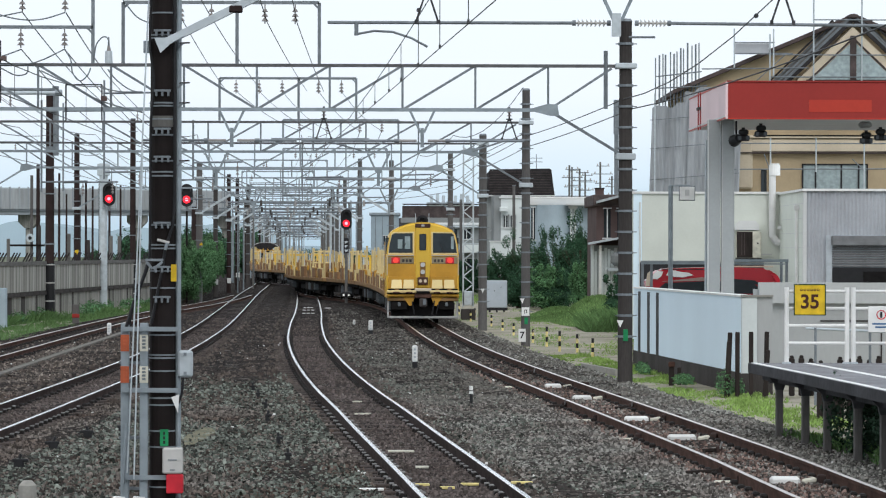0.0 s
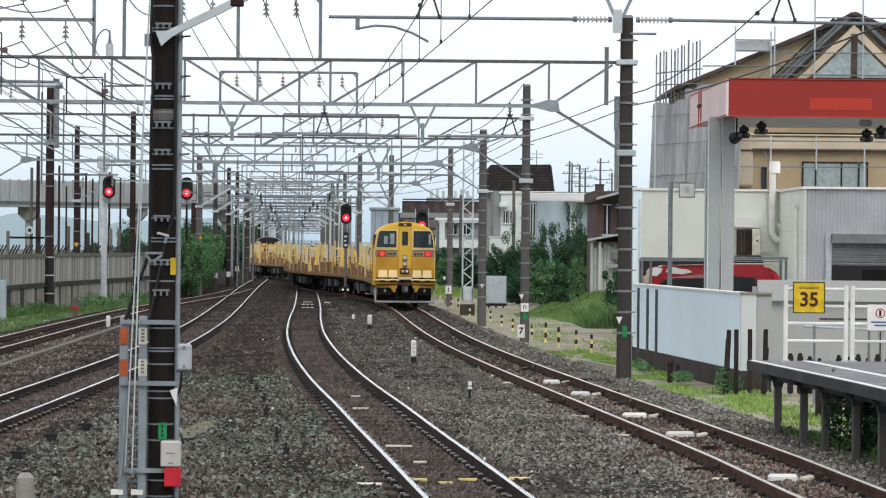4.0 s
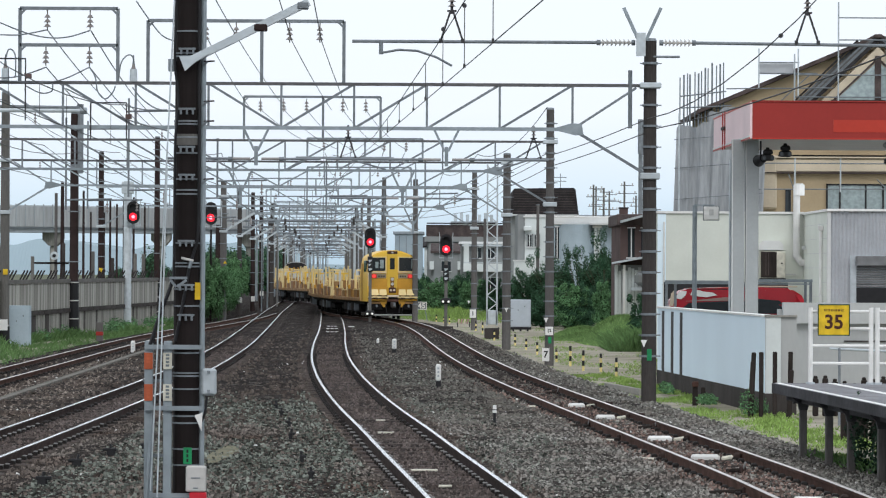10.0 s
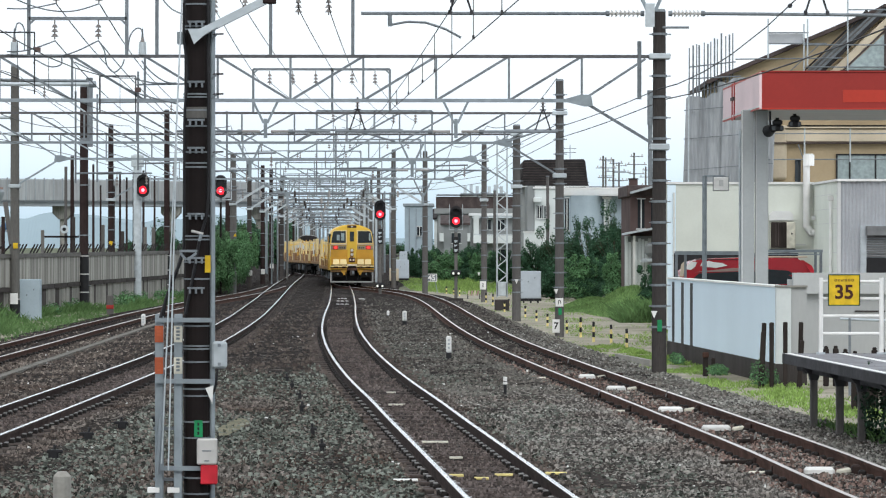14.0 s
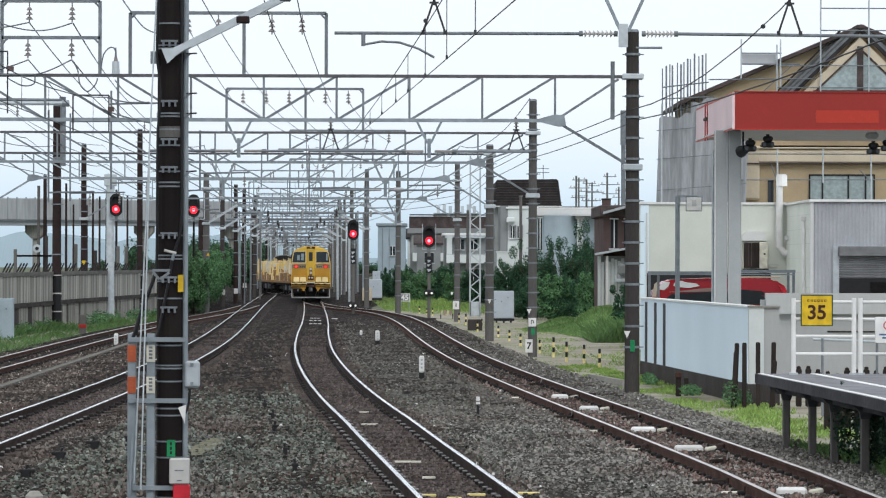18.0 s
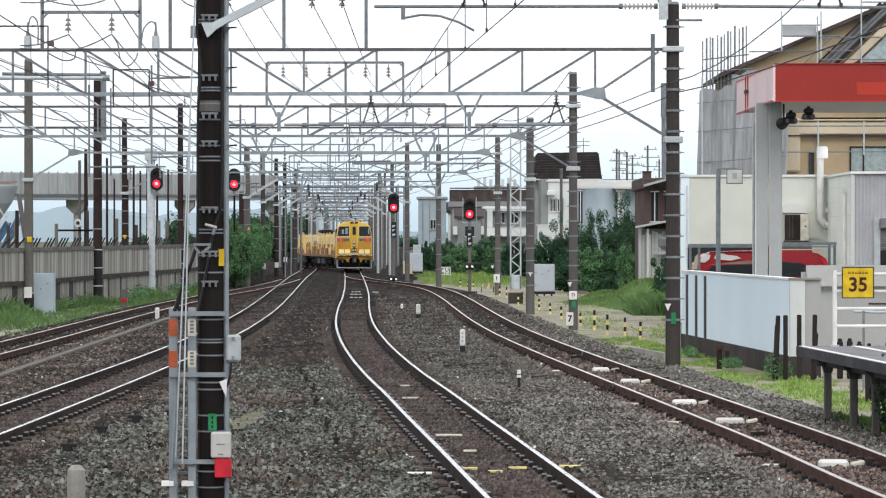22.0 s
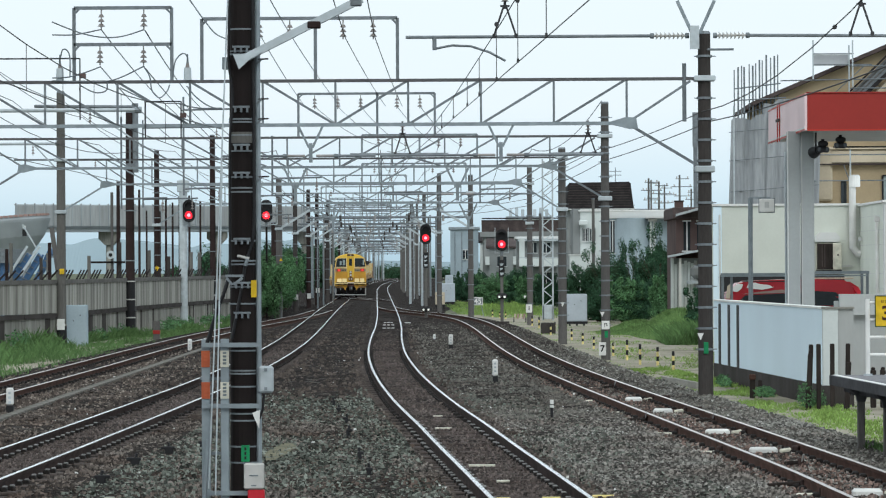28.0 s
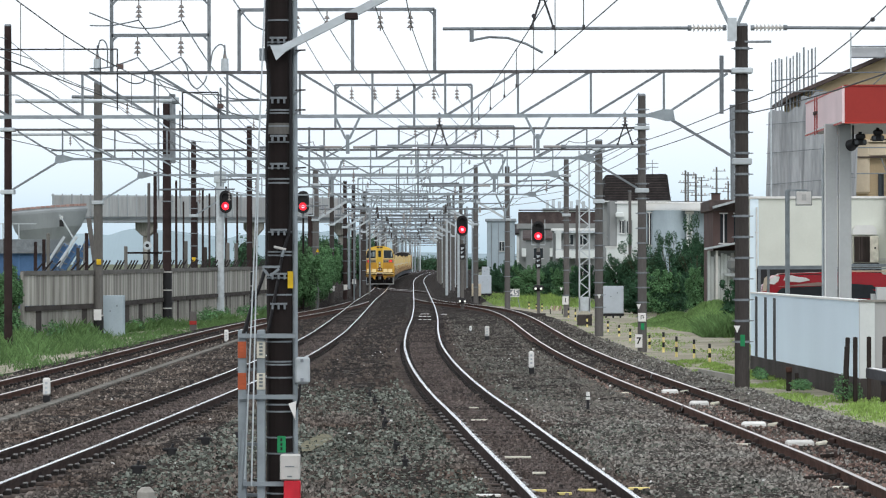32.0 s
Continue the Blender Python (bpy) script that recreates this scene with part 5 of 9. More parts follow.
def fittings(t, y0, y1, seed):
    """Uprights of uneven height, gate frames, low boxes and clamps along a wagon's deck."""
    r = random.Random(seed)
    y = y0
    k = 0
    while y < y1 - 0.9:
        kind = (0, 2, 1, 2, 0, 2, 3, 2)[k % 8]
        k += 1
        if kind == 0:
            tall = r.uniform(2.65, 2.95)
            for s in (-1, 1):
                part("stanchion", bx(nb(), (s * 1.15, y, (tall + 1.1) / 2), (0.09, 0.24, tall - 1.1), bev=0.012), TRAINS, t)
                part("stanchion", bx(nb(), (s * 1.12, y + 0.5, (tall + 0.9) / 2), (0.06, 0.08, tall - 1.3)), r.choice((TRAINS, TRAINY, GALVL)), t)
                part("stanchion", bx(nb(), (s * 0.64, y + 0.2, (tall + 0.7) / 2), (0.06, 0.08, tall - 1.5)), TRAINS, t)
                part("foot_plate", bx(nb(), (s * 1.22, y + 0.1, 1.38), (0.1, 0.4, 0.6), bev=0.02), TRAINS, t)
                part("brace", bar(nb(), (s * 1.16, y + 0.15, tall - 0.5), (s * 1.16, y + 0.95, 1.2), 0.05), TRAINO, t)
            y += 1.3
        elif kind == 1:
            tall = r.uniform(2.3, 2.75)
            col = r.choice((TRAINY, TRAINP))
            for s in (-1, 1):
                part("gate_post", bx(nb(), (s * 1.12, y, (tall + 1.1) / 2), (0.13, 0.1, tall - 1.1), bev=0.012), col, t)
                part("gate_post", bx(nb(), (s * 0.5, y, (tall + 1.1) / 2), (0.09, 0.08, tall - 1.1)), GALVL, t)
                part("gate_beam", bx(nb(), (s * 0.81, y, tall - 0.06), (0.62, 0.1, 0.1)), col, t)
                part("gate_foot", bx(nb(), (s * 1.18, y + 0.1, 1.32), (0.16, 0.4, 0.46), bev=0.02), TRAINO, t)
                part("gate_plate", bx(nb(), (s * 0.83, y + 0.06, 1.7), (0.4, 0.06, 0.5)), TRAIND, t)
            y += 1.1
        elif kind == 3:
            w, h = r.uniform(0.8, 1.3), r.uniform(0.5, 0.95)
            x = r.uniform(-0.35, 0.35)
            part("cabinet", bx(nb(), (x, y + 0.5, 1.14 + h / 2), (w, 0.9, h), bev=0.04), TRAINT, t)
            part("cabinet_lid", bx(nb(), (x, y + 0.5, 1.16 + h), (w + 0.06, 0.96, 0.06), bev=0.02), TRAINP, t)
            part("cabinet_vent", bx(nb(), (x, y + 0.04, 1.14 + h * 0.55), (w * 0.4, 0.02, h * 0.4)), UNDER, t)
            for s in (-1, 1):
                part("short_post", bx(nb(), (s * 1.18, y + 0.3, 1.55), (0.07, 0.08, 0.9)), GALVL if s > 0 else TRAINS, t)
            y += 1.5
        else:
            long = r.uniform(1.0, 1.7)
            h = r.uniform(0.32, 0.62)
            for s in (-1, 1):
                part("side_box", bx(nb(), (s * 1.14, y + long / 2, 1.14 + h / 2), (0.26, long, h), bev=0.03), r.choice((TRAINT, TRAINB, TRAINT)), t)
                part("box_lid", bx(nb(), (s * 1.14, y + long / 2, 1.16 + h), (0.29, long + 0.04, 0.04)), r.choice((TRAINO, TRAIND, TRAINS)), t)
                part("clamp", bx(nb(), (s * 1.2, y + long + 0.15, 1.42), (0.12, 0.16, r.uniform(0.4, 0.8)), bev=0.02), r.choice((TRAINS, TRAINO)), t)
                if r.random() < 0.6:
                    z = r.uniform(1.9, 2.9)
                    part("thin_upright", bx(nb(), (s * 1.1, y + long * r.uniform(0.2, 0.8), (z + 1.1) / 2), (0.05, 0.06, z - 1.1)), r.choice((TRAINS, TRAINP, GALVL)), t)
            part("guide_roller", bx(nb(), (r.uniform(-0.2, 0.2), y + 0.4, 1.3), (1.5, 0.35, 0.34), bev=0.04), r.choice((TRAINT, TRAINB)), t)
            for s in (-0.45, 0.0, 0.45):
                part("roller", rod(nb(), (s - 0.12, y + 0.4, 1.5), (s + 0.12, y + 0.4, 1.5), 0.09, 8), UNDER, t)
            if r.random() < 0.5:
                z = r.uniform(1.6, 2.1)
                part("winch", bx(nb(), (r.uniform(-0.4, 0.4), y + 0.9, (z + 1.14) / 2), (0.6, 0.5, z - 1.14), bev=0.05), r.choice((TRAINB, TRAINO, TRAIND)), t)
            y += long + 0.35


def wagon(seed):
    t = thing("work_train_wagon", "yellow and ochre rail carrying wagon with upright stanchions", "train wagon", group="work train")
    deck(t, -8.2, 8.2)
    fittings(t, -7.9, 8.0, seed)
    part("drawbar", rod(nb(), (0, -8.9, 0.85), (0, 8.9, 0.85), 0.09, 8), UNDER, t)
    for y in (-5.7, 5.7):
        wheelset(t, y)
    return t


def lead_car():
    t = thing("work_train_lead_car", "yellow leading work car with dark roof machinery under arched rails", "train car", group="work train")
    deck(t, -8.4, 8.4)
    random.seed(31)
    for k in range(9):
        y, z = -1.2 + k * 1.05, random.uniform(0.7, 1.7)
        part("machine_box", bx(nb(), (random.uniform(-0.35, 0.35), y, 1.14 + z / 2), (random.uniform(1.2, 2.3), random.uniform(0.5, 0.95), z), bev=0.05), random.choice((TRAINO, TRAINT, TRAINB, TRAINP)), t)
        if k % 2:
            part("roof_machine", bx(nb(), (random.uniform(-0.5, 0.5), y, 2.9), (0.9, 0.6, 0.5), bev=0.1), ROOFD, t)
        part("upright", bx(nb(), ((-1.15, 1.15)[k % 2], y, 2.1), (0.1, 0.14, 2.0)), TRAINO, t)
    for s in (-1, 1):
        part("end_panel", bx(nb(), (s * 1.06, -7.2, 2.1), (0.38, 0.12, 1.9), bev=0.03), TRAINS, t)
        part("end_post", bx(nb(), (s * 0.66, -7.3, 2.0), (0.12, 0.12, 1.7)), TRAINO, t)
        part("side_panel", bx(nb(), (s * 1.2, -4.2, 2.1), (0.1, 5.4, 1.9), bev=0.03), TRAIND, t)
        part("arm", bar(nb(), (s * 0.2, -6.8, 2.9), (s * 0.7, -6.8, 1.5), 0.1), TRAINO, t)
        arc = [(s * 1.28 * math.cos(k * math.pi / 16), 2.95 + 0.55 * math.sin(k * math.pi / 16)) for k in range(9)]
        for p, q in zip(arc, arc[1:]):
            part("arch_rail", bar(nb(), (p[0], -7.2, p[1]), (q[0], -7.2, q[1]), 0.06), SKIRT, t)
    for x, z, w, h, m in ((-0.35, 1.5, 0.5, 0.7, TRAINT), (0.35, 1.7, 0.55, 1.0, TRAINB), (-0.4, 2.35, 0.35, 0.3, BLACK), (0.1, 2.6, 0.9, 0.15, TRAINO), (0.0, 1.15, 1.8, 0.2, TRAINO)):
        part("machine_box", bx(nb(), (x, -6.6, z), (w, 0.6, h), bev=0.03), m, t)
    part("roof_machine", bx(nb(), (0, -4.6, 3.2), (2.2, 4.2, 0.5), bev=0.15), ROOFD, t)
    for x, z, w, h, m in ((-0.2, 2.05, 0.5, 0.4, UNDER), (0.35, 2.5, 0.5, 0.35, UNDER), (-0.05, 1.5, 0.3, 0.5, UNDER), (0.45, 1.35, 0.3, 0.3, TRAINP), (-0.55, 2.7, 0.3, 0.2, TRAINP)):
        part("dark_panel", bx(nb(), (x, -6.95, z), (w, 0.08, h), bev=0.02), m, t)
    part("roof_machine", prism(nb(), [(-1.0, 2.95), (1.0, 2.95), (0.55, 3.4), (-0.55, 3.4)], -6.9, -6.5, "y"), ROOFD, t)
    for y in (-5.7, 5.7):
        wheelset(t, y)
    return t


CARS = [cab_car("yellow work train end car with rounded cab and red tail lamps")]
kinds = [wagon(seed) for seed in (3, 8, 14)]
CARS += kinds + [copy_thing(kinds[i % 3], Matrix()) for i in range(8)] + [lead_car()]

# ---- big near pole with its fittings ----
def near_pole():
    x, y = -2.575, 34.0
    t = thing("near_catenary_pole", "dark steel banded pole with grey conduit, boxes and coloured plates", "pole")
    part("shaft", rod(nb(), (x, y, -0.4), (x, y, 6.6), 0.135, 20, 0.128), POLEB, t, smooth=False)
    bm = mesh_of("band", rod(nb(), (0, 0, -0.008), (0, 0, 0.008), 0.14, 20), GALVD)
    bk = nb()
    bx(bk, (0.0, -0.16, 0.0), (0.17, 0.03, 0.02))
    for s in (-0.06, 0.0, 0.06):
        bx(bk, (s, -0.16, -0.03), (0.02, 0.03, 0.05))
    bk = mesh_of("step_bracket", bk, GALVD)
    for i, z in enumerate((5.55, 5.2, 4.98, 4.95, 4.3, 4.27, 4.14, 3.98, 3.72, 3.61, 3.57, 3.08, 2.88, 2.845, 2.62, 2.45, 1.98, 1.78, 1.75, 1.62, 1.41, 1.35, 1.28, 1.02, 0.86, 0.46, 0.3)):
        part("band", bm, GALV if i % 2 else GALVD, t).location = (x, y, z)
    for z in (5.02, 4.42, 4.04, 3.76, 3.1, 2.66, 2.36):
        part("step_bracket", bk, GALVD, t).location = (x, y, z)
    for z in (4.06,):
        part("pale_wrap", rod(nb(), (x, y, z), (x, y, z + 0.11), 0.139, 20), POLEG, t)
    part("conduit", rod(nb(), (-2.42, y - 0.02, -0.3), (-2.42, y - 0.02, 6.4), 0.028, 10), GALV, t)
    for run, r in ((((-2.46, 6.4), (-2.455, 5.0), (-2.45, 3.6), (-2.46, 3.15), (-2.5, 2.98), (-2.54, 2.85), (-2.575, 2.64), (-2.62, 2.4), (-2.68, 2.1)), 0.016),
                   (((-2.71, 6.4), (-2.69, 5.5), (-2.7, 4.9), (-2.66, 4.5), (-2.69, 4.1), (-2.695, 3.4), (-2.7, 2.8), (-2.73, 2.62), (-2.8, 2.45), (-2.86, 2.28), (-2.9, 2.08)), 0.013),
                   (((-2.7, 2.75), (-2.76, 2.55), (-2.84, 2.35), (-2.93, 2.06)), 0.018),
                   (((-2.36, 1.55), (-2.375, 1.4), (-2.41, 1.3)), 0.012)):
        wire("cable", rounded([(u, y - 0.15, v) for u, v in run]), r, t, BLACK)
    part("cable_tie", rod(nb(), (-2.62, y - 0.18, 2.93), (-2.5, y - 0.18, 2.9), 0.014, 6), PORC, t)
    part("cable_tie", rod(nb(), (-2.52, y - 0.19, 2.9), (-2.54, y - 0.19, 2.83), 0.016, 6), GALV, t)
    part("side_bracket", bar(nb(), (-2.74, y - 0.17, 2.73), (-2.56, y - 0.17, 2.73), 0.025), GALVD, t)
    part("side_bracket", bar(nb(), (-2.73, y - 0.17, 2.71), (-2.67, y - 0.17, 2.64), 0.025), GALVD, t)
    part("side_bracket", bar(nb(), (-2.57, y - 0.17, 2.71), (-2.66, y - 0.17, 2.64), 0.025), GALVD, t)
    for z in (5.56, 4.9, 4.5, 4.3, 3.72):
        part("step_peg", rod(nb(), (-2.42, y - 0.04, z), (-2.31, y - 0.04, z + 0.005), 0.008, 6), POLER, t)
        part("step_peg_clip", bar(nb(), (-2.43, y - 0.05, z - 0.05), (-2.38, y - 0.05, z), 0.02), GALVD, t)
    j = part("junction_box", bx(nb(), (-2.345, y - 0.05, 1.69), (0.145, 0.12, 0.27), bev=0.02), GALVL, t)
    for z in (1.79, 1.6):
        part("latch", bx(nb(), (-2.345, y - 0.12, z), (0.03, 0.02, 0.03)), GALVD, j)
    b = part("meter_box", bx(nb(), (-2.46, y - 0.18, 0.73), (0.2, 0.14, 0.26), bev=0.015), PORC, t)
    part("label_bar", bx(nb(), (-2.46, y - 0.253, 0.74), (0.09, 0.004, 0.012)), GALVD, b)
    part("label_bar", bx(nb(), (-2.46, y - 0.253, 0.64), (0.05, 0.004, 0.012)), GALVD, b)
    part("red_box", bx(nb(), (-2.44, y - 0.18, 0.5), (0.165, 0.12, 0.19), bev=0.01), REDP, t)
    p = part("green_plate", bx(nb(), (-2.55, y - 0.145, 0.955), (0.082, 0.012, 0.165)), GREEN, t)
    for i in range(3):
        part("plate_mark", bx(nb(), (-2.55, y - 0.153, 1.0 - i * 0.045), (0.02, 0.004, 0.03)), BLACK, p)
    part("yellow_plate", bx(nb(), (-2.46, y - 0.12, 2.6), (0.055, 0.02, 0.17)), YPLATE, t)
    part("white_flag_plate", prism(nb(), [(-2.48, 1.36), (-2.4, 1.39), (-2.41, 1.2)], y - 0.17, y - 0.16, "y"), PAINTW, t)
    # sloping strut up to the right
    part("strut", bar(nb(), (-2.52, y - 0.2, 4.91), (-1.36, y - 0.2, 5.49), 0.075), GALVL, t)
    part("strut_plate", prism(nb(), [(-2.65, 4.94), (-2.44, 4.94), (-2.36, 4.96), (-2.49, 4.88), (-2.59, 4.79)], y - 0.25, y - 0.235, "y"), GALVL, t)
    part("strut_collar", bx(nb(), (-1.84, y - 0.2, 5.23), (0.13, 0.1, 0.07), bev=0.01), POLER, t)
    part("strut_collar", bx(nb(), (-1.42, y - 0.2, 5.45), (0.11, 0.1, 0.07), bev=0.01), GALVD, t)
    part("side_box", bx(nb(), (-2.74, y - 0.05, 4.86), (0.06, 0.1, 0.12)), GALV, t)
    g = thing("guard_posts", "galvanised posts with orange and white plates beside the pole", "post")
    for xx, m in ((-2.945, ORANGE), (-2.755, PLATEW)):
        part("post", bx(nb(), (xx, y - 0.1, 0.85), (0.085, 0.06, 2.5), bev=0.008), GALV, g)
        for z in (1.9, 1.585):
            q = part("plate", bx(nb(), (xx, y - 0.137, z), (0.085, 0.012, 0.165)), m, g)
            for i in range(4):
                part("plate_mark", bx(nb(), (xx, y - 0.145, z + 0.06 - i * 0.035), (0.035, 0.004, 0.022)), GALVD if m is PLATEW else m, q)
    for z in (2.04, 1.43, 0.56):
        part("crossbar", bx(nb(), (-2.69, y - 0.165, z), (0.58, 0.03, 0.045)), GALV, g)
    for z in (1.7, 0.95, 0.44):
        part("crossbar", bx(nb(), (-2.86, y - 0.02, z), (0.3, 0.05, 0.03)), GALVD, g)
    for z in (0.34,):
        part("foot_plate", bx(nb(), (-3.0, y - 0.1, z), (0.12, 0.1, 0.05)), PAINTW, g)
        part("foot_plate", bx(nb(), (-2.8, y - 0.1, z), (0.12, 0.1, 0.05)), PAINTW, g)
    w = thing("guy_wire", "thin pale guy wire stretched down to the ground", "wire")
    for k, (top, foot) in enumerate((((-2.67, 6.12), (-2.91, 0.61)), ((-2.76, 3.83), (-2.84, 0.55)))):
        part("strand", rod(nb(), (top[0], y - 0.25 - 0.03 * k, top[1]), (foot[0], y - 0.25 - 0.03 * k, foot[1]), 0.008, 6), GALVL, w)
    part("turnbuckle", rod(nb(), (-2.915, y - 0.26, 1.1), (-2.95, y - 0.26, 0.5), 0.018, 6), GALV, w)
    s = thing("concrete_stub", "weathered concrete marker stub with rounded top", "marker")
    b = nb()
    rod(b, (-4.16, 36, -0.2), (-4.16, 36, 0.33), 0.1, 14, 0.095)
    rod(b, (-4.16, 36, 0.33), (-4.16, 36, 0.38), 0.095, 14, 0.05)
    part("stub", b, CONC, s)


near_pole()


# ---- long insulated tube on the right-hand pole ----
def tube_hanger(owner, x, y, z, s=1.0):
    """Two dark legs standing on a tube, joined under a ribbed insulator, with wire pulleys beside them."""
    h = part("hanger", rod(nb(), (x, y, z + 0.6 * s), (x, y, z + 1.05 * s), 0.03 * s, 8), HANGER, owner)
    for k in (-1, 1):
        part("leg", bar(nb(), (x + k * 0.02 * s, y, z + 0.68 * s), (x + k * 0.235 * s, y, z + 0.03 * s), 0.042 * s), HANGER, h)
        part("tube_clamp", bx(nb(), (x + k * 0.235 * s, y, z + 0.02), (0.07 * s, 0.08 * s, 0.09 * s)), HANGER, h)
    for k in range(3):
        part("shed", rod(nb(), (x, y, z + (0.76 + 0.1 * k) * s), (x, y, z + (0.8 + 0.1 * k) * s), 0.09 * s, 12, 0.04 * s), PORCD, h)
    part("yoke", bx(nb(), (x, y, z + 0.66 * s), (0.2 * s, 0.06, 0.04 * s)), HANGER, h)



def insulated_arm():
    t = thing("insulated_arm", "long dark steel tube between ribbed insulators", "wire support")
    y, z = 72.9, 7.74
    part("tube", rod(nb(), (-2.0, y, z), (3.3, y, z), 0.035, 10), GALVD, t)
    part("tube", rod(nb(), (5.35, y, z), (11.0, y, z - 0.05), 0.035, 10), GALVD, t)
    for x0, x1 in ((3.3, 4.05), (4.65, 5.35)):
        b = rod(nb(), (x0, y, z), (x1, y, z), 0.025, 8)
        n = 7
        for i in range(n):
            x = x0 + 0.1 + (x1 - x0 - 0.2) * i / (n - 1)
            rod(b, (x - 0.02, y, z), (x + 0.02, y, z), 0.085, 12, 0.04)
        part("insulator", b, PORC, t)
        for x in (x0, x1):
            part("end_cap", rod(nb(), (x - 0.04, y, z), (x + 0.04, y, z), 0.06, 10), GALVD, t)
    for s in (-1, 1):
        part("horn", bar(nb(), (4.24 + s * 0.08, y, z + 0.05), (4.24 + s * 0.4, y, z + 0.75), 0.07), GALV, t)
    part("head_plate", bx(nb(), (4.2, y - 0.2, z - 0.05), (0.2, 0.04, 0.5)), GALVL, t)
    part("drop", rod(nb(), (-1.38, y, z), (-1.38, y, z - 0.28), 0.045, 8), GALVD, t)
    pts = [(-1.38, -0.25), (-1.0, -0.18), (-0.6, -0.2), (-0.2, -0.33), (0.15, -0.52)]
    b = nb()
    for p, q in zip(pts, pts[1:]):
        rod(b, (p[0], y, z + p[1]), (q[0], y, z + q[1]), 0.025, 8)
    part("registration_arm", b, GALVD, t)
    for x in (0.14, 7.79):
        tube_hanger(t, x, y, z)
    for xp, zp in ((-0.04, 8), (0.41, 8.51), (7.21, 7.9)):
        part("pulley", rod(nb(), (xp, y - 0.14, zp), (xp, y - 0.06, zp), 0.05, 14), HANGER, t)
    part("stub_tube", rod(nb(), (4.4, y, z - 0.3), (5.05, y, z - 0.3), 0.025, 8), GALVD, t)
    b = thing("bracket_post", "short grey tube clamped beside the pole", "tube")
    part("tube", rod(nb(), (3.99, 73, 5.9), (3.99, 73, 7.15), 0.045, 8), GALVD, b)


insulated_arm()
for x, x0, x1, z in ((-2.93, -4.52, -1.55, 6.22), (2.7, 1.54, 3.34, 6.21)):
    t = thing("hung_tube", "dark steel tube hung under the beam by an insulator", "wire support", group="hung tubes")
    part("tube", rod(nb(), (x0, 102.9, z), (x1, 102.9, z), 0.035, 8), GALVD, t)
    tube_hanger(t, x, 102.9, z, 0.95)


def v_hanger(x, y, z, s=1.0):
    t = thing("v_hanger", "grey V-shaped drop bracket under the beam", "wire support", group="drop brackets")
    for k in (-1, 1):
        part("arm", bar(nb(), (x + k * 0.42 * s, y, z), (x + k * 0.06 * s, y, z - 0.75 * s), 0.075 * s), GALV, t)
    part("stem", bar(nb(), (x, y, z - 0.6 * s), (x, y, z - 1.25 * s), 0.12 * s), GALV, t)


v_hanger(0.04, 73, 5.86, 0.64)
v_hanger(-4.06, 73, 5.86, 0.64)
v_hanger(-1.27, 103, 5.8, 0.8)
v_hanger(-6.2, 103, 5.8, 0.8)


def registration_tube(x, y, z, left, right):
    """Tube on both sides of a drop bracket, with slim insulators next to it."""
    t = thing("registration_tube", "dark steel tube with slim pale insulators at the bracket", "wire support", group="registration tubes")
    for s, reach in ((-1, left), (1, right)):
        part("insulator", rod(nb(), (x + s * 0.12, y, z), (x + s * 0.5, y, z), 0.03, 10), PORCG, t)
        part("end_cap", rod(nb(), (x + s * 0.5, y, z), (x + s * 0.6, y, z), 0.045, 8), GALVD, t)
        part("tube", rod(nb(), (x + s * 0.6, y, z), (x + s * reach, y, z), 0.028, 8), GALVD, t)
        part("steady_arm", rod(nb(), (x + s * reach * 0.8, y, z), (x + s * reach * 0.5, y - 0.1, z - 0.22), 0.018, 6), GALVD, t)


registration_tube(0.04, 72.95, 5.2, 2.6, 2.2)
registration_tube(-4.06, 72.95, 5.2, 1.9, 1.4)
registration_tube(-1.27, 102.95, 5.0, 2.2, 2.4)
for pts, box in (([(-13.03, 7.33), (-9.03, 7.33), (-9.03, 6)], (-8.96, 6.95)), ([(-7.62, 5.6), (-7.62, 6.39), (-6.85, 6.39), (-6.85, 5.6)], (-6.8, 6.09))):
    t = thing("drop_tube_frame", "dark brown tube frame hanging below the beam over the siding", "wire support", group="drop tube frames")
    for (xa, za), (xe, ze) in zip(pts, pts[1:]):
        part("tube", rod(nb(), (xa, 72.95, za), (xe, 72.95, ze), 0.016, 6), HANGER, t)
        n = int(math.hypot(xe - xa, ze - za) / 0.3)
        for k in range(1, n):
            u = k / n
            part("clip", bx(nb(), (xa + (xe - xa) * u, 72.9, za + (ze - za) * u), (0.032, 0.05, 0.032)), HANGER, t)
    part("tag", bx(nb(), (*box[:1], 72.9, box[1]), (0.13, 0.08, 0.1)), HOUSEBR, t)
for x0, x1, y, z, r, m in ((-15.9, -11.0, 103.2, 7.62, 0.06, GALVL), (-19.2, -16.1, 123.6, 7.35, 0.05, GALVL), (-20.4, -15.5, 142.2, 7.36, 0.04, GALVD)):
    t = thing("side_tube", "long grey steel tube clamped to a trackside pole", "wire support", group="side tubes")
    part("tube", rod(nb(), (x0, y, z), (x1, y, z), r, 8), m, t)
    part("collar", rod(nb(), (x1 - 0.1, y, z), (x1 + 0.1, y, z), r * 1.7, 8), GALV, t)
    xm = x0 + (x1 - x0) * 0.7
    part("insulator_string", insulator(nb(), xm, y, z, 3, 0.06), PORCD, t)
    part("brace", bar(nb(), (xm, y, z), (x1, y, z - 1.0), 0.05), m, t)
v_hanger(-1.5, 163, 5.8)
v_hanger(-8.0, 163, 5.8)
v_hanger(-7.4, 208, 5.8)


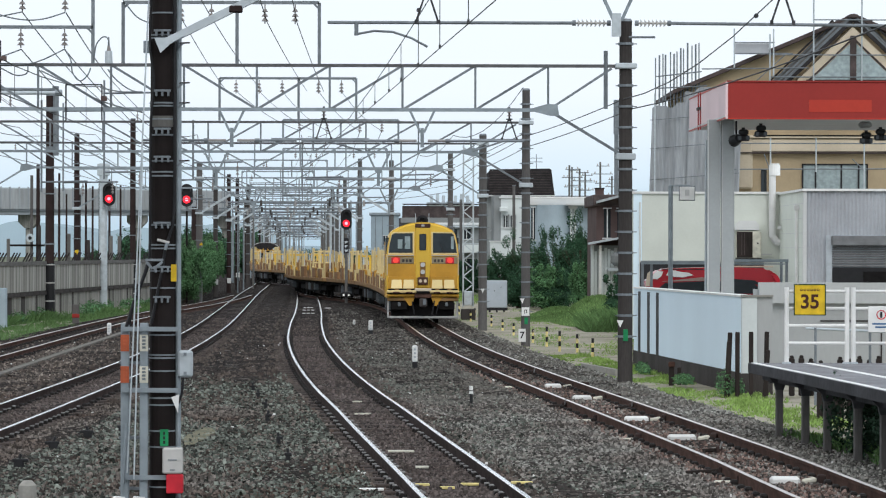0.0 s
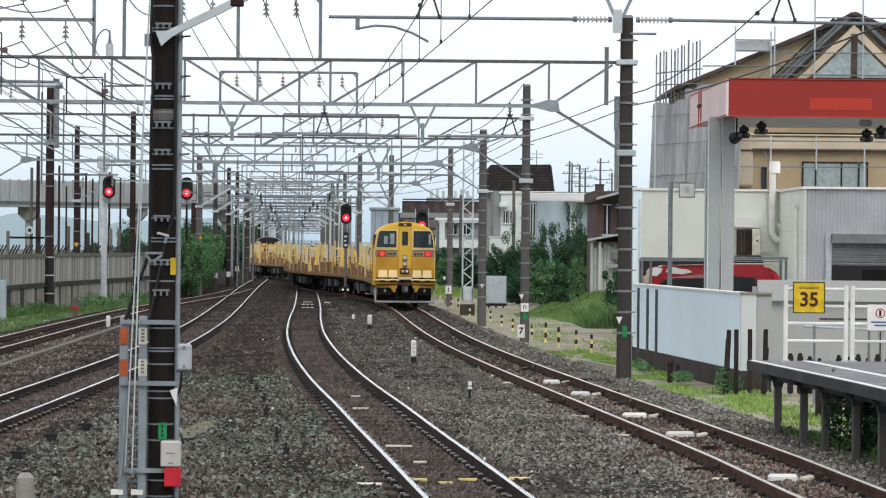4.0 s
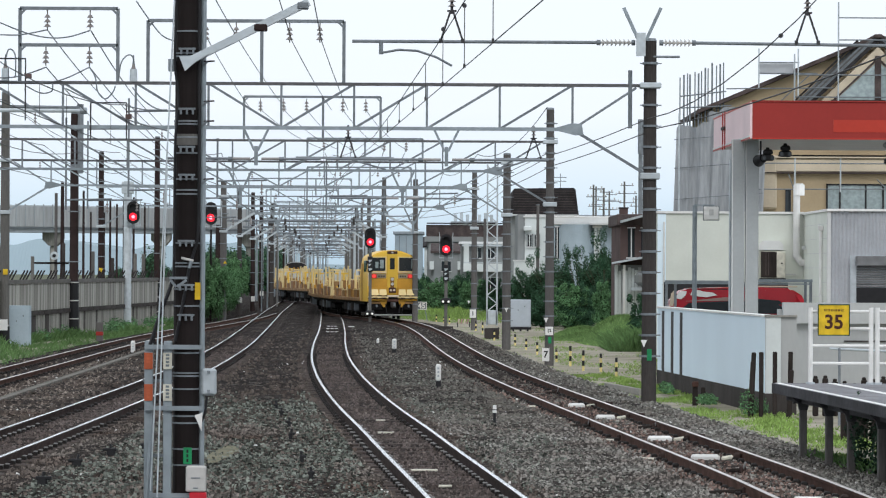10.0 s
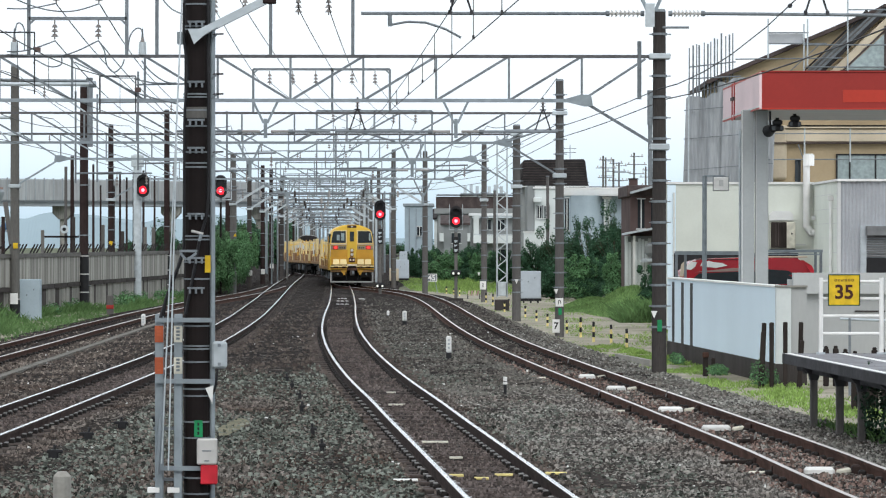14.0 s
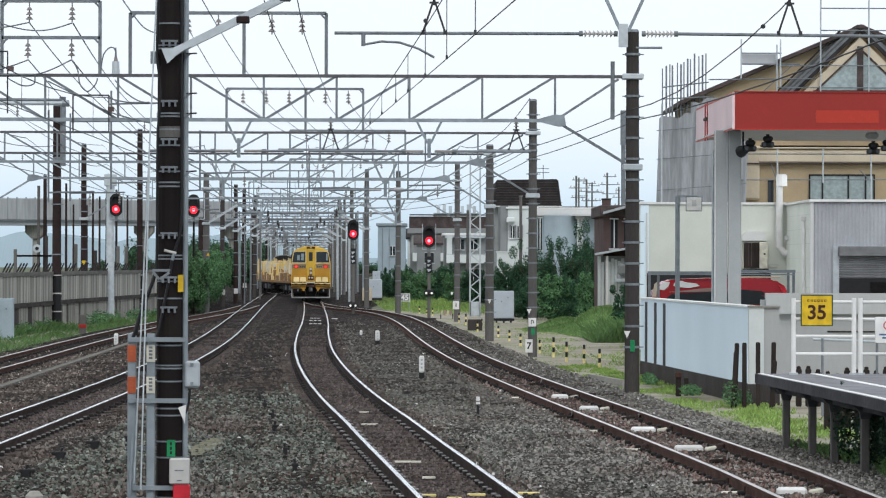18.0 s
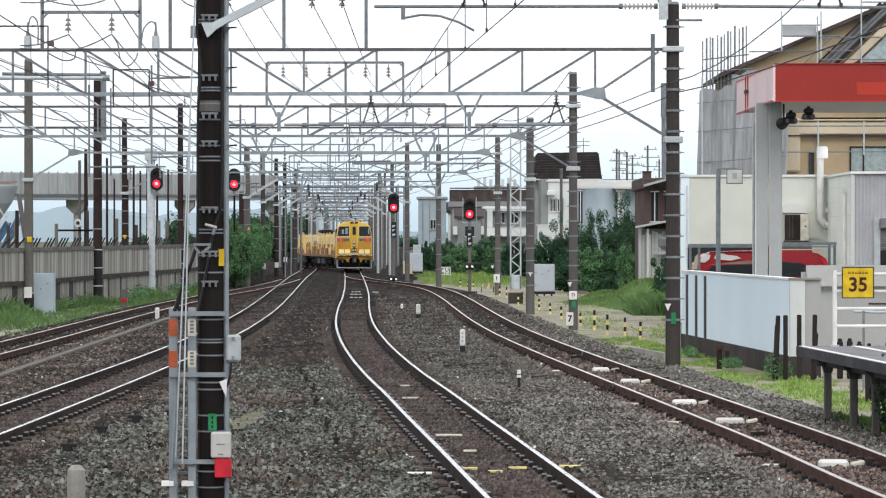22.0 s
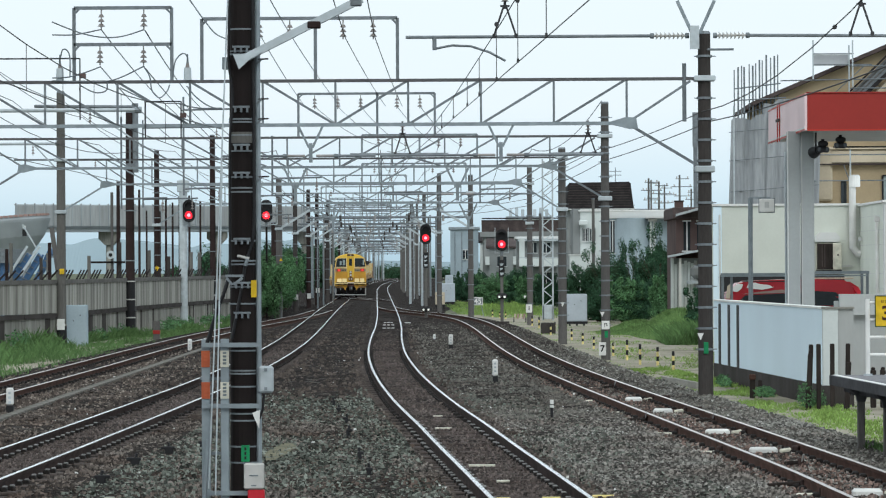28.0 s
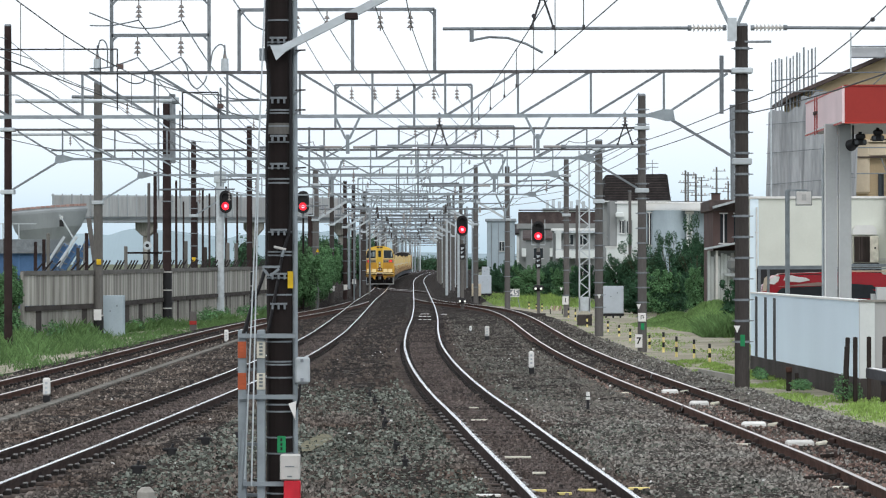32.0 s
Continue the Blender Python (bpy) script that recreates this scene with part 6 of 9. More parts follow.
def drop_post(x, y, z0, z1, arms):
    t = thing("drop_post", "thin steel post and horizontal arms hanging from the beam", "wire support", group="drop posts")
    part("post", rod(nb(), (x, y, z0), (x, y, z1), 0.03, 8), GALVD, t)
    for dx, z in arms:
        part("arm", rod(nb(), (x, y, z), (x + dx, y, z + 0.03), 0.028, 8), GALVD, t)
        part("insulator", insulator(nb(), x + dx * 0.9, y, z, 3, 0.06), PORCD, t)
    return t


for x, y, z0, z1, arms in ((-11.5, 103, 4.6, 7.4, ((1.4, 4.9),)), (-9.6, 103, 5.0, 8.0, ((1.6, 7.6), (1.2, 5.2))), (-6.9, 103, 5.0, 6.8, ((1.5, 5.5),)), (-13.0, 123.5, 5.0, 8.2, ((3.0, 7.9), (2.0, 5.3))),
                           (-9.0, 123.5, 5.0, 6.8, ((1.6, 5.4),)), (-4.3, 123.5, 5.0, 6.8, ((1.5, 5.5),)), (-0.7, 123.5, 5.1, 6.8, ((1.2, 5.6),)), (-11.5, 163, 5.0, 8.0, ((2.5, 7.6), (1.5, 5.3))),
                           (-6.6, 163, 5.0, 6.8, ((1.5, 5.5),)), (-2.9, 163, 5.0, 6.8, ((1.5, 5.4),)), (-10.5, 182, 5.0, 8.0, ((2.5, 7.7), (1.5, 5.3))), (-6.5, 182, 5.0, 6.8, ((-1.5, 5.4),)), (-9.5, 208, 5.0, 7.0, ((1.5, 5.4),)),
                           (-12.2, 243, 5.0, 8.0, ((2.5, 7.7), (1.5, 5.3))), (-11.4, 268, 5, 7, ((1.6, 5.5),))):
    drop_post(x, y, z0, z1, arms)


t = thing("side_arm_post", "grey post with a long horizontal tube", "wire support")
part("post", rod(nb(), (-15.27, 142, 6.8), (-15.27, 142, 9.7), 0.14, 10), GALVD, t)
part("tube", rod(nb(), (-19.5, 142, 9.6), (-15.2, 142, 9.55), 0.07, 8), GALVD, t)
part("clamp", bx(nb(), (-15.4, 142, 7.1), (0.5, 0.4, 0.15)), GALVD, t)
part("clamp", bx(nb(), (-15.4, 142, 8.7), (0.5, 0.4, 0.15)), GALVD, t)

# ---- wires ----
SUPPORTS = [8, 40, 73, 103, 123.5, 163, 182, 208, 243, 288, 332, 378, 432, 495, 570, 665]


def overhead(label, line, zc=5.35, zm=6.35, zig=0.18, far=680, near=8):
    t = thing("overhead_wire", label, "overhead wire", group="overhead wires")
    ys = [y for y in SUPPORTS if near <= y <= far]
    contact, messenger, drops = [], [], []
    for i, (a, b) in enumerate(zip(ys, ys[1:])):
        for k in range(8):
            u = k / 8
            y = a + (b - a) * u
            side = zig * (1 if i % 2 else -1) * (1 - 2 * u)
            x = curve_x(line, a) * (1 - u) + curve_x(line, b) * u + side
            zz = zm - 0.55 * (b - a) / 40 * 4 * u * (1 - u)
            contact.append((x, y, zc)), messenger.append((x, y, zz))
            if k and a < 70:
                drops.append(((x, y, zc), (x, y, zz)))
    wire("contact_wire", contact, 0.009, t)
    wire("messenger_wire", messenger, 0.01, t)
    for p, q in drops:
        part("dropper", rod(nb(), p, q, 0.005, 4), WIRE, t)
    return t


overhead("overhead line above the polished main line track", LEFT)
overhead("overhead line above the middle track", MIDDLE, near=103)
t = thing("overhead_wire", "overhead line sagging towards the platform", "overhead wire", group="overhead wires")
wire("contact_wire", [(1.95, 15.3, 5.35), (0.38, 40, 5.35), (-1.74, 73, 5.34), (-3.4, 103, 5.35)], 0.008, t)
wire("messenger_wire", [(1.95, 15.3, 7.3), (1.0, 30, 6.6), (0.38, 40, 6.25), (-0.12, 47.8, 5.99), (-0.85, 59, 5.66), (-1.42, 68, 5.5), (-2.13, 80, 5.62), (-2.8, 92, 5.9), (-3.4, 103, 6.3)], 0.008, t)
for x, y, z in ((0.53, 37.6, 5.84), (0.24, 42.2, 6.1), (-0.03, 46.3, 6.09), (-0.29, 50.4, 5.92), (-0.5, 53.7, 5.79), (-0.78, 58.1, 5.72), (-1.05, 62.2, 5.61)):
    part("dropper", rod(nb(), (x, y, 5.35), (x, y, z), 0.006, 5), WIRE, t)
    part("dropper_clip", bx(nb(), (x, y, 5.37), (0.03, 0.03, 0.05)), WIRE, t)
overhead("overhead line above the rusty side track", RIGHT, far=190, near=73)
overhead("overhead line above the siding", SIDING, far=190)


def feeder(pts, r=0.014, sag=0.5):
    t = thing("feeder_wire", "dark feeder cable strung from frame to frame", "overhead wire", group="feeder wires")
    out = []
    for a, b in zip(pts, pts[1:]):
        for k in range(10):
            u = k / 10
            out.append(tuple(a[i] * (1 - u) + b[i] * u - (sag * ((b[1] - a[1]) / 40) * 4 * u * (1 - u) if i == 2 else 0) for i in range(3)))
    out.append(pts[-1])
    wire("cable", out, r, t)


for near, mid, end in (((-3.3, 15, 7.14), (-5.11, 73, 7.76), (-5.9, 103, 7.69)), ((-2.62, 15, 7.14), (-4.45, 73, 7.76), (-4.82, 103, 7.69)),
                       ((-1.6, 15, 7.15), (-3.3, 73, 7.74), (-3.45, 103, 7.69)), ((-1.14, 15, 7.15), (-2.66, 73, 7.74), (-2.94, 103, 7.68))):
    feeder([near, mid, end], 0.01, 0.08)
for pts in ([(-8.57, 73, 7.95), (-10.15, 103, 7.78), (-10.41, 123.5, 7.29)],
            [(-7.63, 73, 7.94), (-9.38, 103, 7.99), (-9.48, 123.5, 7.3)],
            [(-8.59, 73, 7.15), (-10.14, 103, 6.87), (-12.51, 163, 6.88)],
            [(-7.66, 73, 7.16), (-9.08, 103, 7.06), (-11.37, 163, 6.88)]):
    feeder(pts, 0.015, 0.1)
for a, b in ((-5.6, -4.4), (-4.9, -3.9), (-4.2, -3.4), (-3.1, -2.2), (-2.4, -1.4)):
    feeder([(a, 103, 7.68), (b, 123.5, 7.22), (b - 1.4, 163, 7.35), (b - 3.0, 190, 7.3), (b - 5.5, 255, 7.4), (b - 8, 330, 7.4)], 0.011, 0.3)
for x, z in ((-16.1, 9.5), (-15.4, 8.9), (-14.8, 7.9)):
    feeder([(x + 3, 40, 10.2), (x, 103, z), (x + 0.2, 123.5, z - 0.6), (x + 0.5, 163, z - 1.1), (x - 0.2, 205, z - 1.2), (x - 2, 255, z - 1.2), (x - 5, 330, z - 1.3)], 0.013)
for x, z, z2, near, sag in ((4.35, 6.1, 6.33, (6.03, 27, 9.1), 0.92), (4.55, 5.9, 6.0, (6.2, 20, 5.72), 0.2)):
    feeder([near, (x, 73, z)], 0.012, sag)
    feeder([(x, 73, z), (3.21, 103, z2), (2.28, 123.5, z2 - 0.15), (1.45, 163, z2 - 0.3), (-1.55, 182, z2 - 0.4), (-5.4, 243, z2 - 0.5)], 0.012, 0.06)
# slack jumper loops at the left frames
for pts in ([(-9.63, 72.9, 8.12), (-9.02, 72.9, 7.88), (-8.53, 72.9, 7.78), (-8.1, 72.9, 7.8), (-7.64, 72.9, 7.94)],
            [(-9.62, 72.9, 7.84), (-9.14, 72.9, 7.84), (-8.56, 72.9, 7.95)],
            [(-8.57, 72.9, 7.15), (-8.89, 72.9, 7.03), (-9.25, 72.9, 6.93), (-9.62, 72.9, 6.91)],
            [(-7.65, 72.9, 7.15), (-8.1, 72.9, 6.93), (-8.46, 72.9, 6.83), (-9.01, 72.9, 6.82), (-9.62, 72.9, 6.85)],
            [(-7.65, 72.9, 7.15), (-7.52, 72.9, 6.93), (-7.47, 72.9, 6.63), (-7.31, 72.9, 6.47), (-7.15, 72.9, 6.6), (-7.09, 72.9, 6.75)],
            [(-6.7, 72.9, 7.33), (-6.75, 72.9, 7.41), (-6.85, 72.9, 7.4), (-6.97, 72.9, 7.24), (-7.02, 72.9, 6.91)],
            [(-6.72, 72.9, 6.72), (-6.52, 72.9, 6.48), (-6.21, 72.9, 6.27), (-5.85, 72.9, 6.21)],
            [(-6.88, 72.9, 6.33), (-6.45, 72.9, 6.24), (-5.97, 72.9, 6.24)],
            [(-9.44, 72.9, 7.35), (-9.4, 72.9, 7.51), (-9.31, 72.9, 7.51), (-9.24, 72.9, 7.35), (-9.24, 72.9, 6.93)],
            [(-9.01, 72.9, 6.74), (-8.7, 72.9, 6.59), (-8.46, 72.9, 6.63), (-8.44, 72.9, 6.81)],
            [(-6.65, 72.9, 8.58), (-6.37, 72.9, 8.18), (-6.1, 72.9, 7.85), (-5.83, 72.9, 7.72)],
            [(-8.16, 72.9, 6.69), (-7.55, 72.9, 6.39), (-6.84, 72.9, 6.03), (-5.96, 72.9, 5.79)]):
    t = thing("jumper_cable", "slack grey jumper cable loop at the insulators", "overhead wire", group="jumper cables")
    wire("cable", rounded(pts), 0.014, t, GALVD)
for x in (-9.47, -6.71):
    t = thing("post_insulator", "grey post insulator standing on the beam", "insulator", group="post insulators")
    part("body", rod(nb(), (x, 73, 6.85), (x, 73, 7.12), 0.085, 12, 0.075), GALVL, t)
    part("neck", rod(nb(), (x, 73, 7.12), (x, 73, 7.22), 0.05, 10, 0.03), PORCD, t)
    part("rod", rod(nb(), (x, 73, 7.2), (x, 73, 7.42), 0.03, 6, 0.012), GALVD, t)


# ---- extra poles along the line ----
def lone_pole(x, y, h, r, m, label, bands=0.5, tip=None):
    t = thing("trackside_pole", label, "pole", group="trackside poles")
    add_post(t, x, y, h, r, m, bands)
    return t


for x, y, h, r, m, b in ((-15.5, 142, 9.3, 0.2, POLER, 2.1), (-14.4, 170, 9.4, 0.16, POLER, 2.6), (-21.4, 190, 7.6, 0.12, POLER, 0), (-13.3, 200, 5.4, 0.22, POLER, 0), (-13.2, 204, 6.2, 0.14, POLEG, 0),
                         (-12.2, 227, 5.4, 0.055, GALV, 0), (-12.7, 244, 5.6, 0.06, GALV, 0), (-13.2, 269, 5.6, 0.07, GALV, 0), (-12.4, 252, 5.4, 0.06, POLEG, 0),
                         (-6.6, 250, 6.5, 0.1, GALVL, 0), (-5.5, 240, 6.0, 0.09, GALVL, 0), (-4.9, 262, 6.6, 0.1, GALV, 0), (3.0, 250, 6.6, 0.12, POLEM, 0), (-7.4, 292, 7.5, 0.12, POLEG, 0)):
    lone_pole(x, y, h, r, m, "dark weathered trackside pole" if m in (POLER, POLEM) else "pale grey trackside pole", b)
for x, y, h in ((-26.6, 250, 8.5), (-26.6, 270, 8.3), (-28.0, 290, 8.3), (-29.3, 310, 9.0), (-24.0, 262, 8.3), (-34.4, 330, 8.3), (-26.5, 300, 8.6), (-34.6, 345, 8.5)):
    lone_pole(x, y, h, 0.1, POLER, "thin dark pole behind the fence", 0)
random.seed(21)
# pale greys here imitate distance haze by colour alone
for i in range(110):
    y = 290 + i * 4
    s = -1 if i % 2 else 1
    x = (curve_x(LEFT, y) - random.uniform(1.7, 3.2)) if s < 0 else (curve_x(MIDDLE, y) + random.uniform(2.2, 4.4))
    lone_pole(x, y, random.uniform(6.0, 8), 0.09, random.choice((POLEG, POLEM, GALVL, GALV)), "distant grey pole with haze in its colour", 0)


# ---- number plates on poles, kilometre markers, cabinets ----
def plate(x, y, z, w, h, m, label, mark=None):
    t = thing("pole_plate", label, "plate", group="pole plates")
    part("plate", bx(nb(), (x, y, z), (w, 0.012, h), bev=0.004), m, t)
    if mark:
        text(t, mark, x, y - 0.01, z, h * 0.7, BLACK)
    return t


plate(4.42, 72.82, 1.03, 0.1, 0.25, GREEN, "small green plate on the dark pole")
plate(3.1, 102.82, 0.28, 0.22, 0.4, PAINTW, "white number plate at the foot of the pole", "7")
plate(3.2, 102.8, 1.0, 0.24, 0.26, PAINTW, "white plate with a curved arrow mark")
t = thing("arrow_mark", "small black curved arrow mark on the plate", "mark")
for dx, dz, w, h in ((-0.03, -0.01, 0.02, 0.1), (0.0, 0.05, 0.08, 0.02), (0.035, 0.02, 0.02, 0.06), (0.035, -0.02, 0.05, 0.02)):
    part("stroke", bx(nb(), (3.2 + dx, 102.79, 1.0 + dz), (w, 0.006, h)), BLACK, t)
plate(3.22, 102.8, 0.72, 0.1, 0.2, GREEN, "green plate under the white plate")
plate(1.4, 162.8, 0.75, 0.3, 0.4, PAINTW, "white number plate on the concrete pole", "1")
plate(-16.0, 123.3, 0.75, 0.28, 0.4, PAINTW, "white plate with a curved arrow on the grey pole")
plate(-4.1, 225.83, 0.88, 0.4, 0.4, PAINTW, "white plate on the far pole")
for x, y, z in ((-12.5, 207.83, 0.93), (-13.05, 242.83, 1.1), (-12.72, 225.83, 0.85)):
    plate(x, y, z, 0.26, 0.34, PAINTW, "small white plate on a dark trackside post")
for x, y, z in ((4.3, 72.8, 1.28), (3.1, 102.8, 1.33), (2.28, 123.3, 1.4), (1.2, 162.8, 1.3)):
    t = thing("triangle_mark", "small white triangle plate on a pole", "plate", group="triangle plates")
    part("plate", prism(nb(), [(x - 0.07, z + 0.07), (x + 0.07, z + 0.07), (x, z - 0.09)], y - 0.01, y, "y"), PAINTW, t)
for x, y, z in ((-15.95, 123.28, 2.68), (-16.48, 162.82, 2.75)):
    plate(x, y, z, 0.17, 0.2, YPLATE, "small yellow plate on a pole")


def marker(x, y, h, w=0.13, foot=0.18, label="white marker post with a black foot"):
    t = thing("marker_post", label, "marker post", group="marker posts")
    part("foot", bx(nb(), (x, y, foot / 2 - 0.05), (w, w * 0.8, foot + 0.1)), BLACK, t)
    part("post", bx(nb(), (x, y, (h + foot) / 2), (w, w * 0.8, h - foot), bev=0.03), PAINTW, t)
    for i in range(3):
        part("painted_mark", bx(nb(), (x, y - w * 0.42, h - 0.1 - i * 0.09), (w * 0.34, 0.004, 0.045)), GALVL, t)


marker(-1.65, 113.6, 0.52, 0.15)
marker(-0.12, 81, 0.58, 0.13)
marker(-9.42, 65, 0.52, 0.14)
marker(-10.35, 113, 0.42, 0.14, 0.02, "small white marker post")
marker(-2.5, 129, 0.22, 0.1, 0.03, "small white marker stub")
t = thing("marker_pin", "black ground pin with a white cap", "marker post")
part("pin", rod(nb(), (0.94, 62, -0.05), (0.94, 62, 0.25), 0.03, 8), BLACK, t)
part("cap", rod(nb(), (0.94, 62, 0.22), (0.94, 62, 0.36), 0.04, 10, 0.034), PAINTW, t)
part("cap_line", rod(nb(), (0.94, 62, 0.27), (0.94, 62, 0.285), 0.042, 10), BLACK, t)
random.seed(4)
for px, y in ((-3.32, 67.6), (-3.06, 64.3), (-2.73, 60.2), (-2.51, 55.8), (-2.04, 49), (-1.75, 45.1), (-4.95, 50.6), (-5.15, 47.7), (-5.16, 43.7), (-4.56, 52.1)):
    t = thing("ground_pin", "black iron pin and block in the ballast", "marker", group="ground pins")
    wide = 0.13 if px < -4.5 else 0.06
    part("block", bx(nb(), (px, y, 0.06), (wide, 0.09, 0.14), bev=0.02), BLACK, t)
    part("cross_bar", bx(nb(), (px + random.uniform(-0.03, 0.03), y - 0.02, 0.12), (wide * 1.6, 0.05, 0.045), bev=0.01), BLACK, t)
    part("pin", rod(nb(), (px, y, 0.1), (px + random.uniform(-0.02, 0.03), y, 0.2), 0.02, 6), BLACK, t)


def cabinet(x, y, z, w, h, d, label, m=None):
    t = thing("equipment_cabinet", label, "cabinet", group="line cabinets")
    b = part("body", bx(nb(), (x, y, z + h / 2), (w, d, h), bev=0.02), m or GBOX, t)
    part("door", bx(nb(), (x, y - d / 2 - 0.008, z + h / 2), (w * 0.92, 0.012, h * 0.94), bev=0.004), m or GBOX, t)
    part("handle", bx(nb(), (x - w * 0.12, y - d / 2 - 0.02, z + h * 0.62), (0.04, 0.02, 0.06)), GALVD, t)
    part("handle", bx(nb(), (x + w * 0.2, y - d / 2 - 0.02, z + h * 0.75), (0.04, 0.02, 0.06)), GALVD, t)
    if z > 0.1:
        for s in (-0.35, 0.0, 0.35):
            part("leg", bx(nb(), (x + s * w, y, z / 2), (0.08, d * 0.8, z)), BLACK, t)
        part("tray", bx(nb(), (x, y, z - 0.06), (w * 1.04, d, 0.12)), BLACK, t)
    return t


cabinet(3.58, 158, 0.2, 0.95, 1.28, 0.5, "blue-grey steel cabinet on black legs")
cabinet(-3.6, 236, 0.3, 0.95, 1.3, 0.5, "blue-grey steel cabinet on short legs")
cabinet(-3.9, 262, 1.2, 0.6, 0.9, 0.4, "pale steel cabinet on a post")
cabinet(-15.5, 124, -0.05, 0.78, 1.5, 0.5, "dull blue-grey steel cabinet among weeds", HOUSEB)
cabinet(-3.9, 221, 0.3, 0.62, 0.8, 0.4, "cream equipment box with dark shelf", TANL)
t = thing("speed_board", "white board with the number 45 on a low stand", "sign")
part("board", bx(nb(), (-1.22, 188, 0.85), (0.56, 0.03, 0.42), bev=0.01), GALVD, t)
text(t, "45", -1.22, 187.97, 0.84, 0.42, PAINTW)
for dx, dz, w, h in ((0, 0.2, 0.58, 0.035), (0, -0.2, 0.58, 0.035), (0.27, 0, 0.035, 0.4), (-0.27, 0, 0.035, 0.4)):
    part("rim", bx(nb(), (-1.22 + dx, 187.975, 0.85 + dz), (w, 0.02, h)), PAINTW, t)
for s in (-0.2, 0.2):
    part("leg", bar(nb(), (-1.22 + s, 188, 0.6), (-1.22 + s * 1.6, 188, 0.0), 0.04), GALV, t)
t = thing("barrier_board", "red and white striped barrier board on the ground", "barrier")
for i in range(4):
    part("stripe", bx(nb(), (0, 0, 0), (0.09, 0.05, 0.26), pose(0.75 + i * 0.15, 170, 0.27, 0, 14, 0)), BRICKR if i % 2 else TANL, t)
for s in (0.7, 1.3):
    part("leg", bx(nb(), (s, 170, 0.1), (0.05, 0.05, 0.25)), BLACK, t)


def stake(x, y, h):
    t = thing("rope_stake", "black and yellow striped stake in the grass", "stake", group="rope stakes")
    for i in range(4):
        part("stripe", rod(nb(), (x, y, h * i / 4), (x, y, h * (i + 1) / 4), 0.036, 8), (YPLATE2, BLACK)[i % 2], t)


YPLATE2 = mat("pale_yellow_stake", (0.85, 0.72, 0.3), 0.6, bump=0)
STAKES = [(3.5, 105, 0.42), (3.76, 100.5, 0.6), (3.95, 95.8, 0.58), (4.4, 94.8, 0.52), (4.64, 91, 0.5), (2.05, 137, 0.45), (2.7, 128, 0.42), (2.95, 121, 0.4), (3.15, 114, 0.42), (1.5, 158, 0.45), (1.75, 152, 0.5), (2.35, 145, 0.4), (0.3, 178, 0.4), (-0.4, 185, 0.4), (0.0, 181, 0.35)]
for s in STAKES:
    stake(*s)
for a, b in zip(STAKES[:4], STAKES[1:5]):
    t = thing("rope", "sagging pale rope between stakes", "rope", group="ropes")
    wire("strand", [(a[0] + (b[0] - a[0]) * u, a[1] + (b[1] - a[1]) * u, 0.4 - 0.8 * u * (1 - u)) for u in (0, 0.25, 0.5, 0.75, 1)], 0.008, t, TANL)

t = thing("fire_marker", "grey post box with a red band beside the siding", "marker")
part("post", bx(nb(), (-13.49, 133, 0.32), (0.26, 0.2, 0.8), bev=0.02), POLEM, t)
part("band", bx(nb(), (-13.49, 132.99, 0.27), (0.28, 0.22, 0.15), bev=0.01), RED, t)

# white blocks between and beside the rails of the side track, painted sleepers on the main line
for y, x, pad, lid in ((41.0, 4.42, -0.71, 0.36), (50.4, 3.9, -0.83, 0.42), (56.0, 3.58, -0.85, 0.4), (64.1, 3.07, -0.83, 0.36), (69.7, 2.74, -0.87, 0.34)):
    t = thing("track_block", "white painted block between the brown rails", "block", group="white track blocks")
    part("block", bx(nb(), (x, y, 0.05), (lid, 0.22, 0.11), bev=0.03), PAINTW, t)
    part("tail", bx(nb(), (0, 0, 0), (0.19, 0.07, 0.07), pose(x + lid / 2 + 0.12, y + 0.05, 0.05, 0, -8, 20), bev=0.02), PLATEW, t)
    part("tail_clamp", bx(nb(), (x + lid / 2 + 0.27, y + 0.06, 0.06), (0.1, 0.14, 0.14), bev=0.02), RUST, t)
    part("outer_pad", bx(nb(), (x + pad, y + 0.15, 0.02), (0.26, 0.12, 0.05), bev=0.015), PLATEW, t)
    part("pad_clamp", bx(nb(), (x + pad + 0.2, y + 0.1, 0.05), (0.12, 0.12, 0.14), bev=0.02), RUST, t)
    part("clamp", bx(nb(), (x + 0.67, y, 0.06), (0.14, 0.14, 0.16)), RUST, t)
    part("outer_pad", bx(nb(), (x + 0.86, y + 0.2, 0.03), (0.15, 0.1, 0.05)), CONC, t)
for y, x, w, turn in ((60.7, 2.42, 0.3, 0), (42.6, 3.56, 0.44, 0), (60.2, 3.6, 0.28, 18), (77.0, 2.46, 0.22, 5), (76.4, 1.55, 0.24, 0), (47.2, 4.05, 0.22, -12)):
    t = thing("track_lever", "dark iron lever lying beside the rusty rail", "lever", group="track levers")
    part("bar", bx(nb(), (0, 0, 0), (w, 0.06, 0.05), pose(x, y, 0.06, 0, -4, turn), bev=0.01), WOOD, t)
    part("joint", bx(nb(), (x + w * 0.55, y - 0.02, 0.07), (0.09, 0.12, 0.12), bev=0.02), RUST, t)
    part("pin", rod(nb(), (x + w * 0.55, y - 0.06, 0.06), (x + w * 0.55 + 0.03, y - 0.1, 0.18), 0.015, 6), SPRING, t)
t = thing("wall_stump", "short dark post with a rust-red cap beside the wall", "post")
part("post", bx(nb(), (5.42, 73, 0.12), (0.11, 0.11, 0.5)), WOOD, t)
part("cap", bx(nb(), (5.42, 72.97, 0.4), (0.14, 0.14, 0.12), bev=0.02), RUSTB, t)
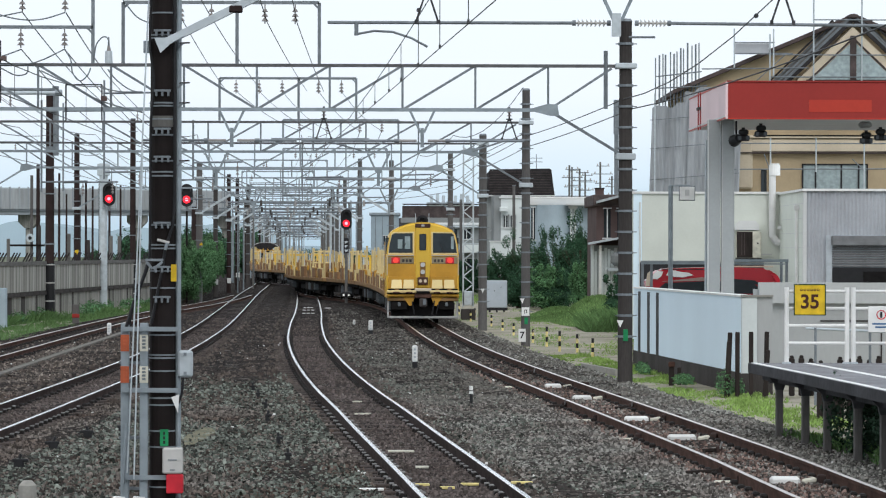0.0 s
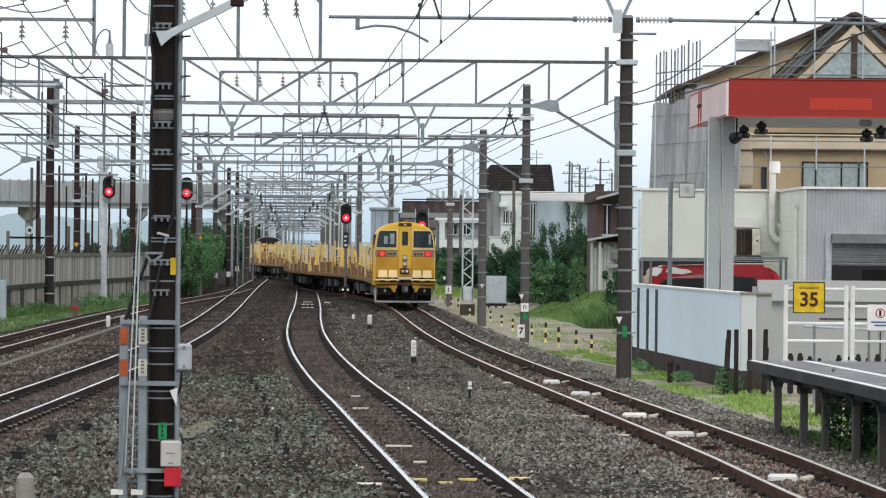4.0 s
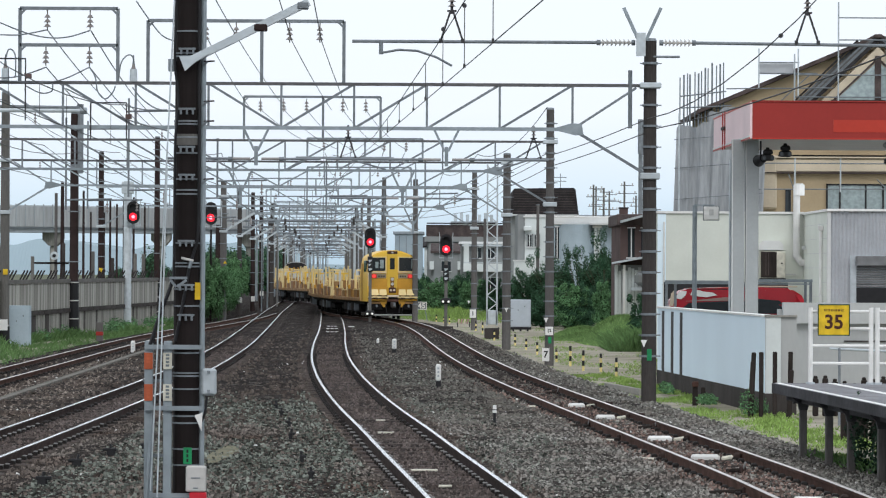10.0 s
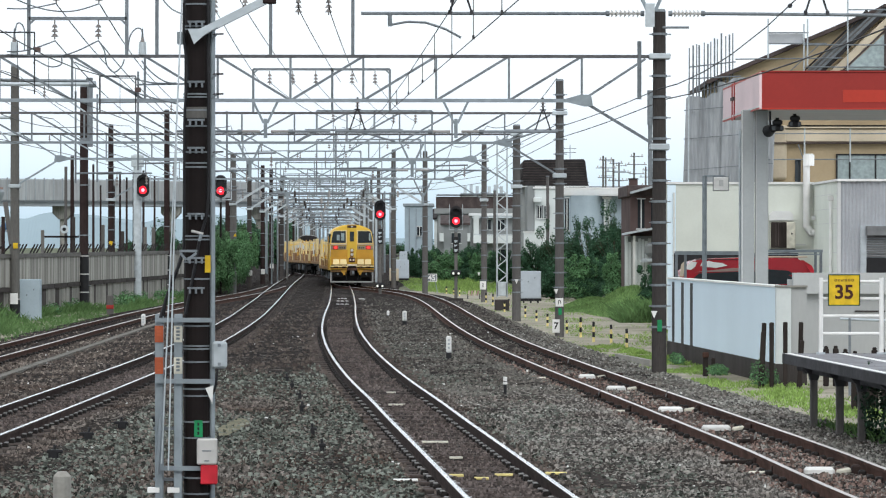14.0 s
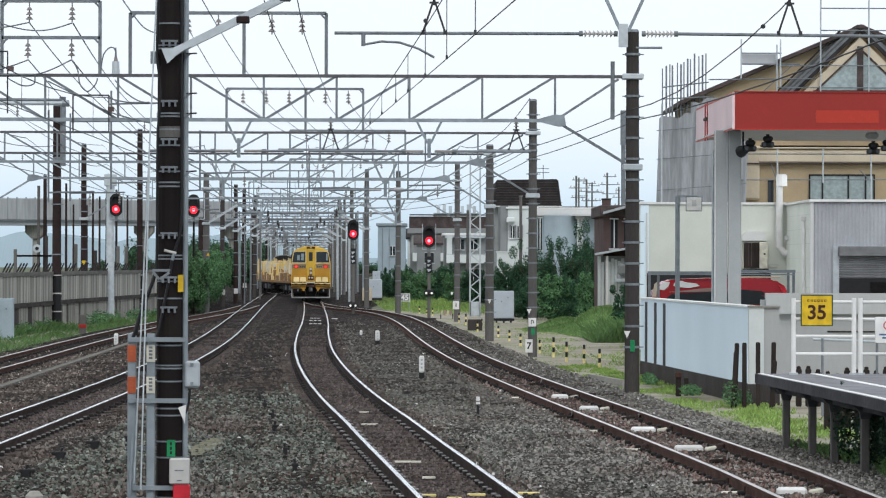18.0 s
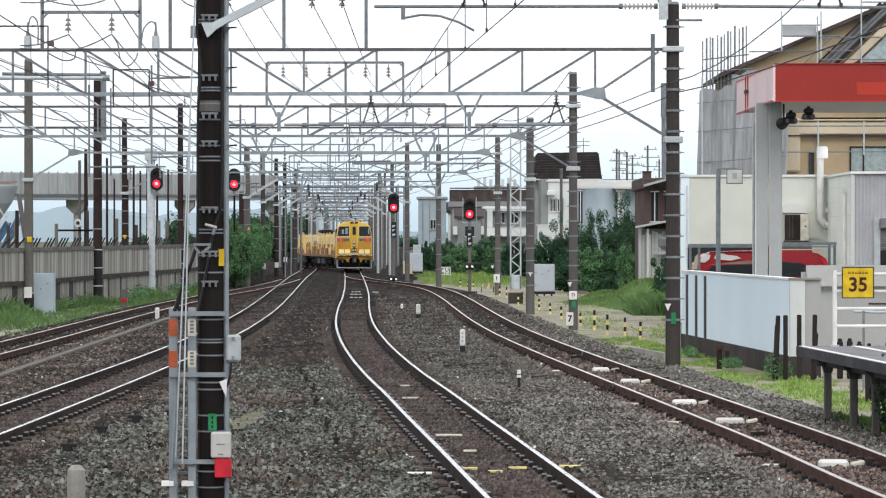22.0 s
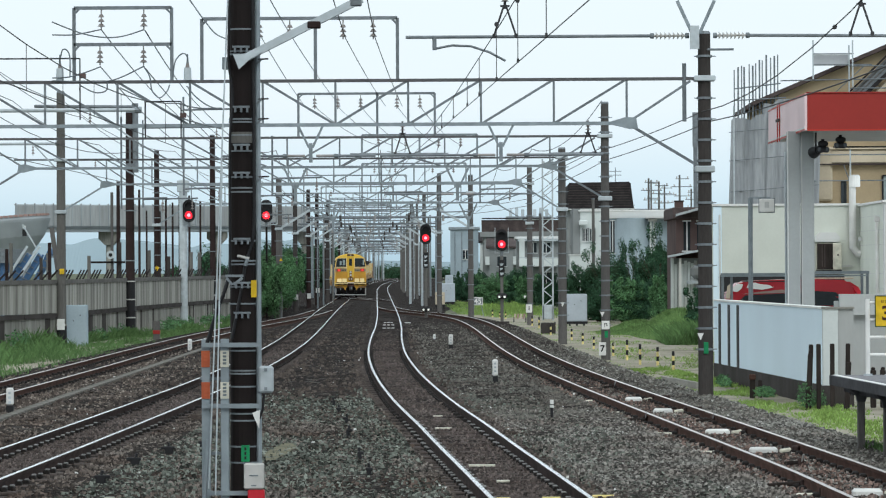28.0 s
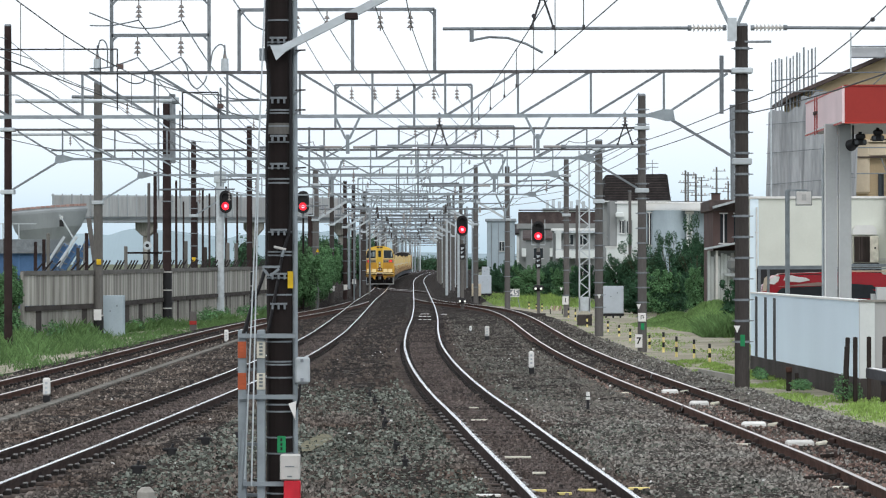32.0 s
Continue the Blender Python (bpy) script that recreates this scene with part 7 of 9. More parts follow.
for y, x0, x1, m in ((40.4, -0.45, -0.22, YPLATE2), (39.9, -0.14, 0.04, YPLATE2), (40.5, 0.15, 0.38, YPLATE2), (40.8, 0.78, 1.05, YPLATE2), (39.6, -1.11, -0.81, PAINTW), (43.7, -0.17, 0.01, PLATEW), (47.15, -0.32, 0.07, PLATEW), (58, -0.23, 0.06, PLATEW), (62.7, -0.01, 0.17, PLATEW),
                     (160, -0.3, 0.3, PAINTW), (167, -0.25, 0.25, PAINTW), (152, -0.3, 0.3, PAINTW), (166, 0.8, 1.1, PAINTW)):
    t = thing("painted_sleeper_mark", "painted mark across a sleeper", "paint mark", group="painted marks")
    n = 3 if x1 - x0 > 0.4 else 1
    c = curve_x(MIDDLE, y)
    for i in range(n):
        w = (x1 - x0) / n
        part("paint", bx(nb(), (c + x0 + w * (i + 0.5), y, 0.04), (w * (0.72 if n > 1 else 0.96), 0.16 if y > 100 else 0.1, 0.03), bev=0.006), m, t)
TROUGH = mat("weathered_trough_concrete", (0.19, 0.18, 0.16), 0.95, 0, 0.25, 2.5, 0.3)
# concrete cable trough along the siding
t = thing("cable_trough", "pale concrete cable trough lids beside the siding", "trough", kind="structure")
lid = mesh_of("lid", bx(nb(), (0, 0, 0), (0.2, 0.97, 0.1), bev=0.01), TROUGH)
for i in range(70):
    y = 50 + i * 1.0
    x = -9.15 - 0.9 * min(max((y - 60) / 55, 0), 1)
    o = part("lid", lid, TROUGH, t)
    o.matrix_local = pose(x, y, 0.03, 0, 0, 1)


# ---- concrete fence on the left ----
def fence():
    t = thing("wall_fence", "stained precast concrete panel fence with dark posts and spikes", "fence", kind="structure")
    pts = [(-17.7, 116.5), (-16.2, 123.5), (-15.6, 145), (-14.4, 169), (-13.7, 190)]
    plank = {}
    random.seed(8)
    for a, b in zip(pts, pts[1:]):
        a, b = Vector((*a, 0)), Vector((*b, 0))
        d = (b - a).normalized()
        rz = math.degrees(math.atan2(d.y, d.x))
        n = max(1, round((b - a).length / 3.4))
        L = (b - a).length / n
        pm = mesh_of("post", bx(nb(), (0, 0.02, 1.1), (0.16, 0.12, 2.5), bev=0.01), FENCEC)
        big = [mesh_of("panel", bx(nb(), (0.08 + (L - 0.16) * (k + 0.5) / 5, 0.004 * (k % 2), 1.72), ((L - 0.16) / 5 - 0.012, 0.07, 1.12), bev=0.012), FENCEU) for k in range(5)]
        low = [mesh_of("board", bx(nb(), (0.08 + (L - 0.16) * (k + 0.5) / 6, 0.02, 0.5), ((L - 0.16) / 6 - 0.02, 0.07, 1.02), bev=0.008), FENCEC) for k in range(6)]
        rib = mesh_of("rib", bx(nb(), (L / 2, -0.05, 1.07), (L - 0.1, 0.07, 0.17)), POLE)
        cap = mesh_of("cap", bx(nb(), (L / 2, 0, 2.3), (L, 0.16, 0.16)), POLEG)
        sp = mesh_of("spike", bar(nb(), (0, 0, 2.3), (0.8, -0.1, 2.72), 0.045), POLEB)
        for i in range(n):
            m = pose(*(a + d * L * i), 0, 0, rz)
            for nm, me, mt in (("post", pm, FENCEC), ("rib", rib, POLE), ("cap", cap, POLEM)):
                part(nm, me, mt, t).matrix_local = m
            for me in big:
                part("panel", me, FENCEU, t).matrix_local = m
            for me in low:
                o = part("board", me, FENCEC, t)
                o.matrix_local = m
                o.material_slots[0].link = "OBJECT"
                o.material_slots[0].material = random.choice((FENCEC, FENCEC, CONC, POLE))
            for k in range(3):
                part("spike", sp, POLEB, t).matrix_local = m @ Matrix.Translation((L * (0.3 + k * 0.22), 0, 0))
    g = thing("fence_gate_posts", "rusty gate posts with dark rails at the fence end", "gate")
    for i in range(9):
        part("board", bx(nb(), (-17.95 - i * 0.42, 115.9 - i * 0.1, 1.05), (0.36, 0.05, 2.1)), (ROOFB, POLE, FENCEC)[i % 3], g)
    for x in (-18.6, -18.2, -17.85):
        part("post", bx(nb(), (x, 115.8, 1.1), (0.12, 0.12, 2.4)), ROOFB, g)
    for z in (0.6, 1.9):
        part("rail", bx(nb(), (-18.2, 115.75, z), (1.0, 0.06, 0.08)), ROOFB, g)


fence()
random.seed(12)
for i in range(15):
    x, y = -27 + i * 0.85 + random.uniform(-0.3, 0.3), 165 + random.uniform(-3, 12)
    t = thing("old_post", "dark old post standing behind the fence", "post", group="old posts")
    part("post", bx(nb(), (x, y, 1.7), (0.16, 0.16, random.uniform(3.2, 4.8)), bev=0.02), random.choice((POLE, POLEG, POLER)), t)
t = thing("warning_board", "small red and grey board on a post by the fence", "sign")
part("post", rod(nb(), (-16.0, 157.5, 0), (-16.0, 157.5, 1.0), 0.04, 8), GALVD, t)
part("board", bx(nb(), (-16.0, 157.4, 0.75), (0.4, 0.04, 0.2)), REDP, t)
part("board", bx(nb(), (-16.0, 157.4, 1.0), (0.4, 0.04, 0.26)), GALVD, t)


# ---- elevated road, hills, blue stair far left ----
def overpass():
    t = thing("overpass", "pale streaked concrete elevated road with noise barrier panels", "bridge")
    n = 34
    def at(w):
        return (-60.2 + 34 * w, 420 + 45 * w, 8.0 + 0.35 * w)
    for k in range(n):
        a, b = at(k / n), at((k + 1) / n)
        c = [(a[i] + b[i]) / 2 for i in range(3)]
        L = math.dist(a, b)
        rz = math.degrees(math.atan2(b[1] - a[1], b[0] - a[0]))
        part("deck_span", bx(nb(), (0, 4.0, -0.35), (L, 8.0, 0.7), pose(*c, 0, 0, rz)), OVERP, t)
        part("barrier", bx(nb(), (0, -0.1, 1.3), (L * 0.985, 0.16, 2.62), pose(*c, 0, 0, rz), bev=0.02), OVERS, t)
        part("barrier_post", bx(nb(), (-L / 2, -0.2, 1.45), (0.12, 0.14, 2.8), pose(*c, 0, 0, rz)), OVERP, t)
    part("barrier_cap", bar(nb(), (*at(0)[:2], at(0)[2] + 2.66), (*at(1)[:2], at(1)[2] + 2.66), 0.16), GALVL, t)
    part("edge_pipe", bar(nb(), (at(0)[0], at(0)[1] - 0.25, at(0)[2] - 0.2), (at(1)[0], at(1)[1] - 0.25, at(1)[2] - 0.2), 0.12), GALVD, t)
    for u in (0.292, 0.66, 0.98):
        x, y, z = at(u)
        part("pier_cap", prism(nb(), [(x - 1.3, z - 0.7), (x + 1.3, z - 0.7), (x + 1.3, z - 1.5), (x + 0.5, z - 2.4), (x - 0.5, z - 2.4), (x - 1.3, z - 1.6)], y + 2.0, y + 4.4, "y"), FENCEC, t)
        part("pier", bx(nb(), (x, y + 3.2, z / 2 - 1.3), (0.8, 1.4, z - 2.2), bev=0.1), FENCEC, t)
    return t


OVERP = mat("pale_weathered_concrete", (0.36, 0.39, 0.41), 0.9, 0, 0.1, 0.3, 0.1)
OVERS = mat("streaked_barrier_concrete", (0.4, 0.42, 0.43), 0.9, 0, 0.15, 1.6, 0.1, 20, col2=(0.3, 0.305, 0.305), stretch=(1, 1, 0.12))
overpass()
t = thing("ramp_bowl", "pale curved concrete ramp wall with a brick-red rim", "ramp")
rings, nseg = [(4.3, 9.05), (4.75, 8.5), (4.7, 8.2), (4.0, 6.4), (2.6, 4.4), (1.9, 0.0)], 48
vs = [(-58.9 + r * 1.0 * math.cos(k * math.tau / nseg), 408 + r * math.sin(k * math.tau / nseg), z + 0.35 * math.cos(k * math.tau / nseg)) for r, z in rings for k in range(nseg)]
fs = [(j * nseg + k, j * nseg + (k + 1) % nseg, (j + 1) * nseg + (k + 1) % nseg, (j + 1) * nseg + k) for j in range(len(rings) - 1) for k in range(nseg)]
raw("wall", vs, fs + [tuple(range(nseg))[::-1]], OVERP, t)
for k in range(26, 48):
    a0 = k * math.tau / nseg
    part("rim_block", bx(nb(), (0, 0, 0), (0.5, 0.12, 0.26), pose(-58.9 + 4.62 * math.cos(a0), 408 + 4.62 * math.sin(a0), 8.92 + 0.35 * math.cos(a0), 0, 0, math.degrees(a0) + 90)), BRICKR, t)
t = thing("flood_lamp", "small lamp on the ramp wall", "lamp")
part("head", bx(nb(), (-56.6, 402.9, 7.7), (0.36, 0.3, 0.3)), SOFFIT, t)
part("stem", bx(nb(), (-56.6, 403.1, 7.0), (0.5, 0.2, 0.8)), BLACK, t)
# blue slide-like stair flights, warehouse and a pale girder behind the fence
t = thing("blue_stair", "blue sheeted outside stair flights with pale side rails", "stairs")
for i in range(3):
    x0 = -25.75 + i * 0.62
    part("flight_panel", prism(nb(), [(x0, 2.1), (x0 + 0.34, 2.1), (x0 + 1.12, 3.35 + 0.3 * (i == 2)), (x0 + 0.9, 3.6 + 0.3 * (i == 2))], 177.8 - 0.2 * i, 178.3 - 0.2 * i, "y"), BLUE, t)
    for k in range(5):
        u = k / 4
        part("step_edge", bar(nb(), (x0 + 0.02 + 0.85 * u, 177.74 - 0.2 * i, 2.3 + 1.22 * u), (x0 + 0.34 + 0.78 * u, 177.74 - 0.2 * i, 2.2 + 1.15 * u), 0.05), GALVD, t)
for x0, x1 in ((-25.75, -24.75), (-25.15, -24.1)):
    part("side_rail", bar(nb(), (x0, 177.3, 2.4), (x1, 177.3, 3.95), 0.13), GALVL, t)
    part("stringer", bar(nb(), (x0 + 0.3, 177.3, 2.0), (x1 + 0.2, 177.3, 3.5), 0.1), BLUE, t)
part("stay", bar(nb(), (-24.3, 177.3, 3.9), (-25.0, 177.3, 5.1), 0.07), GALVL, t)
for x in (-25.6, -24.9, -24.2):
    part("leg", bx(nb(), (x, 177.9, 1.2), (0.12, 0.12, 2.5)), GALVD, t)
t = thing("blue_warehouse", "low blue warehouse with a grey roof and roof railing", "building")
part("wall", bx(nb(), (-32.5, 196, 1.4), (8.6, 8, 3.4)), BLUE, t)
part("roof", bx(nb(), (-32.5, 196, 3.5), (9.0, 8.6, 0.8)), GALVD, t)
for i in range(11):
    part("wall_rib", bx(nb(), (-36.4 + i * 0.78, 191.95, 1.4), (0.09, 0.1, 3.3)), BLUE, t)
for i in range(9):
    part("rail_post", bx(nb(), (-36.6 + i * 0.9, 192, 4.3), (0.06, 0.06, 1.0)), GALVL, t)
part("rail", bx(nb(), (-32.6, 192, 4.78), (8.4, 0.05, 0.05)), GALVL, t)
t = thing("crane_arm", "grey steel box girder leaning beside the stair", "girder")
part("girder", bar(nb(), (-22.6, 176, -0.1), (-23.3, 176, 4.9), 0.22), POLEM, t)
t = thing("horn_loudspeaker", "pale horn loudspeaker on a dark frame post", "loudspeaker")
part("post", rod(nb(), (-19.5, 170.3, 0), (-19.5, 170.3, 6.6), 0.075, 8), POLEM, t)
part("bell", rod(nb(), (-19.5, 169.6, 3.45), (-19.5, 170.0, 3.45), 0.21, 18, 0.1), GALVL, t)
part("throat", rod(nb(), (-19.5, 169.55, 3.45), (-19.5, 169.7, 3.45), 0.09, 12), BLACK, t)
part("driver", rod(nb(), (-19.5, 170.0, 3.45), (-19.5, 170.25, 3.45), 0.13, 10), GALVD, t)
part("frame_beam", bx(nb(), (-19.78, 170.2, 3.08), (1.9, 0.1, 0.1)), POLEB, t)


def ridge(x0, x1, y, zs, name, label, m, seed, rise=0.0):
    random.seed(seed)
    vs, fs = [], []
    n = 240
    for i in range(n + 1):
        u = i / n
        x = x0 + (x1 - x0) * u
        z = zs * (0.55 + 0.45 * noise.noise((u * 5, seed, 0)) + 0.15 * noise.noise((u * 23, seed, 3)) + rise * math.exp(-((u - 0.68) / 0.08) ** 2))
        vs += [(x, y, -2), (x, y + 20, max(z, 0.5)), (x, y + 200, max(z, 0.5))]
    for i in range(n):
        for k in range(2):
            a = i * 3 + k
            fs.append((a, a + 3, a + 4, a + 1))
    tagged(raw(name, vs, fs, m), label, "hill", kind="structure")


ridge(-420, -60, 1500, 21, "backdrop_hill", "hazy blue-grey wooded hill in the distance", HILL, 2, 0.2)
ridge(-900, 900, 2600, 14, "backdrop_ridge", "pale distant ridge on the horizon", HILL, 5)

b = nb()
random.seed(17)
vs = [b.verts.new((-3.31 + (0.17 + random.uniform(-0.03, 0.03)) * math.cos(a), 51 + (2.3 + random.uniform(-0.4, 0.4)) * math.sin(a), 0.052)) for a in [i * math.tau / 22 for i in range(22)]]
b.faces.new(vs)
tagged(part("sand_patch", b, SANDY), "worn sandy patch in the ballast behind the pole", "sand patch", kind="structure")
t = thing("white_slab", "white painted concrete slab lying in the ballast", "slab")
part("slab", bx(nb(), (-4.325, 34.5, 0.05), (0.41, 0.3, 0.16), bev=0.015), PAINTW, t)
t = thing("kerb_stone", "pale concrete kerb lying along the gravel edge", "kerb")
for i in range(4):
    a, b = (4.0 + 0.15 * i, 83 - 1.12 * i, 0.02), (4.0 + 0.15 * (i + 0.95), 83 - 1.12 * (i + 0.95), 0.02)
    part("block", bar(nb(), a, b, 0.12, 0.14), CONC, t)


# black protective sleeves on the feet of the poles along the fence
for x, y, z1, r in ((-15.5, 142, 2.3, 0.215), (-14.4, 170, 2.2, 0.19), (-16.0, 123.5, 0.75, 0.195)):
    t = thing("pole_sleeve", "black sleeve with pale straps round the pole foot", "pole sleeve", group="pole sleeves")
    part("sleeve", rod(nb(), (x, y, -0.05), (x, y, z1), r, 16, r * 0.98), BLACK, t)
    for k in range(3 if z1 > 1 else 1):
        part("strap", rod(nb(), (x, y, z1 * (0.97 - 0.33 * k) - 0.025), (x, y, z1 * (0.97 - 0.33 * k) + 0.025), r * 1.04, 16), PORC, t)


# ---- houses on the right ----
def house(name, label, x0, x1, y, depth, h, wall, roof, rz, over=0.4, kind="gable", wins=(), extra=None):
    t = thing(name, label, "house", group="trackside houses")
    xc = (x0 + x1) / 2
    part("wall", bx(nb(), (xc, y + depth / 2, h / 2), (x1 - x0, depth, h)), wall, t)
    if kind == "gable":
        part("roof", prism(nb(), [(y - over, h - 0.05), (y + depth / 2, h + rz), (y + depth + over, h - 0.05), (y + depth + over, h + 0.12), (y + depth / 2, h + rz + 0.16), (y - over, h + 0.12)], x0 - over, x1 + over, "x"), roof, t)
        part("gable_fill", prism(nb(), [(y, h), (y + depth / 2, h + rz - 0.05), (y + depth, h)], x0 + 0.01, x1 - 0.01, "x"), wall, t)
    elif kind == "hip":
        b = nb()
        o = over
        lo = [b.verts.new(p) for p in ((x0 - o, y - o, h), (x1 + o, y - o, h), (x1 + o, y + depth + o, h), (x0 - o, y + depth + o, h))]
        k = (x1 - x0) * 0.12
        hi = [b.verts.new(p) for p in ((x0 + k, y + depth * 0.4, h + rz), (x1 - k, y + depth * 0.4, h + rz), (x1 - k, y + depth * 0.6, h + rz), (x0 + k, y + depth * 0.6, h + rz))]
        for i in range(4):
            b.faces.new((lo[i], lo[(i + 1) % 4], hi[(i + 1) % 4], hi[i]))
        b.faces.new(hi), b.faces.new(lo[::-1])
        part("roof", b, roof, t)
    else:
        part("roof", bx(nb(), (xc, y + depth / 2, h + rz / 2), (x1 - x0 + 2 * over, depth + 2 * over, rz), bev=0.03), roof, t)
    for wx, wz, ww, wh in wins:
        w = part("window", bx(nb(), (wx, y - 0.02, wz), (ww, 0.05, wh)), GLASS, t)
        part("window_frame", bx(nb(), (wx, y - 0.05, wz), (0.05, 0.04, wh)), SOFFIT, w)
        part("window_sill", bx(nb(), (wx, y - 0.08, wz - wh / 2 - 0.04), (ww + 0.15, 0.15, 0.06)), SOFFIT, w)
        part("window_frame", bx(nb(), (wx, y - 0.05, wz + wh / 2), (ww + 0.08, 0.05, 0.05)), SOFFIT, w)
    return t


h = house("dark_roofed_house", "grey house with a tall dark mansard roof", 4.35, 8.2, 218, 8, 6.4, HOUSEG, ROOFD, 0.05, 0.2, "flat", [(4.75, 5.0, 0.25, 1.6)])
part("mansard_roof", prism(nb(), [(4.2, 6.42), (8.65, 6.42), (8.6, 6.62), (8.42, 8.05), (8.3, 8.16), (4.5, 8.1), (4.42, 8.0)], 217.5, 226.4, "y"), ROOFD, h, "dark brown tiled mansard roof")
for k in range(9):
    part("tile_course", bx(nb(), (6.42, 217.48, 6.62 + 0.165 * k), (4.05 - 0.02 * k, 0.05, 0.03)), ROOFB, h)
part("eave_board", bx(nb(), (6.4, 217.4, 6.4), (4.5, 0.3, 0.07)), SOFFIT, h)
h = house("white_house", "white two storey house with grey shutters and pale eaves", 4.82, 6.6, 203, 7, 6.0, HOUSEW, SOFFIT, 0.12, 0.1, "flat", [(5.12, 4.64, 0.22, 0.72), (5.52, 4.64, 0.2, 0.72), (5.15, 2.2, 0.5, 0.9)])
for x in (4.98, 5.3, 5.7):
    part("shutter", bx(nb(), (x, 202.92, 4.64), (0.09, 0.08, 0.8)), HOUSEG, h)
part("bay", bx(nb(), (5.0, 202.6, 5.35), (0.5, 0.7, 0.3), bev=0.05), HOUSEW, h)
part("annex", bx(nb(), (4.85, 201.9, 1.7), (1.35, 2.0, 3.4)), HOUSEW, h)
part("annex_coping", bx(nb(), (4.85, 201.9, 3.43), (1.45, 2.1, 0.07)), SOFFIT, h)
part("flank", bx(nb(), (4.62, 206.5, 3.1), (0.44, 7, 6.2)), HOUSEG, h)
h = house("blue_grey_house", "blue-grey house with rounded wall and white pilasters", 6.15, 9.7, 189, 7, 5.4, HOUSEB, SOFFIT, 0.42, 0.12, "flat", [(6.3, 4.4, 0.22, 1.8)])
part("curved_wall", prism(nb(), [(6.5 + 1.8 * i / 12, 188.95 - 0.75 * math.sin(math.pi * i / 12)) for i in range(13)], 0.2, 5.42, "z"), HOUSEB, h)
for x in (8.42, 8.6, 9.55):
    part("pilaster", bx(nb(), (x, 188.7, 2.6), (0.13, 0.3, 5.3), bev=0.02), HOUSEW, h)
part("capital", bx(nb(), (8.5, 188.6, 5.3), (0.5, 0.5, 0.14), bev=0.03), SOFFIT, h)
part("eave_slab", bx(nb(), (8.9, 188.4, 5.44), (1.6, 1.1, 0.09)), SOFFIT, h)
part("gutter", bx(nb(), (7.9, 188.3, 5.82), (3.7, 0.2, 0.08), bev=0.02), PAINTW, h)
h = house("brown_house", "dark brown timber house over a weathered board lower storey", 7.8, 11.5, 150, 8, 4.85, HOUSEBR, ROOFB, 0.5, 0.15, "flat", [(8.28, 4.1, 0.3, 1.3), (8.9, 4.1, 0.35, 1.3)])
part("eave", prism(nb(), [(7.78, 4.95), (9.4, 5.4), (9.4, 5.5), (7.78, 5.06)], 148.9, 150.4, "y"), GALVL, h)
part("chimney", bx(nb(), (7.98, 150.9, 5.2), (0.36, 0.7, 0.85)), HOUSEBR, h)
part("chimney_cap", bx(nb(), (7.98, 150.9, 5.64), (0.42, 0.76, 0.05)), ROOFD, h)
part("porch_roof", prism(nb(), [(7.42, 3.14), (9.6, 3.54), (9.6, 3.62), (7.42, 3.22)], 148.1, 150, "y"), GALVL, h)
part("lower_wall", bx(nb(), (9.45, 149.5, 1.55), (3.84, 0.9, 3.1)), HOUSEG, h)
random.seed(23)
for i in range(13):
    part("board", bx(nb(), (7.58 + i * 0.145, 148.98, random.uniform(1.4, 1.6)), (0.125, 0.06, random.uniform(2.8, 3.05))), random.choice((HOUSEW, GREYWALL, FENCEU, HOUSEW)), h)
part("post", bx(nb(), (7.9, 148.5, 1.5), (0.1, 0.1, 3.2)), PAINTW, h)
part("awning", bx(nb(), (8.7, 148.4, 2.05), (1.0, 0.8, 0.14)), GALVL, h)
part("awning_cloth", bx(nb(), (8.75, 148.3, 2.5), (0.8, 0.5, 0.6), bev=0.15), HOUSEG, h)
part("door", bx(nb(), (8.9, 148.95, 1.0), (0.5, 0.05, 1.7)), BLACK, h)
h = house("far_brown_roof_building", "long building with a brown roof and grey concrete balcony walls", -1.65, 6.3, 330, 10, 5.9, HOUSEG, ROOFB, 1.35, 0.1, "flat", [(0.2, 4.5, 1.0, 0.9), (2.4, 4.4, 1.0, 0.9), (4.2, 4.4, 1.2, 0.9), (0.2, 2.6, 1.0, 0.8)])
part("fascia", bx(nb(), (2.3, 329.3, 5.85), (8.4, 1.2, 0.5)), HOUSEG, h)
part("balcony", bx(nb(), (2.4, 329.2, 3.3), (7.6, 1.2, 0.8)), HOUSEW, h)
part("parapet_rail", bx(nb(), (2.3, 329.6, 7.4), (8.0, 0.1, 0.12)), ROOFD, h)
for i in range(6):
    part("column", bx(nb(), (-1.4 + i * 1.5, 329.1, 4.6), (0.2, 0.2, 2.6)), HOUSEG, h)
h = house("far_block", "pale blue-grey block with few windows", -4.3, -1.9, 296, 8, 5.95, HOUSEB, GALV, 0.25, 0.15, "flat", [(-3.0, 3.8, 0.4, 0.8)])
for x in (-3.9, -3.3, -2.5):
    part("wall_seam", bx(nb(), (x, 295.97, 3.4), (0.05, 0.04, 4.8)), GALVD, h)
house("far_white_block", "white block behind the line with dark openings", -2.0, 0.6, 345, 8, 5.2, HOUSEW, ROOFD, 0.9, 0.3, "gable", [(-1.0, 3.6, 0.8, 0.9)])
h = house("balcony_building", "grey concrete building with long white balconies and dark openings", 1.3, 4.5, 262, 8, 4.85, HOUSEG, SOFFIT, 0.2, 0.15, "flat", [(2.6, 4.2, 0.5, 0.8), (3.6, 4.2, 0.6, 0.8), (2.0, 1.6, 0.9, 1.4), (3.6, 1.5, 1.2, 1.6)])
part("balcony", bx(nb(), (3.0, 261.2, 3.05), (3.0, 1.3, 0.62)), HOUSEW, h)
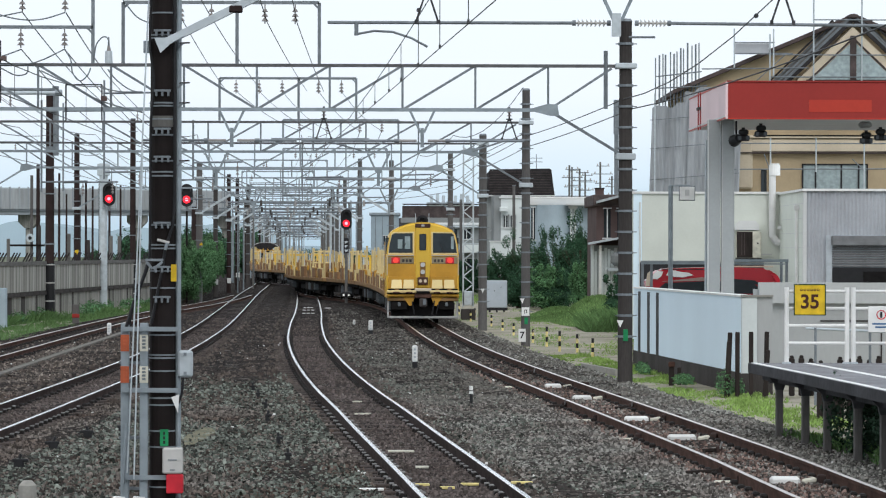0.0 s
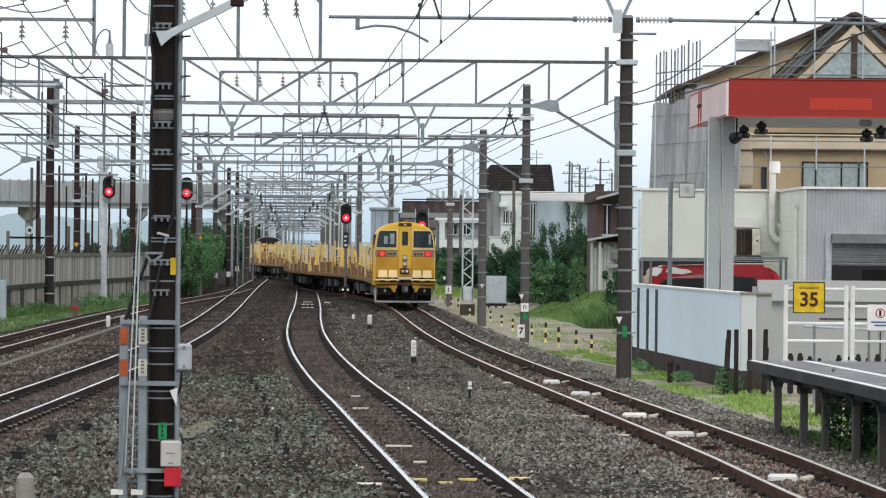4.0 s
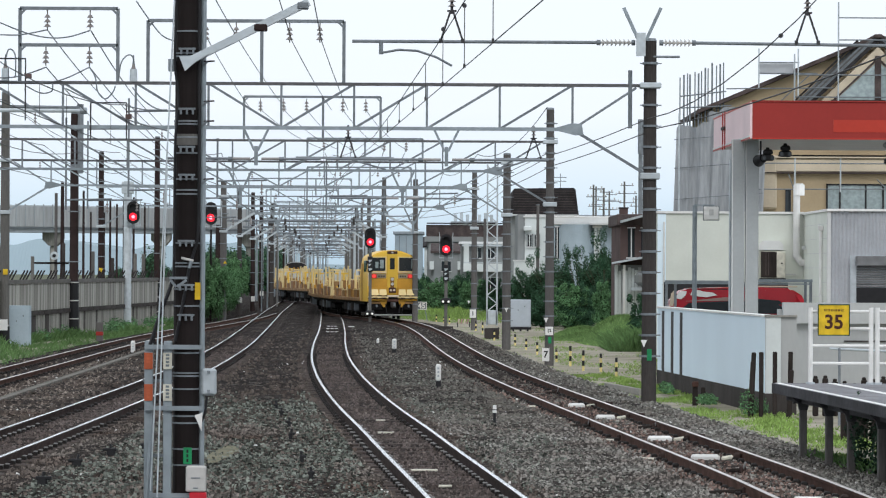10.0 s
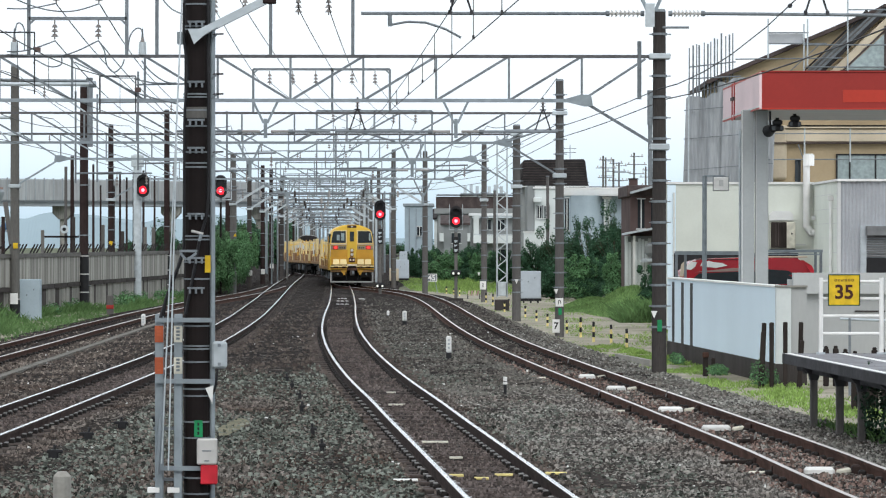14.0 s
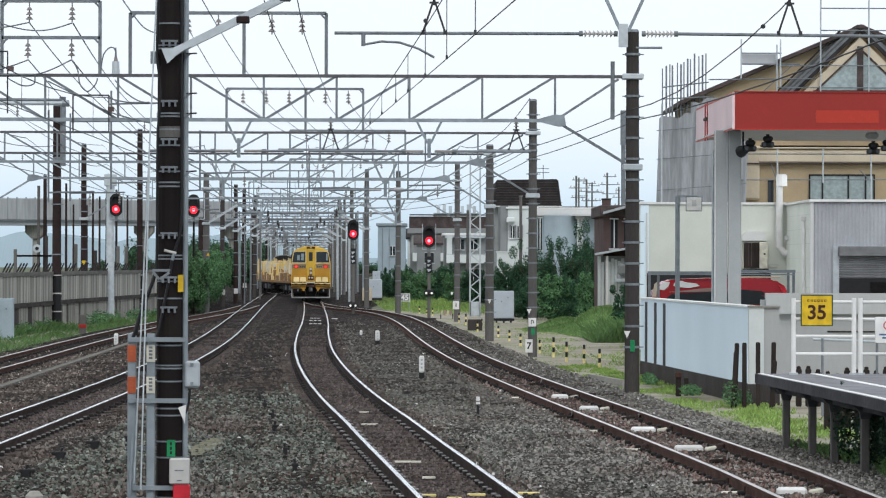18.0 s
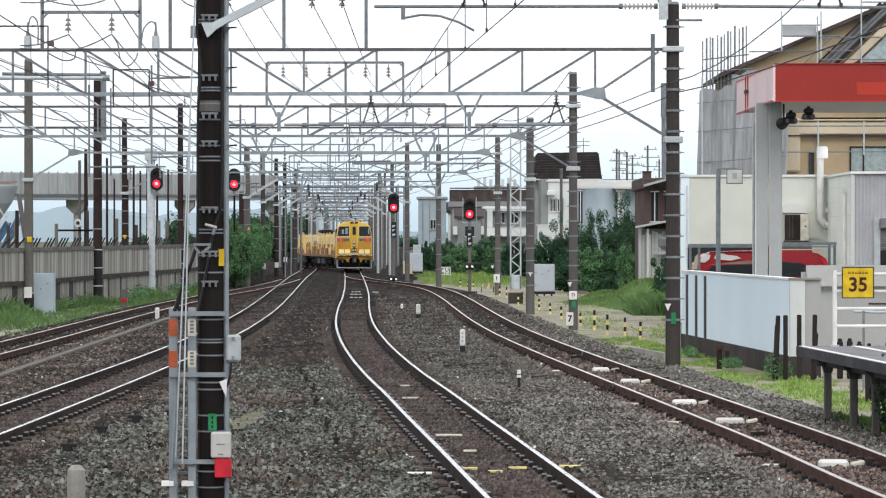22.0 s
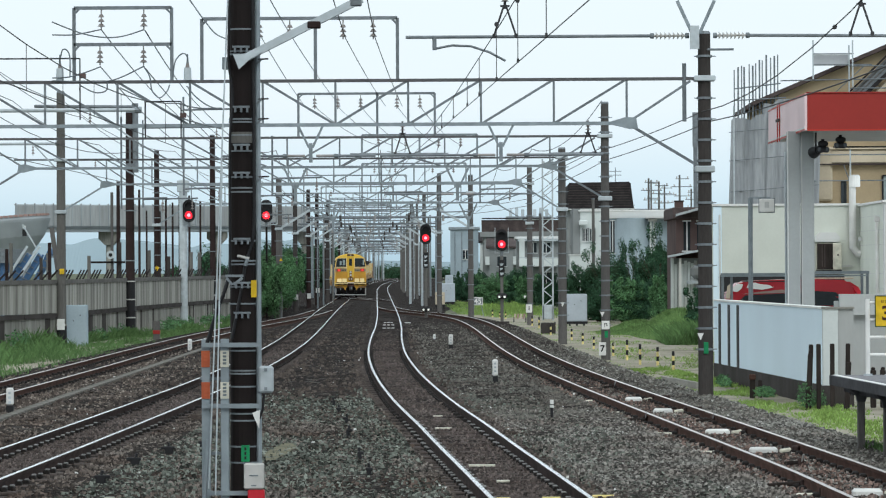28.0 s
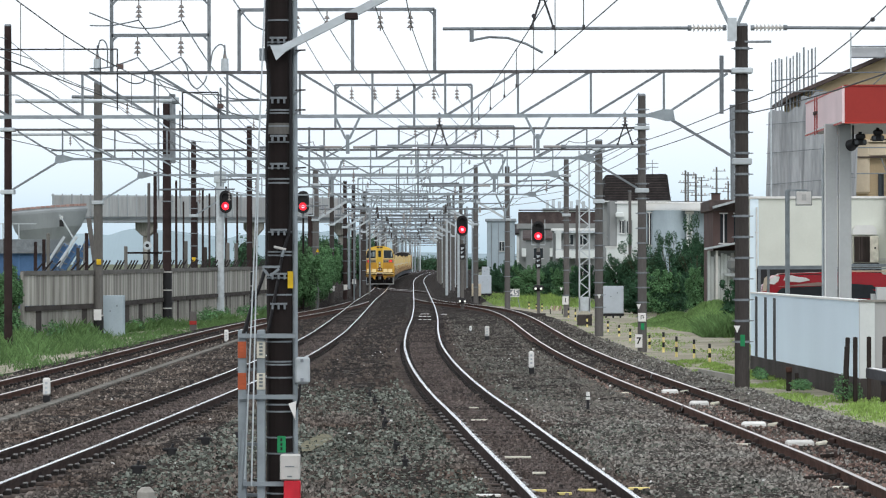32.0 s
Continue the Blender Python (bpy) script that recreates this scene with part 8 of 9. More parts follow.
part("balcony_rail", bx(nb(), (3.0, 260.6, 3.42), (3.0, 0.06, 0.06)), GALVL, h)
part("white_screen", bx(nb(), (1.72, 261.3, 3.85), (0.42, 0.3, 2.1)), HOUSEW, h)
part("upper_sill", bx(nb(), (3.0, 261.6, 4.75), (3.2, 0.6, 0.14)), GALVL, h)
house("far_grey_house", "grey house with brown tiled roof in the distance", -0.9, 1.2, 300, 8, 4.4, HOUSEG, ROOFB, 0.7, 0.3, "gable", [(0.2, 3.2, 0.8, 0.9)])
house("long_far_roof", "low grey roofed row of houses behind the dark roof", 9.9, 17, 300, 9, 6.4, HOUSEB, GALVD, 1.3, 0.5, "gable")
h = house("far_pale_hall", "pale far hall with stacked roof vents", 1.0, 6.4, 420, 10, 8.6, HOUSEW, GALV, 0.3, 0.2, "flat")
for i in range(7):
    part("vent", bx(nb(), (1.4 + i * 0.75, 423, 9.3), (0.4, 0.4, 1.0 + 0.4 * (i % 2))), GALVL, h)


def utility_pole(x, y, h):
    t = thing("utility_pole", "distant grey utility pole with crossarms", "utility pole", group="utility poles")
    part("pole", rod(nb(), (x, y, 0), (x, y, h), 0.1, 8, 0.07), POLEG, t)
    for dz, w in ((0.3, 1.0), (0.9, 1.5), (1.6, 1.2)):
        part("crossarm", bx(nb(), (x + 0.2, y, h - dz), (w, 0.06, 0.06)), GALVD, t)
        for s in (-0.4, 0.4):
            part("insulator", rod(nb(), (x + 0.2 + s * w, y, h - dz), (x + 0.2 + s * w, y, h - dz + 0.18), 0.05, 6), PORC, t)


for x, y, h in ((13.2, 295, 10.2), (14.6, 300, 9.9), (11.0, 300, 9.0), (16.4, 290, 9.3), (5.8, 310, 8.6), (11.0, 250, 9.2), (11.85, 252, 9.0), (13.6, 256, 9.6)):
    utility_pole(x, y, h)
t = thing("slim_pole", "slim dark pole before the white house", "pole")
part("pole", rod(nb(), (5.25, 190, 0), (5.25, 190, 6.5), 0.09, 8, 0.08), POLEM, t)
part("cap", rod(nb(), (5.25, 190, 6.5), (5.25, 190, 6.55), 0.1, 8), GALVD, t)
t = thing("steel_tower", "slender blue-grey tube tower behind the pole", "tower")
part("tube", rod(nb(), (10.3, 178, 0), (10.3, 178, 10.6), 0.12, 10), GALVD, t)
part("head", rod(nb(), (10.3, 178, 9.0), (10.3, 178, 10.8), 0.16, 10), GALVD, t)
t = thing("roof_aerial", "thin roof aerial with cross rods", "aerial")
part("mast", rod(nb(), (7.6, 222, 7.5), (7.6, 222, 9.2), 0.025, 6), GALVD, t)
for z in (8.7, 8.95):
    part("rod", rod(nb(), (7.2, 222, z), (8.0, 222, z), 0.02, 6), GALVD, t)


# ---- filling station yard: raised lot, red car, carport frame, sign post ----
tagged(part("yard_slab", prism(nb(), [(6.1, 84.3), (6.85, 75.4), (20, 75.6), (20, 110), (7.4, 110)], -0.1, 0.9, "z"), CONC), "raised concrete yard behind the white wall", "yard", kind="structure")


def red_car():
    t = thing("parked_car", "glossy red parked car with dark windows", "car", pose(8.35, 97, 0.9))
    prof = [(-1.95, 0.3), (-1.98, 0.75), (-1.88, 1.2), (-1.5, 1.44), (0.2, 1.5), (1.5, 1.46), (1.88, 1.22), (1.98, 0.8), (1.93, 0.3)]
    b = prism(nb(), prof, -0.82, 0.82, "y")
    bmesh.ops.bevel(b, geom=list(b.edges), offset=0.09, segments=2, affect="EDGES")
    part("body", b, CARRED, t)
    part("side_window", prism(nb(), [(-1.75, 0.74), (-1.4, 1.04), (-0.1, 1.1), (-0.1, 0.74)], -0.85, -0.8, "y"), GLASS, t)
    part("side_window", prism(nb(), [(0.0, 0.74), (0.0, 1.1), (1.0, 1.08), (1.6, 0.74)], -0.85, -0.8, "y"), GLASS, t)
    for x in (-1.25, 1.25):
        for y in (-0.75, 0.75):
            w = part("wheel", rod(nb(), (x, y - 0.1, 0.32), (x, y + 0.1, 0.32), 0.32, 18), BLACK, t)
            part("rim", rod(nb(), (x, y - 0.115, 0.32), (x, y + 0.115, 0.32), 0.2, 12), GALV, w)
    # two white patches paint bright reflections on the car's flank, no fittings
    part("headlamp", prism(nb(), [(-1.78, 1.16), (-1.72, 1.3), (-1.6, 1.38), (-1.46, 1.36), (-1.5, 1.24), (-1.62, 1.14)], -0.87, -0.8, "y"), PAINTW, t, "white patch painted as a reflection at the car's end")
    part("sun_shade", prism(nb(), [(-1.36, 1.26), (-1.3, 1.38), (-1.12, 1.4), (-0.98, 1.36), (-0.72, 1.33), (-0.6, 1.26), (-0.9, 1.2), (-1.15, 1.22)], -0.87, -0.8, "y"), PAINTW, t, "white patch painted as a reflection on the flank")
    part("corner_glass", prism(nb(), [(-1.95, 0.95), (-1.9, 1.3), (-1.8, 1.4), (-1.84, 0.95)], -0.86, -0.8, "y"), TANL, t)
    part("shoulder_fold", prism(nb(), [(-1.5, 1.08), (-0.4, 1.2), (0.3, 1.18), (0.3, 1.12), (-0.4, 1.1)], -0.85, -0.8, "y"), BRICKR, t)
    part("roof_gutter", bx(nb(), (-0.6, -0.83, 1.43), (1.8, 0.05, 0.025)), BLACK, t)
    part("rear_window", prism(nb(), [(0.5, 1.0), (0.55, 1.16), (1.15, 1.12), (1.3, 1.0)], -0.86, -0.8, "y"), GLASS, t)
    part("rear_lamp", prism(nb(), [(1.62, 1.3), (1.8, 1.26), (1.92, 1.02), (1.8, 1.02)], -0.86, -0.8, "y"), REDP, t)
    # pale strip paints the reflection along the roof
    part("roof_bar", bx(nb(), (1.1, -0.6, 1.51), (1.2, 0.05, 0.04), bev=0.01), TANL, t)
    part("door_line", bx(nb(), (0.1, -0.835, 0.75), (0.02, 0.02, 0.6)), BLACK, t)
    part("bumper", bx(nb(), (1.95, 0, 0.5), (0.12, 1.5, 0.2), bev=0.04), BLACK, t)
    return t


red_car()
t = thing("carport_frame", "grey steel frame with dark glazing bars", "carport")
for x in (6.25, 6.5, 10.15, 10.3):
    part("post", bx(nb(), (x, 95.2, 1.7), (0.07, 0.07, 1.7)), GALVD, t)
for x0, x1, z, h in ((6.2, 8.0, 2.54, 0.07), (8.6, 10.35, 2.58, 0.08), (6.2, 10.3, 2.49, 0.035)):
    part("beam", bx(nb(), ((x0 + x1) / 2, 95.2, z), (x1 - x0, 0.08, h)), GALV, t)
part("back_panel", bx(nb(), (8.65, 104, 1.7), (3.8, 0.1, 1.6)), BLACK, t)
t = thing("sign_post", "grey tube post with a small square sign arm", "sign post")
part("post", rod(nb(), (6.8, 92, 0.5), (6.8, 92, 4.62), 0.065, 10), GALV, t)
part("arm", bx(nb(), (7.05, 92, 4.62), (0.56, 0.06, 0.05)), GALV, t)
part("board", bx(nb(), (7.24, 91.93, 4.41), (0.4, 0.05, 0.36), bev=0.01), PAINTW, t)
part("rim", bx(nb(), (7.24, 91.97, 4.41), (0.44, 0.04, 0.4)), GALVD, t)
part("mark", bx(nb(), (7.24, 91.9, 4.43), (0.12, 0.01, 0.16)), SOFFIT, t)

# old sleepers standing as posts before and behind the wall end
random.seed(6)
for x, y, z0, z1, lean in ((6.06, 67.0, 0.0, 1.06, 3), (6.1, 67.1, 0.0, 1.23, 2), (6.28, 67, 0.0, 1.24, 0), (6.54, 66.9, 0.0, 1.25, 0), (6.84, 67, 0.0, 1.25, 1), (6.78, 66.6, 0.0, 0.9, 4), (5.62, 73.4, 0, 0.32, 0)):
    t = thing("old_sleeper_post", "tarred old sleeper set upright as a post", "post", group="old sleeper posts")
    part("post", bx(nb(), (0, 0, (z1 - z0) / 2 - 0.05), (0.085, 0.1, z1 - z0 + 0.1), pose(x, y, z0, 0, lean, 0), bev=0.015), WOOD, t)
for i in range(11):
    x = 7.3 + i * 0.19
    t = thing("old_sleeper_post", "short tarred fence stump behind the platform", "post", group="old sleeper posts")
    z = random.uniform(0.6, 0.78)
    part("post", bx(nb(), (x, 66.5, z / 2), (0.11, 0.12, z), bev=0.02), WOOD, t)
    part("post_top", bx(nb(), (x, 66.5, z + 0.02), (0.08, 0.09, 0.06), bev=0.02), WOOD, t)
t = thing("handrail", "thin grey handrail on stanchions behind the platform", "railing")
part("rail", rod(nb(), (7.3, 64, 1.38), (11, 60, 1.3), 0.025, 8), GALVL, t)
for i in range(5):
    part("stanchion", rod(nb(), (7.45 + i * 0.9, 63.8 - i * 0.97, -0.1), (7.45 + i * 0.9, 63.8 - i * 0.97, 1.4), 0.025, 8), GALVD, t)
t = thing("sleeper_retaining", "row of dark tarred boards under the platform end", "retaining boards")
for i in range(16):
    part("board", bx(nb(), (6.9 + i * 0.26, 58 + 0.01 * (i % 3), 0.35), (0.2, 0.08, 0.9)), WOOD, t)


# ---- plants ----
def leaf_mesh(name, blobs, n, size, material, owner=None, seed=1, core=None):
    """Many small leaves over ellipsoids (centre, radii), lying roughly along the clump's surface; core: dark material
    that paints the shade inside.
    """
    rng = np.random.default_rng(seed)
    vol = np.array([b[1][0] * b[1][1] * b[1][2] for b in blobs]) ** 0.67
    pick = rng.choice(len(blobs), n, p=vol / vol.sum())
    c = np.array([b[0] for b in blobs])[pick]
    r = np.array([b[1] for b in blobs])[pick]
    d = rng.normal(size=(n, 3))
    d /= np.linalg.norm(d, axis=1)[:, None]
    rad = 0.7 + 0.36 * rng.random(n) ** 0.8
    lump = 1 + 0.2 * np.sin(d[:, 0] * 7 + pick) * np.cos(d[:, 2] * 8 + 2 * pick) + 0.1 * np.sin(d[:, 1] * 13 + d[:, 2] * 11 + pick)
    p = c + d * r * (rad * lump)[:, None]
    keep = p[:, 2] > 0.02
    p, d, pick, lump = p[keep], d[keep], pick[keep], lump[keep]
    n = len(p)
    nrm = d * 0.9 + np.array([0, -0.15, 0.45]) + rng.normal(size=(n, 3)) * 0.55
    nrm /= np.linalg.norm(nrm, axis=1)[:, None]
    a = np.cross(nrm, rng.normal(size=(n, 3)))
    a /= np.linalg.norm(a, axis=1)[:, None]
    b = np.cross(nrm, a)
    s = size * (0.6 + 0.8 * rng.random(n))[:, None]
    v = np.stack([p - a * s, p + b * s * 0.55 + nrm * s * 0.12, p + a * s, p - b * s * 0.55 + nrm * s * 0.12], 1).reshape(-1, 3)
    f = np.arange(n * 4).reshape(-1, 4)
    me = bpy.data.meshes.new(name)
    me.from_pydata(v.tolist(), [], f.tolist())
    me.materials.append(material)
    ob = new(name, me)
    ob.parent = owner
    # dark solid balls stand in for the shade within each clump
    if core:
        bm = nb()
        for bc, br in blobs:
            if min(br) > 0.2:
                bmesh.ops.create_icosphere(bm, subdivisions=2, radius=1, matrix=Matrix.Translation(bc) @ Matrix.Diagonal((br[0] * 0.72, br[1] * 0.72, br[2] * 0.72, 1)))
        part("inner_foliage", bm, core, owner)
    return ob


def shrub(x, y, w, h, seed, material, label, n=2600, size=0.09, name="shrub"):
    random.seed(seed)
    t = thing(name, label, "shrub", group="trackside shrubs")
    b = nb()
    blobs = []
    for i in range(7):
        dx, dy, z = random.uniform(-0.35, 0.35) * w, random.uniform(-0.3, 0.3) * w, h * random.uniform(0.35, 0.8)
        rod(b, (x + dx * 0.2, y + dy * 0.2, 0), (x + dx, y + dy, z), 0.05, 6, 0.015)
        blobs.append(((x + dx, y + dy, z), (w * random.uniform(0.16, 0.28), w * random.uniform(0.16, 0.28), h * random.uniform(0.14, 0.26))))
    blobs.append(((x, y, h * 0.3), (w * 0.45, w * 0.4, h * 0.3)))
    for i in range(16):
        a = random.uniform(0, 6.28)
        tip = (x + math.cos(a) * w * random.uniform(0.2, 0.52), y + math.sin(a) * w * 0.4, h * random.uniform(0.7, 1.12))
        rod(b, (x, y, h * 0.3), tip, 0.02, 5, 0.006)
        blobs.append((tip, (w * 0.06, w * 0.06, h * 0.1)))
    part("stem", b, BARK, t)
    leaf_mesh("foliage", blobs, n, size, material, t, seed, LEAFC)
    return t


for i, (x, y, w, h, m) in enumerate(((4.3, 178, 2.0, 2.5, LEAFD), (5.6, 176, 2.6, 3.4, LEAFD), (6.9, 174, 2.8, 3.5, LEAFD), (8.2, 172, 2.2, 3.0, LEAFD), (5.0, 170, 2.0, 1.7, LEAFD), (6.6, 168, 2.2, 1.9, LEAFD), (8.1, 165, 1.8, 2.1, LEAF),
                                     (8.1, 131, 1.8, 1.6, LEAFD), (6.2, 168, 2.2, 1.9, LEAF), (8.6, 180, 2.2, 4.3, LEAFD), (0.9, 250, 2.6, 2.4, LEAFD), (-0.6, 240, 2.2, 1.9, LEAF), (2.0, 235, 2.0, 1.9, LEAF), (-1.8, 262, 2.2, 2.3, LEAFD), (3.2, 225, 2.0, 2.0, LEAFD), (-3.0, 270, 1.8, 2.0, LEAFD), (2.9, 238, 1.6, 1.3, LEAF),
                                     (-17.75, 112.5, 1.3, 2.3, LEAF), (-19.6, 112, 2.2, 2.6, LEAF))):
    shrub(x, y, w, h, 40 + i, m, "dense green shrub with uneven branches" if m is LEAF else "dark green overgrown shrub", 15000, 0.045)
# ivy hedge on the left of the line
t = thing("ivy_hedge", "tall ivy covered hedge beside the tracks", "hedge")
blobs, b = [], nb()
random.seed(9)
for i in range(44):
    y = 181.5 + i * 1.5
    x = -12.35 - 0.033 * (y - 181) - random.uniform(0, 0.5) - max(0, (y - 222) * 0.03)
    h = 3.3 + random.uniform(-0.5, 0.4) - 0.3 * (i % 4 == 0)
    blobs.append(((x, y, h * 0.55), (0.55, 1.0, h * 0.42)))
    for k in range(4):
        blobs.append(((x + random.uniform(0.1, 0.55), y + random.uniform(-0.8, 0.8), h * random.uniform(0.4, 0.98)), (random.uniform(0.2, 0.42), random.uniform(0.3, 0.6), random.uniform(0.25, 0.5))))
    part("stem", rod(nb(), (x - 0.3, y, 0), (x - 0.3, y, h * 0.8), 0.06, 6), BARK, t)
for k in range(5):
    blobs.append(((-12.0 - k * 0.45, 180.9 + 0.3 * (k % 2), 1.5), (0.42, 0.5, 1.45 - 0.06 * k)))
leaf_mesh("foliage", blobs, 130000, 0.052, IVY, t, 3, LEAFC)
# long drooping strands over the hedge's face
vines = []
for i in range(90):
    y = 180.6 + 62 * random.random() ** 1.3
    x = -11.75 - 0.033 * (y - 181) - max(0, (y - 222) * 0.03)
    top = random.uniform(2.1, 3.5)
    drop = random.uniform(0.5, 1.5)
    for k in range(4):
        vines.append(((x + 0.1 * k ** 0.5 + random.uniform(-0.1, 0.1), y + random.uniform(-0.15, 0.15), top - drop * (k + 0.5) / 4), (0.2 - 0.03 * k, 0.22 - 0.03 * k, drop * 0.17)))
for k in range(26):
    vines.append(((-11.9 - 0.085 * k, 180.6, random.uniform(0.9, 2.9)), (0.16, 0.2, random.uniform(0.3, 0.55))))
leaf_mesh("drooping_vines", vines, 52000, 0.045, LEAF, t, 23)
t = thing("triangle_sign", "small yellow triangular warning plate above the ivy", "sign")
part("plate", prism(nb(), [(-11.82, 3.12), (-11.64, 3.12), (-11.73, 3.3)], 181.7, 181.72, "y"), YPLATE, t)
part("stem", rod(nb(), (-11.73, 181.75, 0), (-11.73, 181.75, 3.2), 0.02, 6), GALVD, t)
t = thing("far_trees", "dark distant trees beyond the bend", "trees", kind="stuff")
blobs = []
random.seed(10)
for i in range(70):
    y = random.uniform(400, 560)
    x = curve_x(LEFT, y) - 3.6 - abs(random.gauss(0, 7))
    h = random.uniform(4.2, 5.6) + 0.012 * (y - 450)
    blobs.append(((x, y, h * 0.5), (1.6, 2.4, h * 0.5)))
for i in range(46):
    blobs.append(((-75 + i * 2.6 + random.uniform(-1, 1), random.uniform(760, 800), 1.2), (3.0, 3.0, random.uniform(1.2, 2.2))))
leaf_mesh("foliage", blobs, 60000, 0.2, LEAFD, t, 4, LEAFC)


def grass(name, label, n, region, hmin, hmax, seed, material, gate=-0.22, lump=0.7):
    """Bent blades: region(u, v) gives a place on the ground and a height factor; they stand in drifts."""
    rng = np.random.default_rng(seed)
    vs, fs = [], []
    for i in range(n):
        x, y, z, k = region(rng.random(), rng.random())
        w0 = noise.noise((x * lump, y * 0.3 * lump, seed)) + 0.5 * noise.noise((x * 3, y * 0.9, seed + 5))
        if w0 < gate + 0.15 * rng.normal():
            continue
        h = (hmin + (hmax - hmin) * rng.random() ** 1.6) * k * min(1.3, 0.55 + max(0, w0 - gate))
        a = rng.random() * 6.283
        w = 0.008 + 0.01 * rng.random()
        cx, cy = math.cos(a) * w, math.sin(a) * w
        lx, ly = rng.normal() * 0.4 * h, rng.normal() * 0.4 * h
        q = len(vs)
        vs += [(x - cx, y - cy, z), (x + cx, y + cy, z), (x + lx * 0.4 + cx * 0.7, y + ly * 0.4, z + h * 0.6), (x + lx, y + ly, z + h)]
        fs += [(q, q + 1, q + 2), (q, q + 2, q + 3)]
    tagged(raw(name, vs, fs, material), label, "grass", kind="stuff")


def left_strip(u, v):
    y = 72 + 100 * v
    fx = -17.7 + 3.95 * min(max((y - 116.5) / 44.5, 0), 1) if y > 100 else -17.7 - 0.06 * (100 - y)
    a = curve_x(SIDING, y) - 1.3
    return a + (fx - a) * u ** 0.8, y, -0.05, (0.45 + 0.75 * u) * (1 if y < 122 else 0.55)


def right_strip(u, v):
    y = 44 + 50 * v ** 0.8
    a = curve_x(RIGHT, y) + 1.55
    b = 7.2 if y < 70 else 6.4 - 0.075 * (y - 70)
    return a + (b - a) * u, y, -0.05, 0.3 + 0.7 * u


def right_field(u, v):
    y = 82 + 90 * v ** 1.8
    a = curve_x(RIGHT, y) + 2.0
    return a + (9.0 - a) * u, y, -0.05, 0.35 + 0.9 * u


MOUND = [((7.3, 139), (1.6, 11), 1.2), ((6.0, 146), (1.3, 9), 0.55), ((8.3, 131), (1.5, 6), 1.0)]


def mound_z(x, y):
    return -0.08 + max(h * math.exp(-(((x - c[0]) / r[0]) ** 2 + ((y - c[1]) / r[1]) ** 2) * 1.6) for c, r, h in MOUND)


def mound():
    """Grassy bank in front of the brown house."""
    nx, ny = 30, 24
    vs = [(3.4 + 7.2 * i / nx, 118 + 46 * j / ny, mound_z(3.4 + 7.2 * i / nx, 118 + 46 * j / ny) - 0.16) for j in range(ny + 1) for i in range(nx + 1)]
    fs = [(j * (nx + 1) + i, j * (nx + 1) + i + 1, (j + 1) * (nx + 1) + i + 1, (j + 1) * (nx + 1) + i) for j in range(ny) for i in range(nx)]
    o = raw("grass_bank", vs, fs, BANK)
    tagged(o, "low earth bank overgrown with green grass", "bank", kind="structure")


def on_mound(u, v):
    x, y = 3.6 + 6.6 * u, 119 + 44 * v
    z = mound_z(x, y)
    return (x, y, z - 0.12, 1.3) if z > 0.02 else (4 + 3 * u, 139 + 9 * v, mound_z(4 + 3 * u, 139 + 9 * v) - 0.12, 1.3)


BANK = mat("grassy_earth", (0.1, 0.15, 0.055), 0.95, scale=1.2, bscale=12, col2=(0.075, 0.11, 0.035), bump=0.5)
GRASSM = mat("bank_grass_blade", (0.2, 0.33, 0.12), 0.85, 0, 0.2, 0.7, 0, island=True, spread=0.3)
mound()
grass("grass_left", "tall green weeds along the concrete fence", 42000, left_strip, 0.12, 0.62, 1, GRASSD, -0.12)
grass("tall_fence_grass", "clumps of tall green grass at the foot of the fence", 7000, lambda u, v: (-17.3 + 0.3 * u + 3.4 * v, 112 + 50 * v - 1.2 * u, -0.05, 1.0), 0.15, 0.62, 21, GRASSD, 0.2, 0.8)
grass("grass_right", "short green grass between track and wall", 42000, right_strip, 0.02, 0.13, 2, GRASS, -0.1, 0.9)
grass("grass_field", "patchy green grass on sandy ground", 40000, right_field, 0.02, 0.14, 3, GRASS, 0.1, 0.6)
grass("grass_bank_blades", "dense green grass on the bank", 90000, on_mound, 0.03, 0.11, 6, GRASSM, -0.5)
grass("bank_weeds", "tall dark weeds at the foot of the bank", 9000, lambda u, v: (5.9 + 2.6 * u, 121 + 8 * v, -0.05, 0.5 + u), 0.15, 0.8, 8, GRASSD, -0.4)
grass("grass_platform", "dark tufts of weeds under the platform", 9000, lambda u, v: (curve_x(RIGHT, 38 + 14 * v) + 1.7 + 1.6 * u, 38 + 14 * v, -0.05, 1.0), 0.05, 0.3, 4, GRASSD, -0.1)
grass("far_weeds", "green weeds beside the far crossover", 16000, lambda u, v: (curve_x(MIDDLE, 185 + 75 * v) + 4.2 + 6.0 * u + max(0, 2 - v * 9), 185 + 75 * v, -0.05, 0.6 + 0.6 * u), 0.08, 0.4, 16, GRASS, -0.15)
t = thing("fence_weeds", "leafy green weeds at the foot of the fence", "weeds")
random.seed(14)
leaf_mesh("foliage", [((-17.2 + 3.4 * u + random.uniform(-0.5, 0.6), 116 + 62 * u, 0.2), (0.4, 1.2, random.uniform(0.15, 0.42))) for u in [i / 26 for i in range(26)]], 9000, 0.05, LEAF, t, 11)
t = thing("climbing_weeds", "dark climbing weeds hanging from the platform edge", "weeds")
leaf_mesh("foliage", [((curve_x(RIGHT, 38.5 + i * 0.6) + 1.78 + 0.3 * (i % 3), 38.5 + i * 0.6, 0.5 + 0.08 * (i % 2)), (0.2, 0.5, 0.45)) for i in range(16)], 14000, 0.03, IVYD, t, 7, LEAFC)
t = thing("wall_weeds", "green weeds at the foot of the white wall", "weeds")
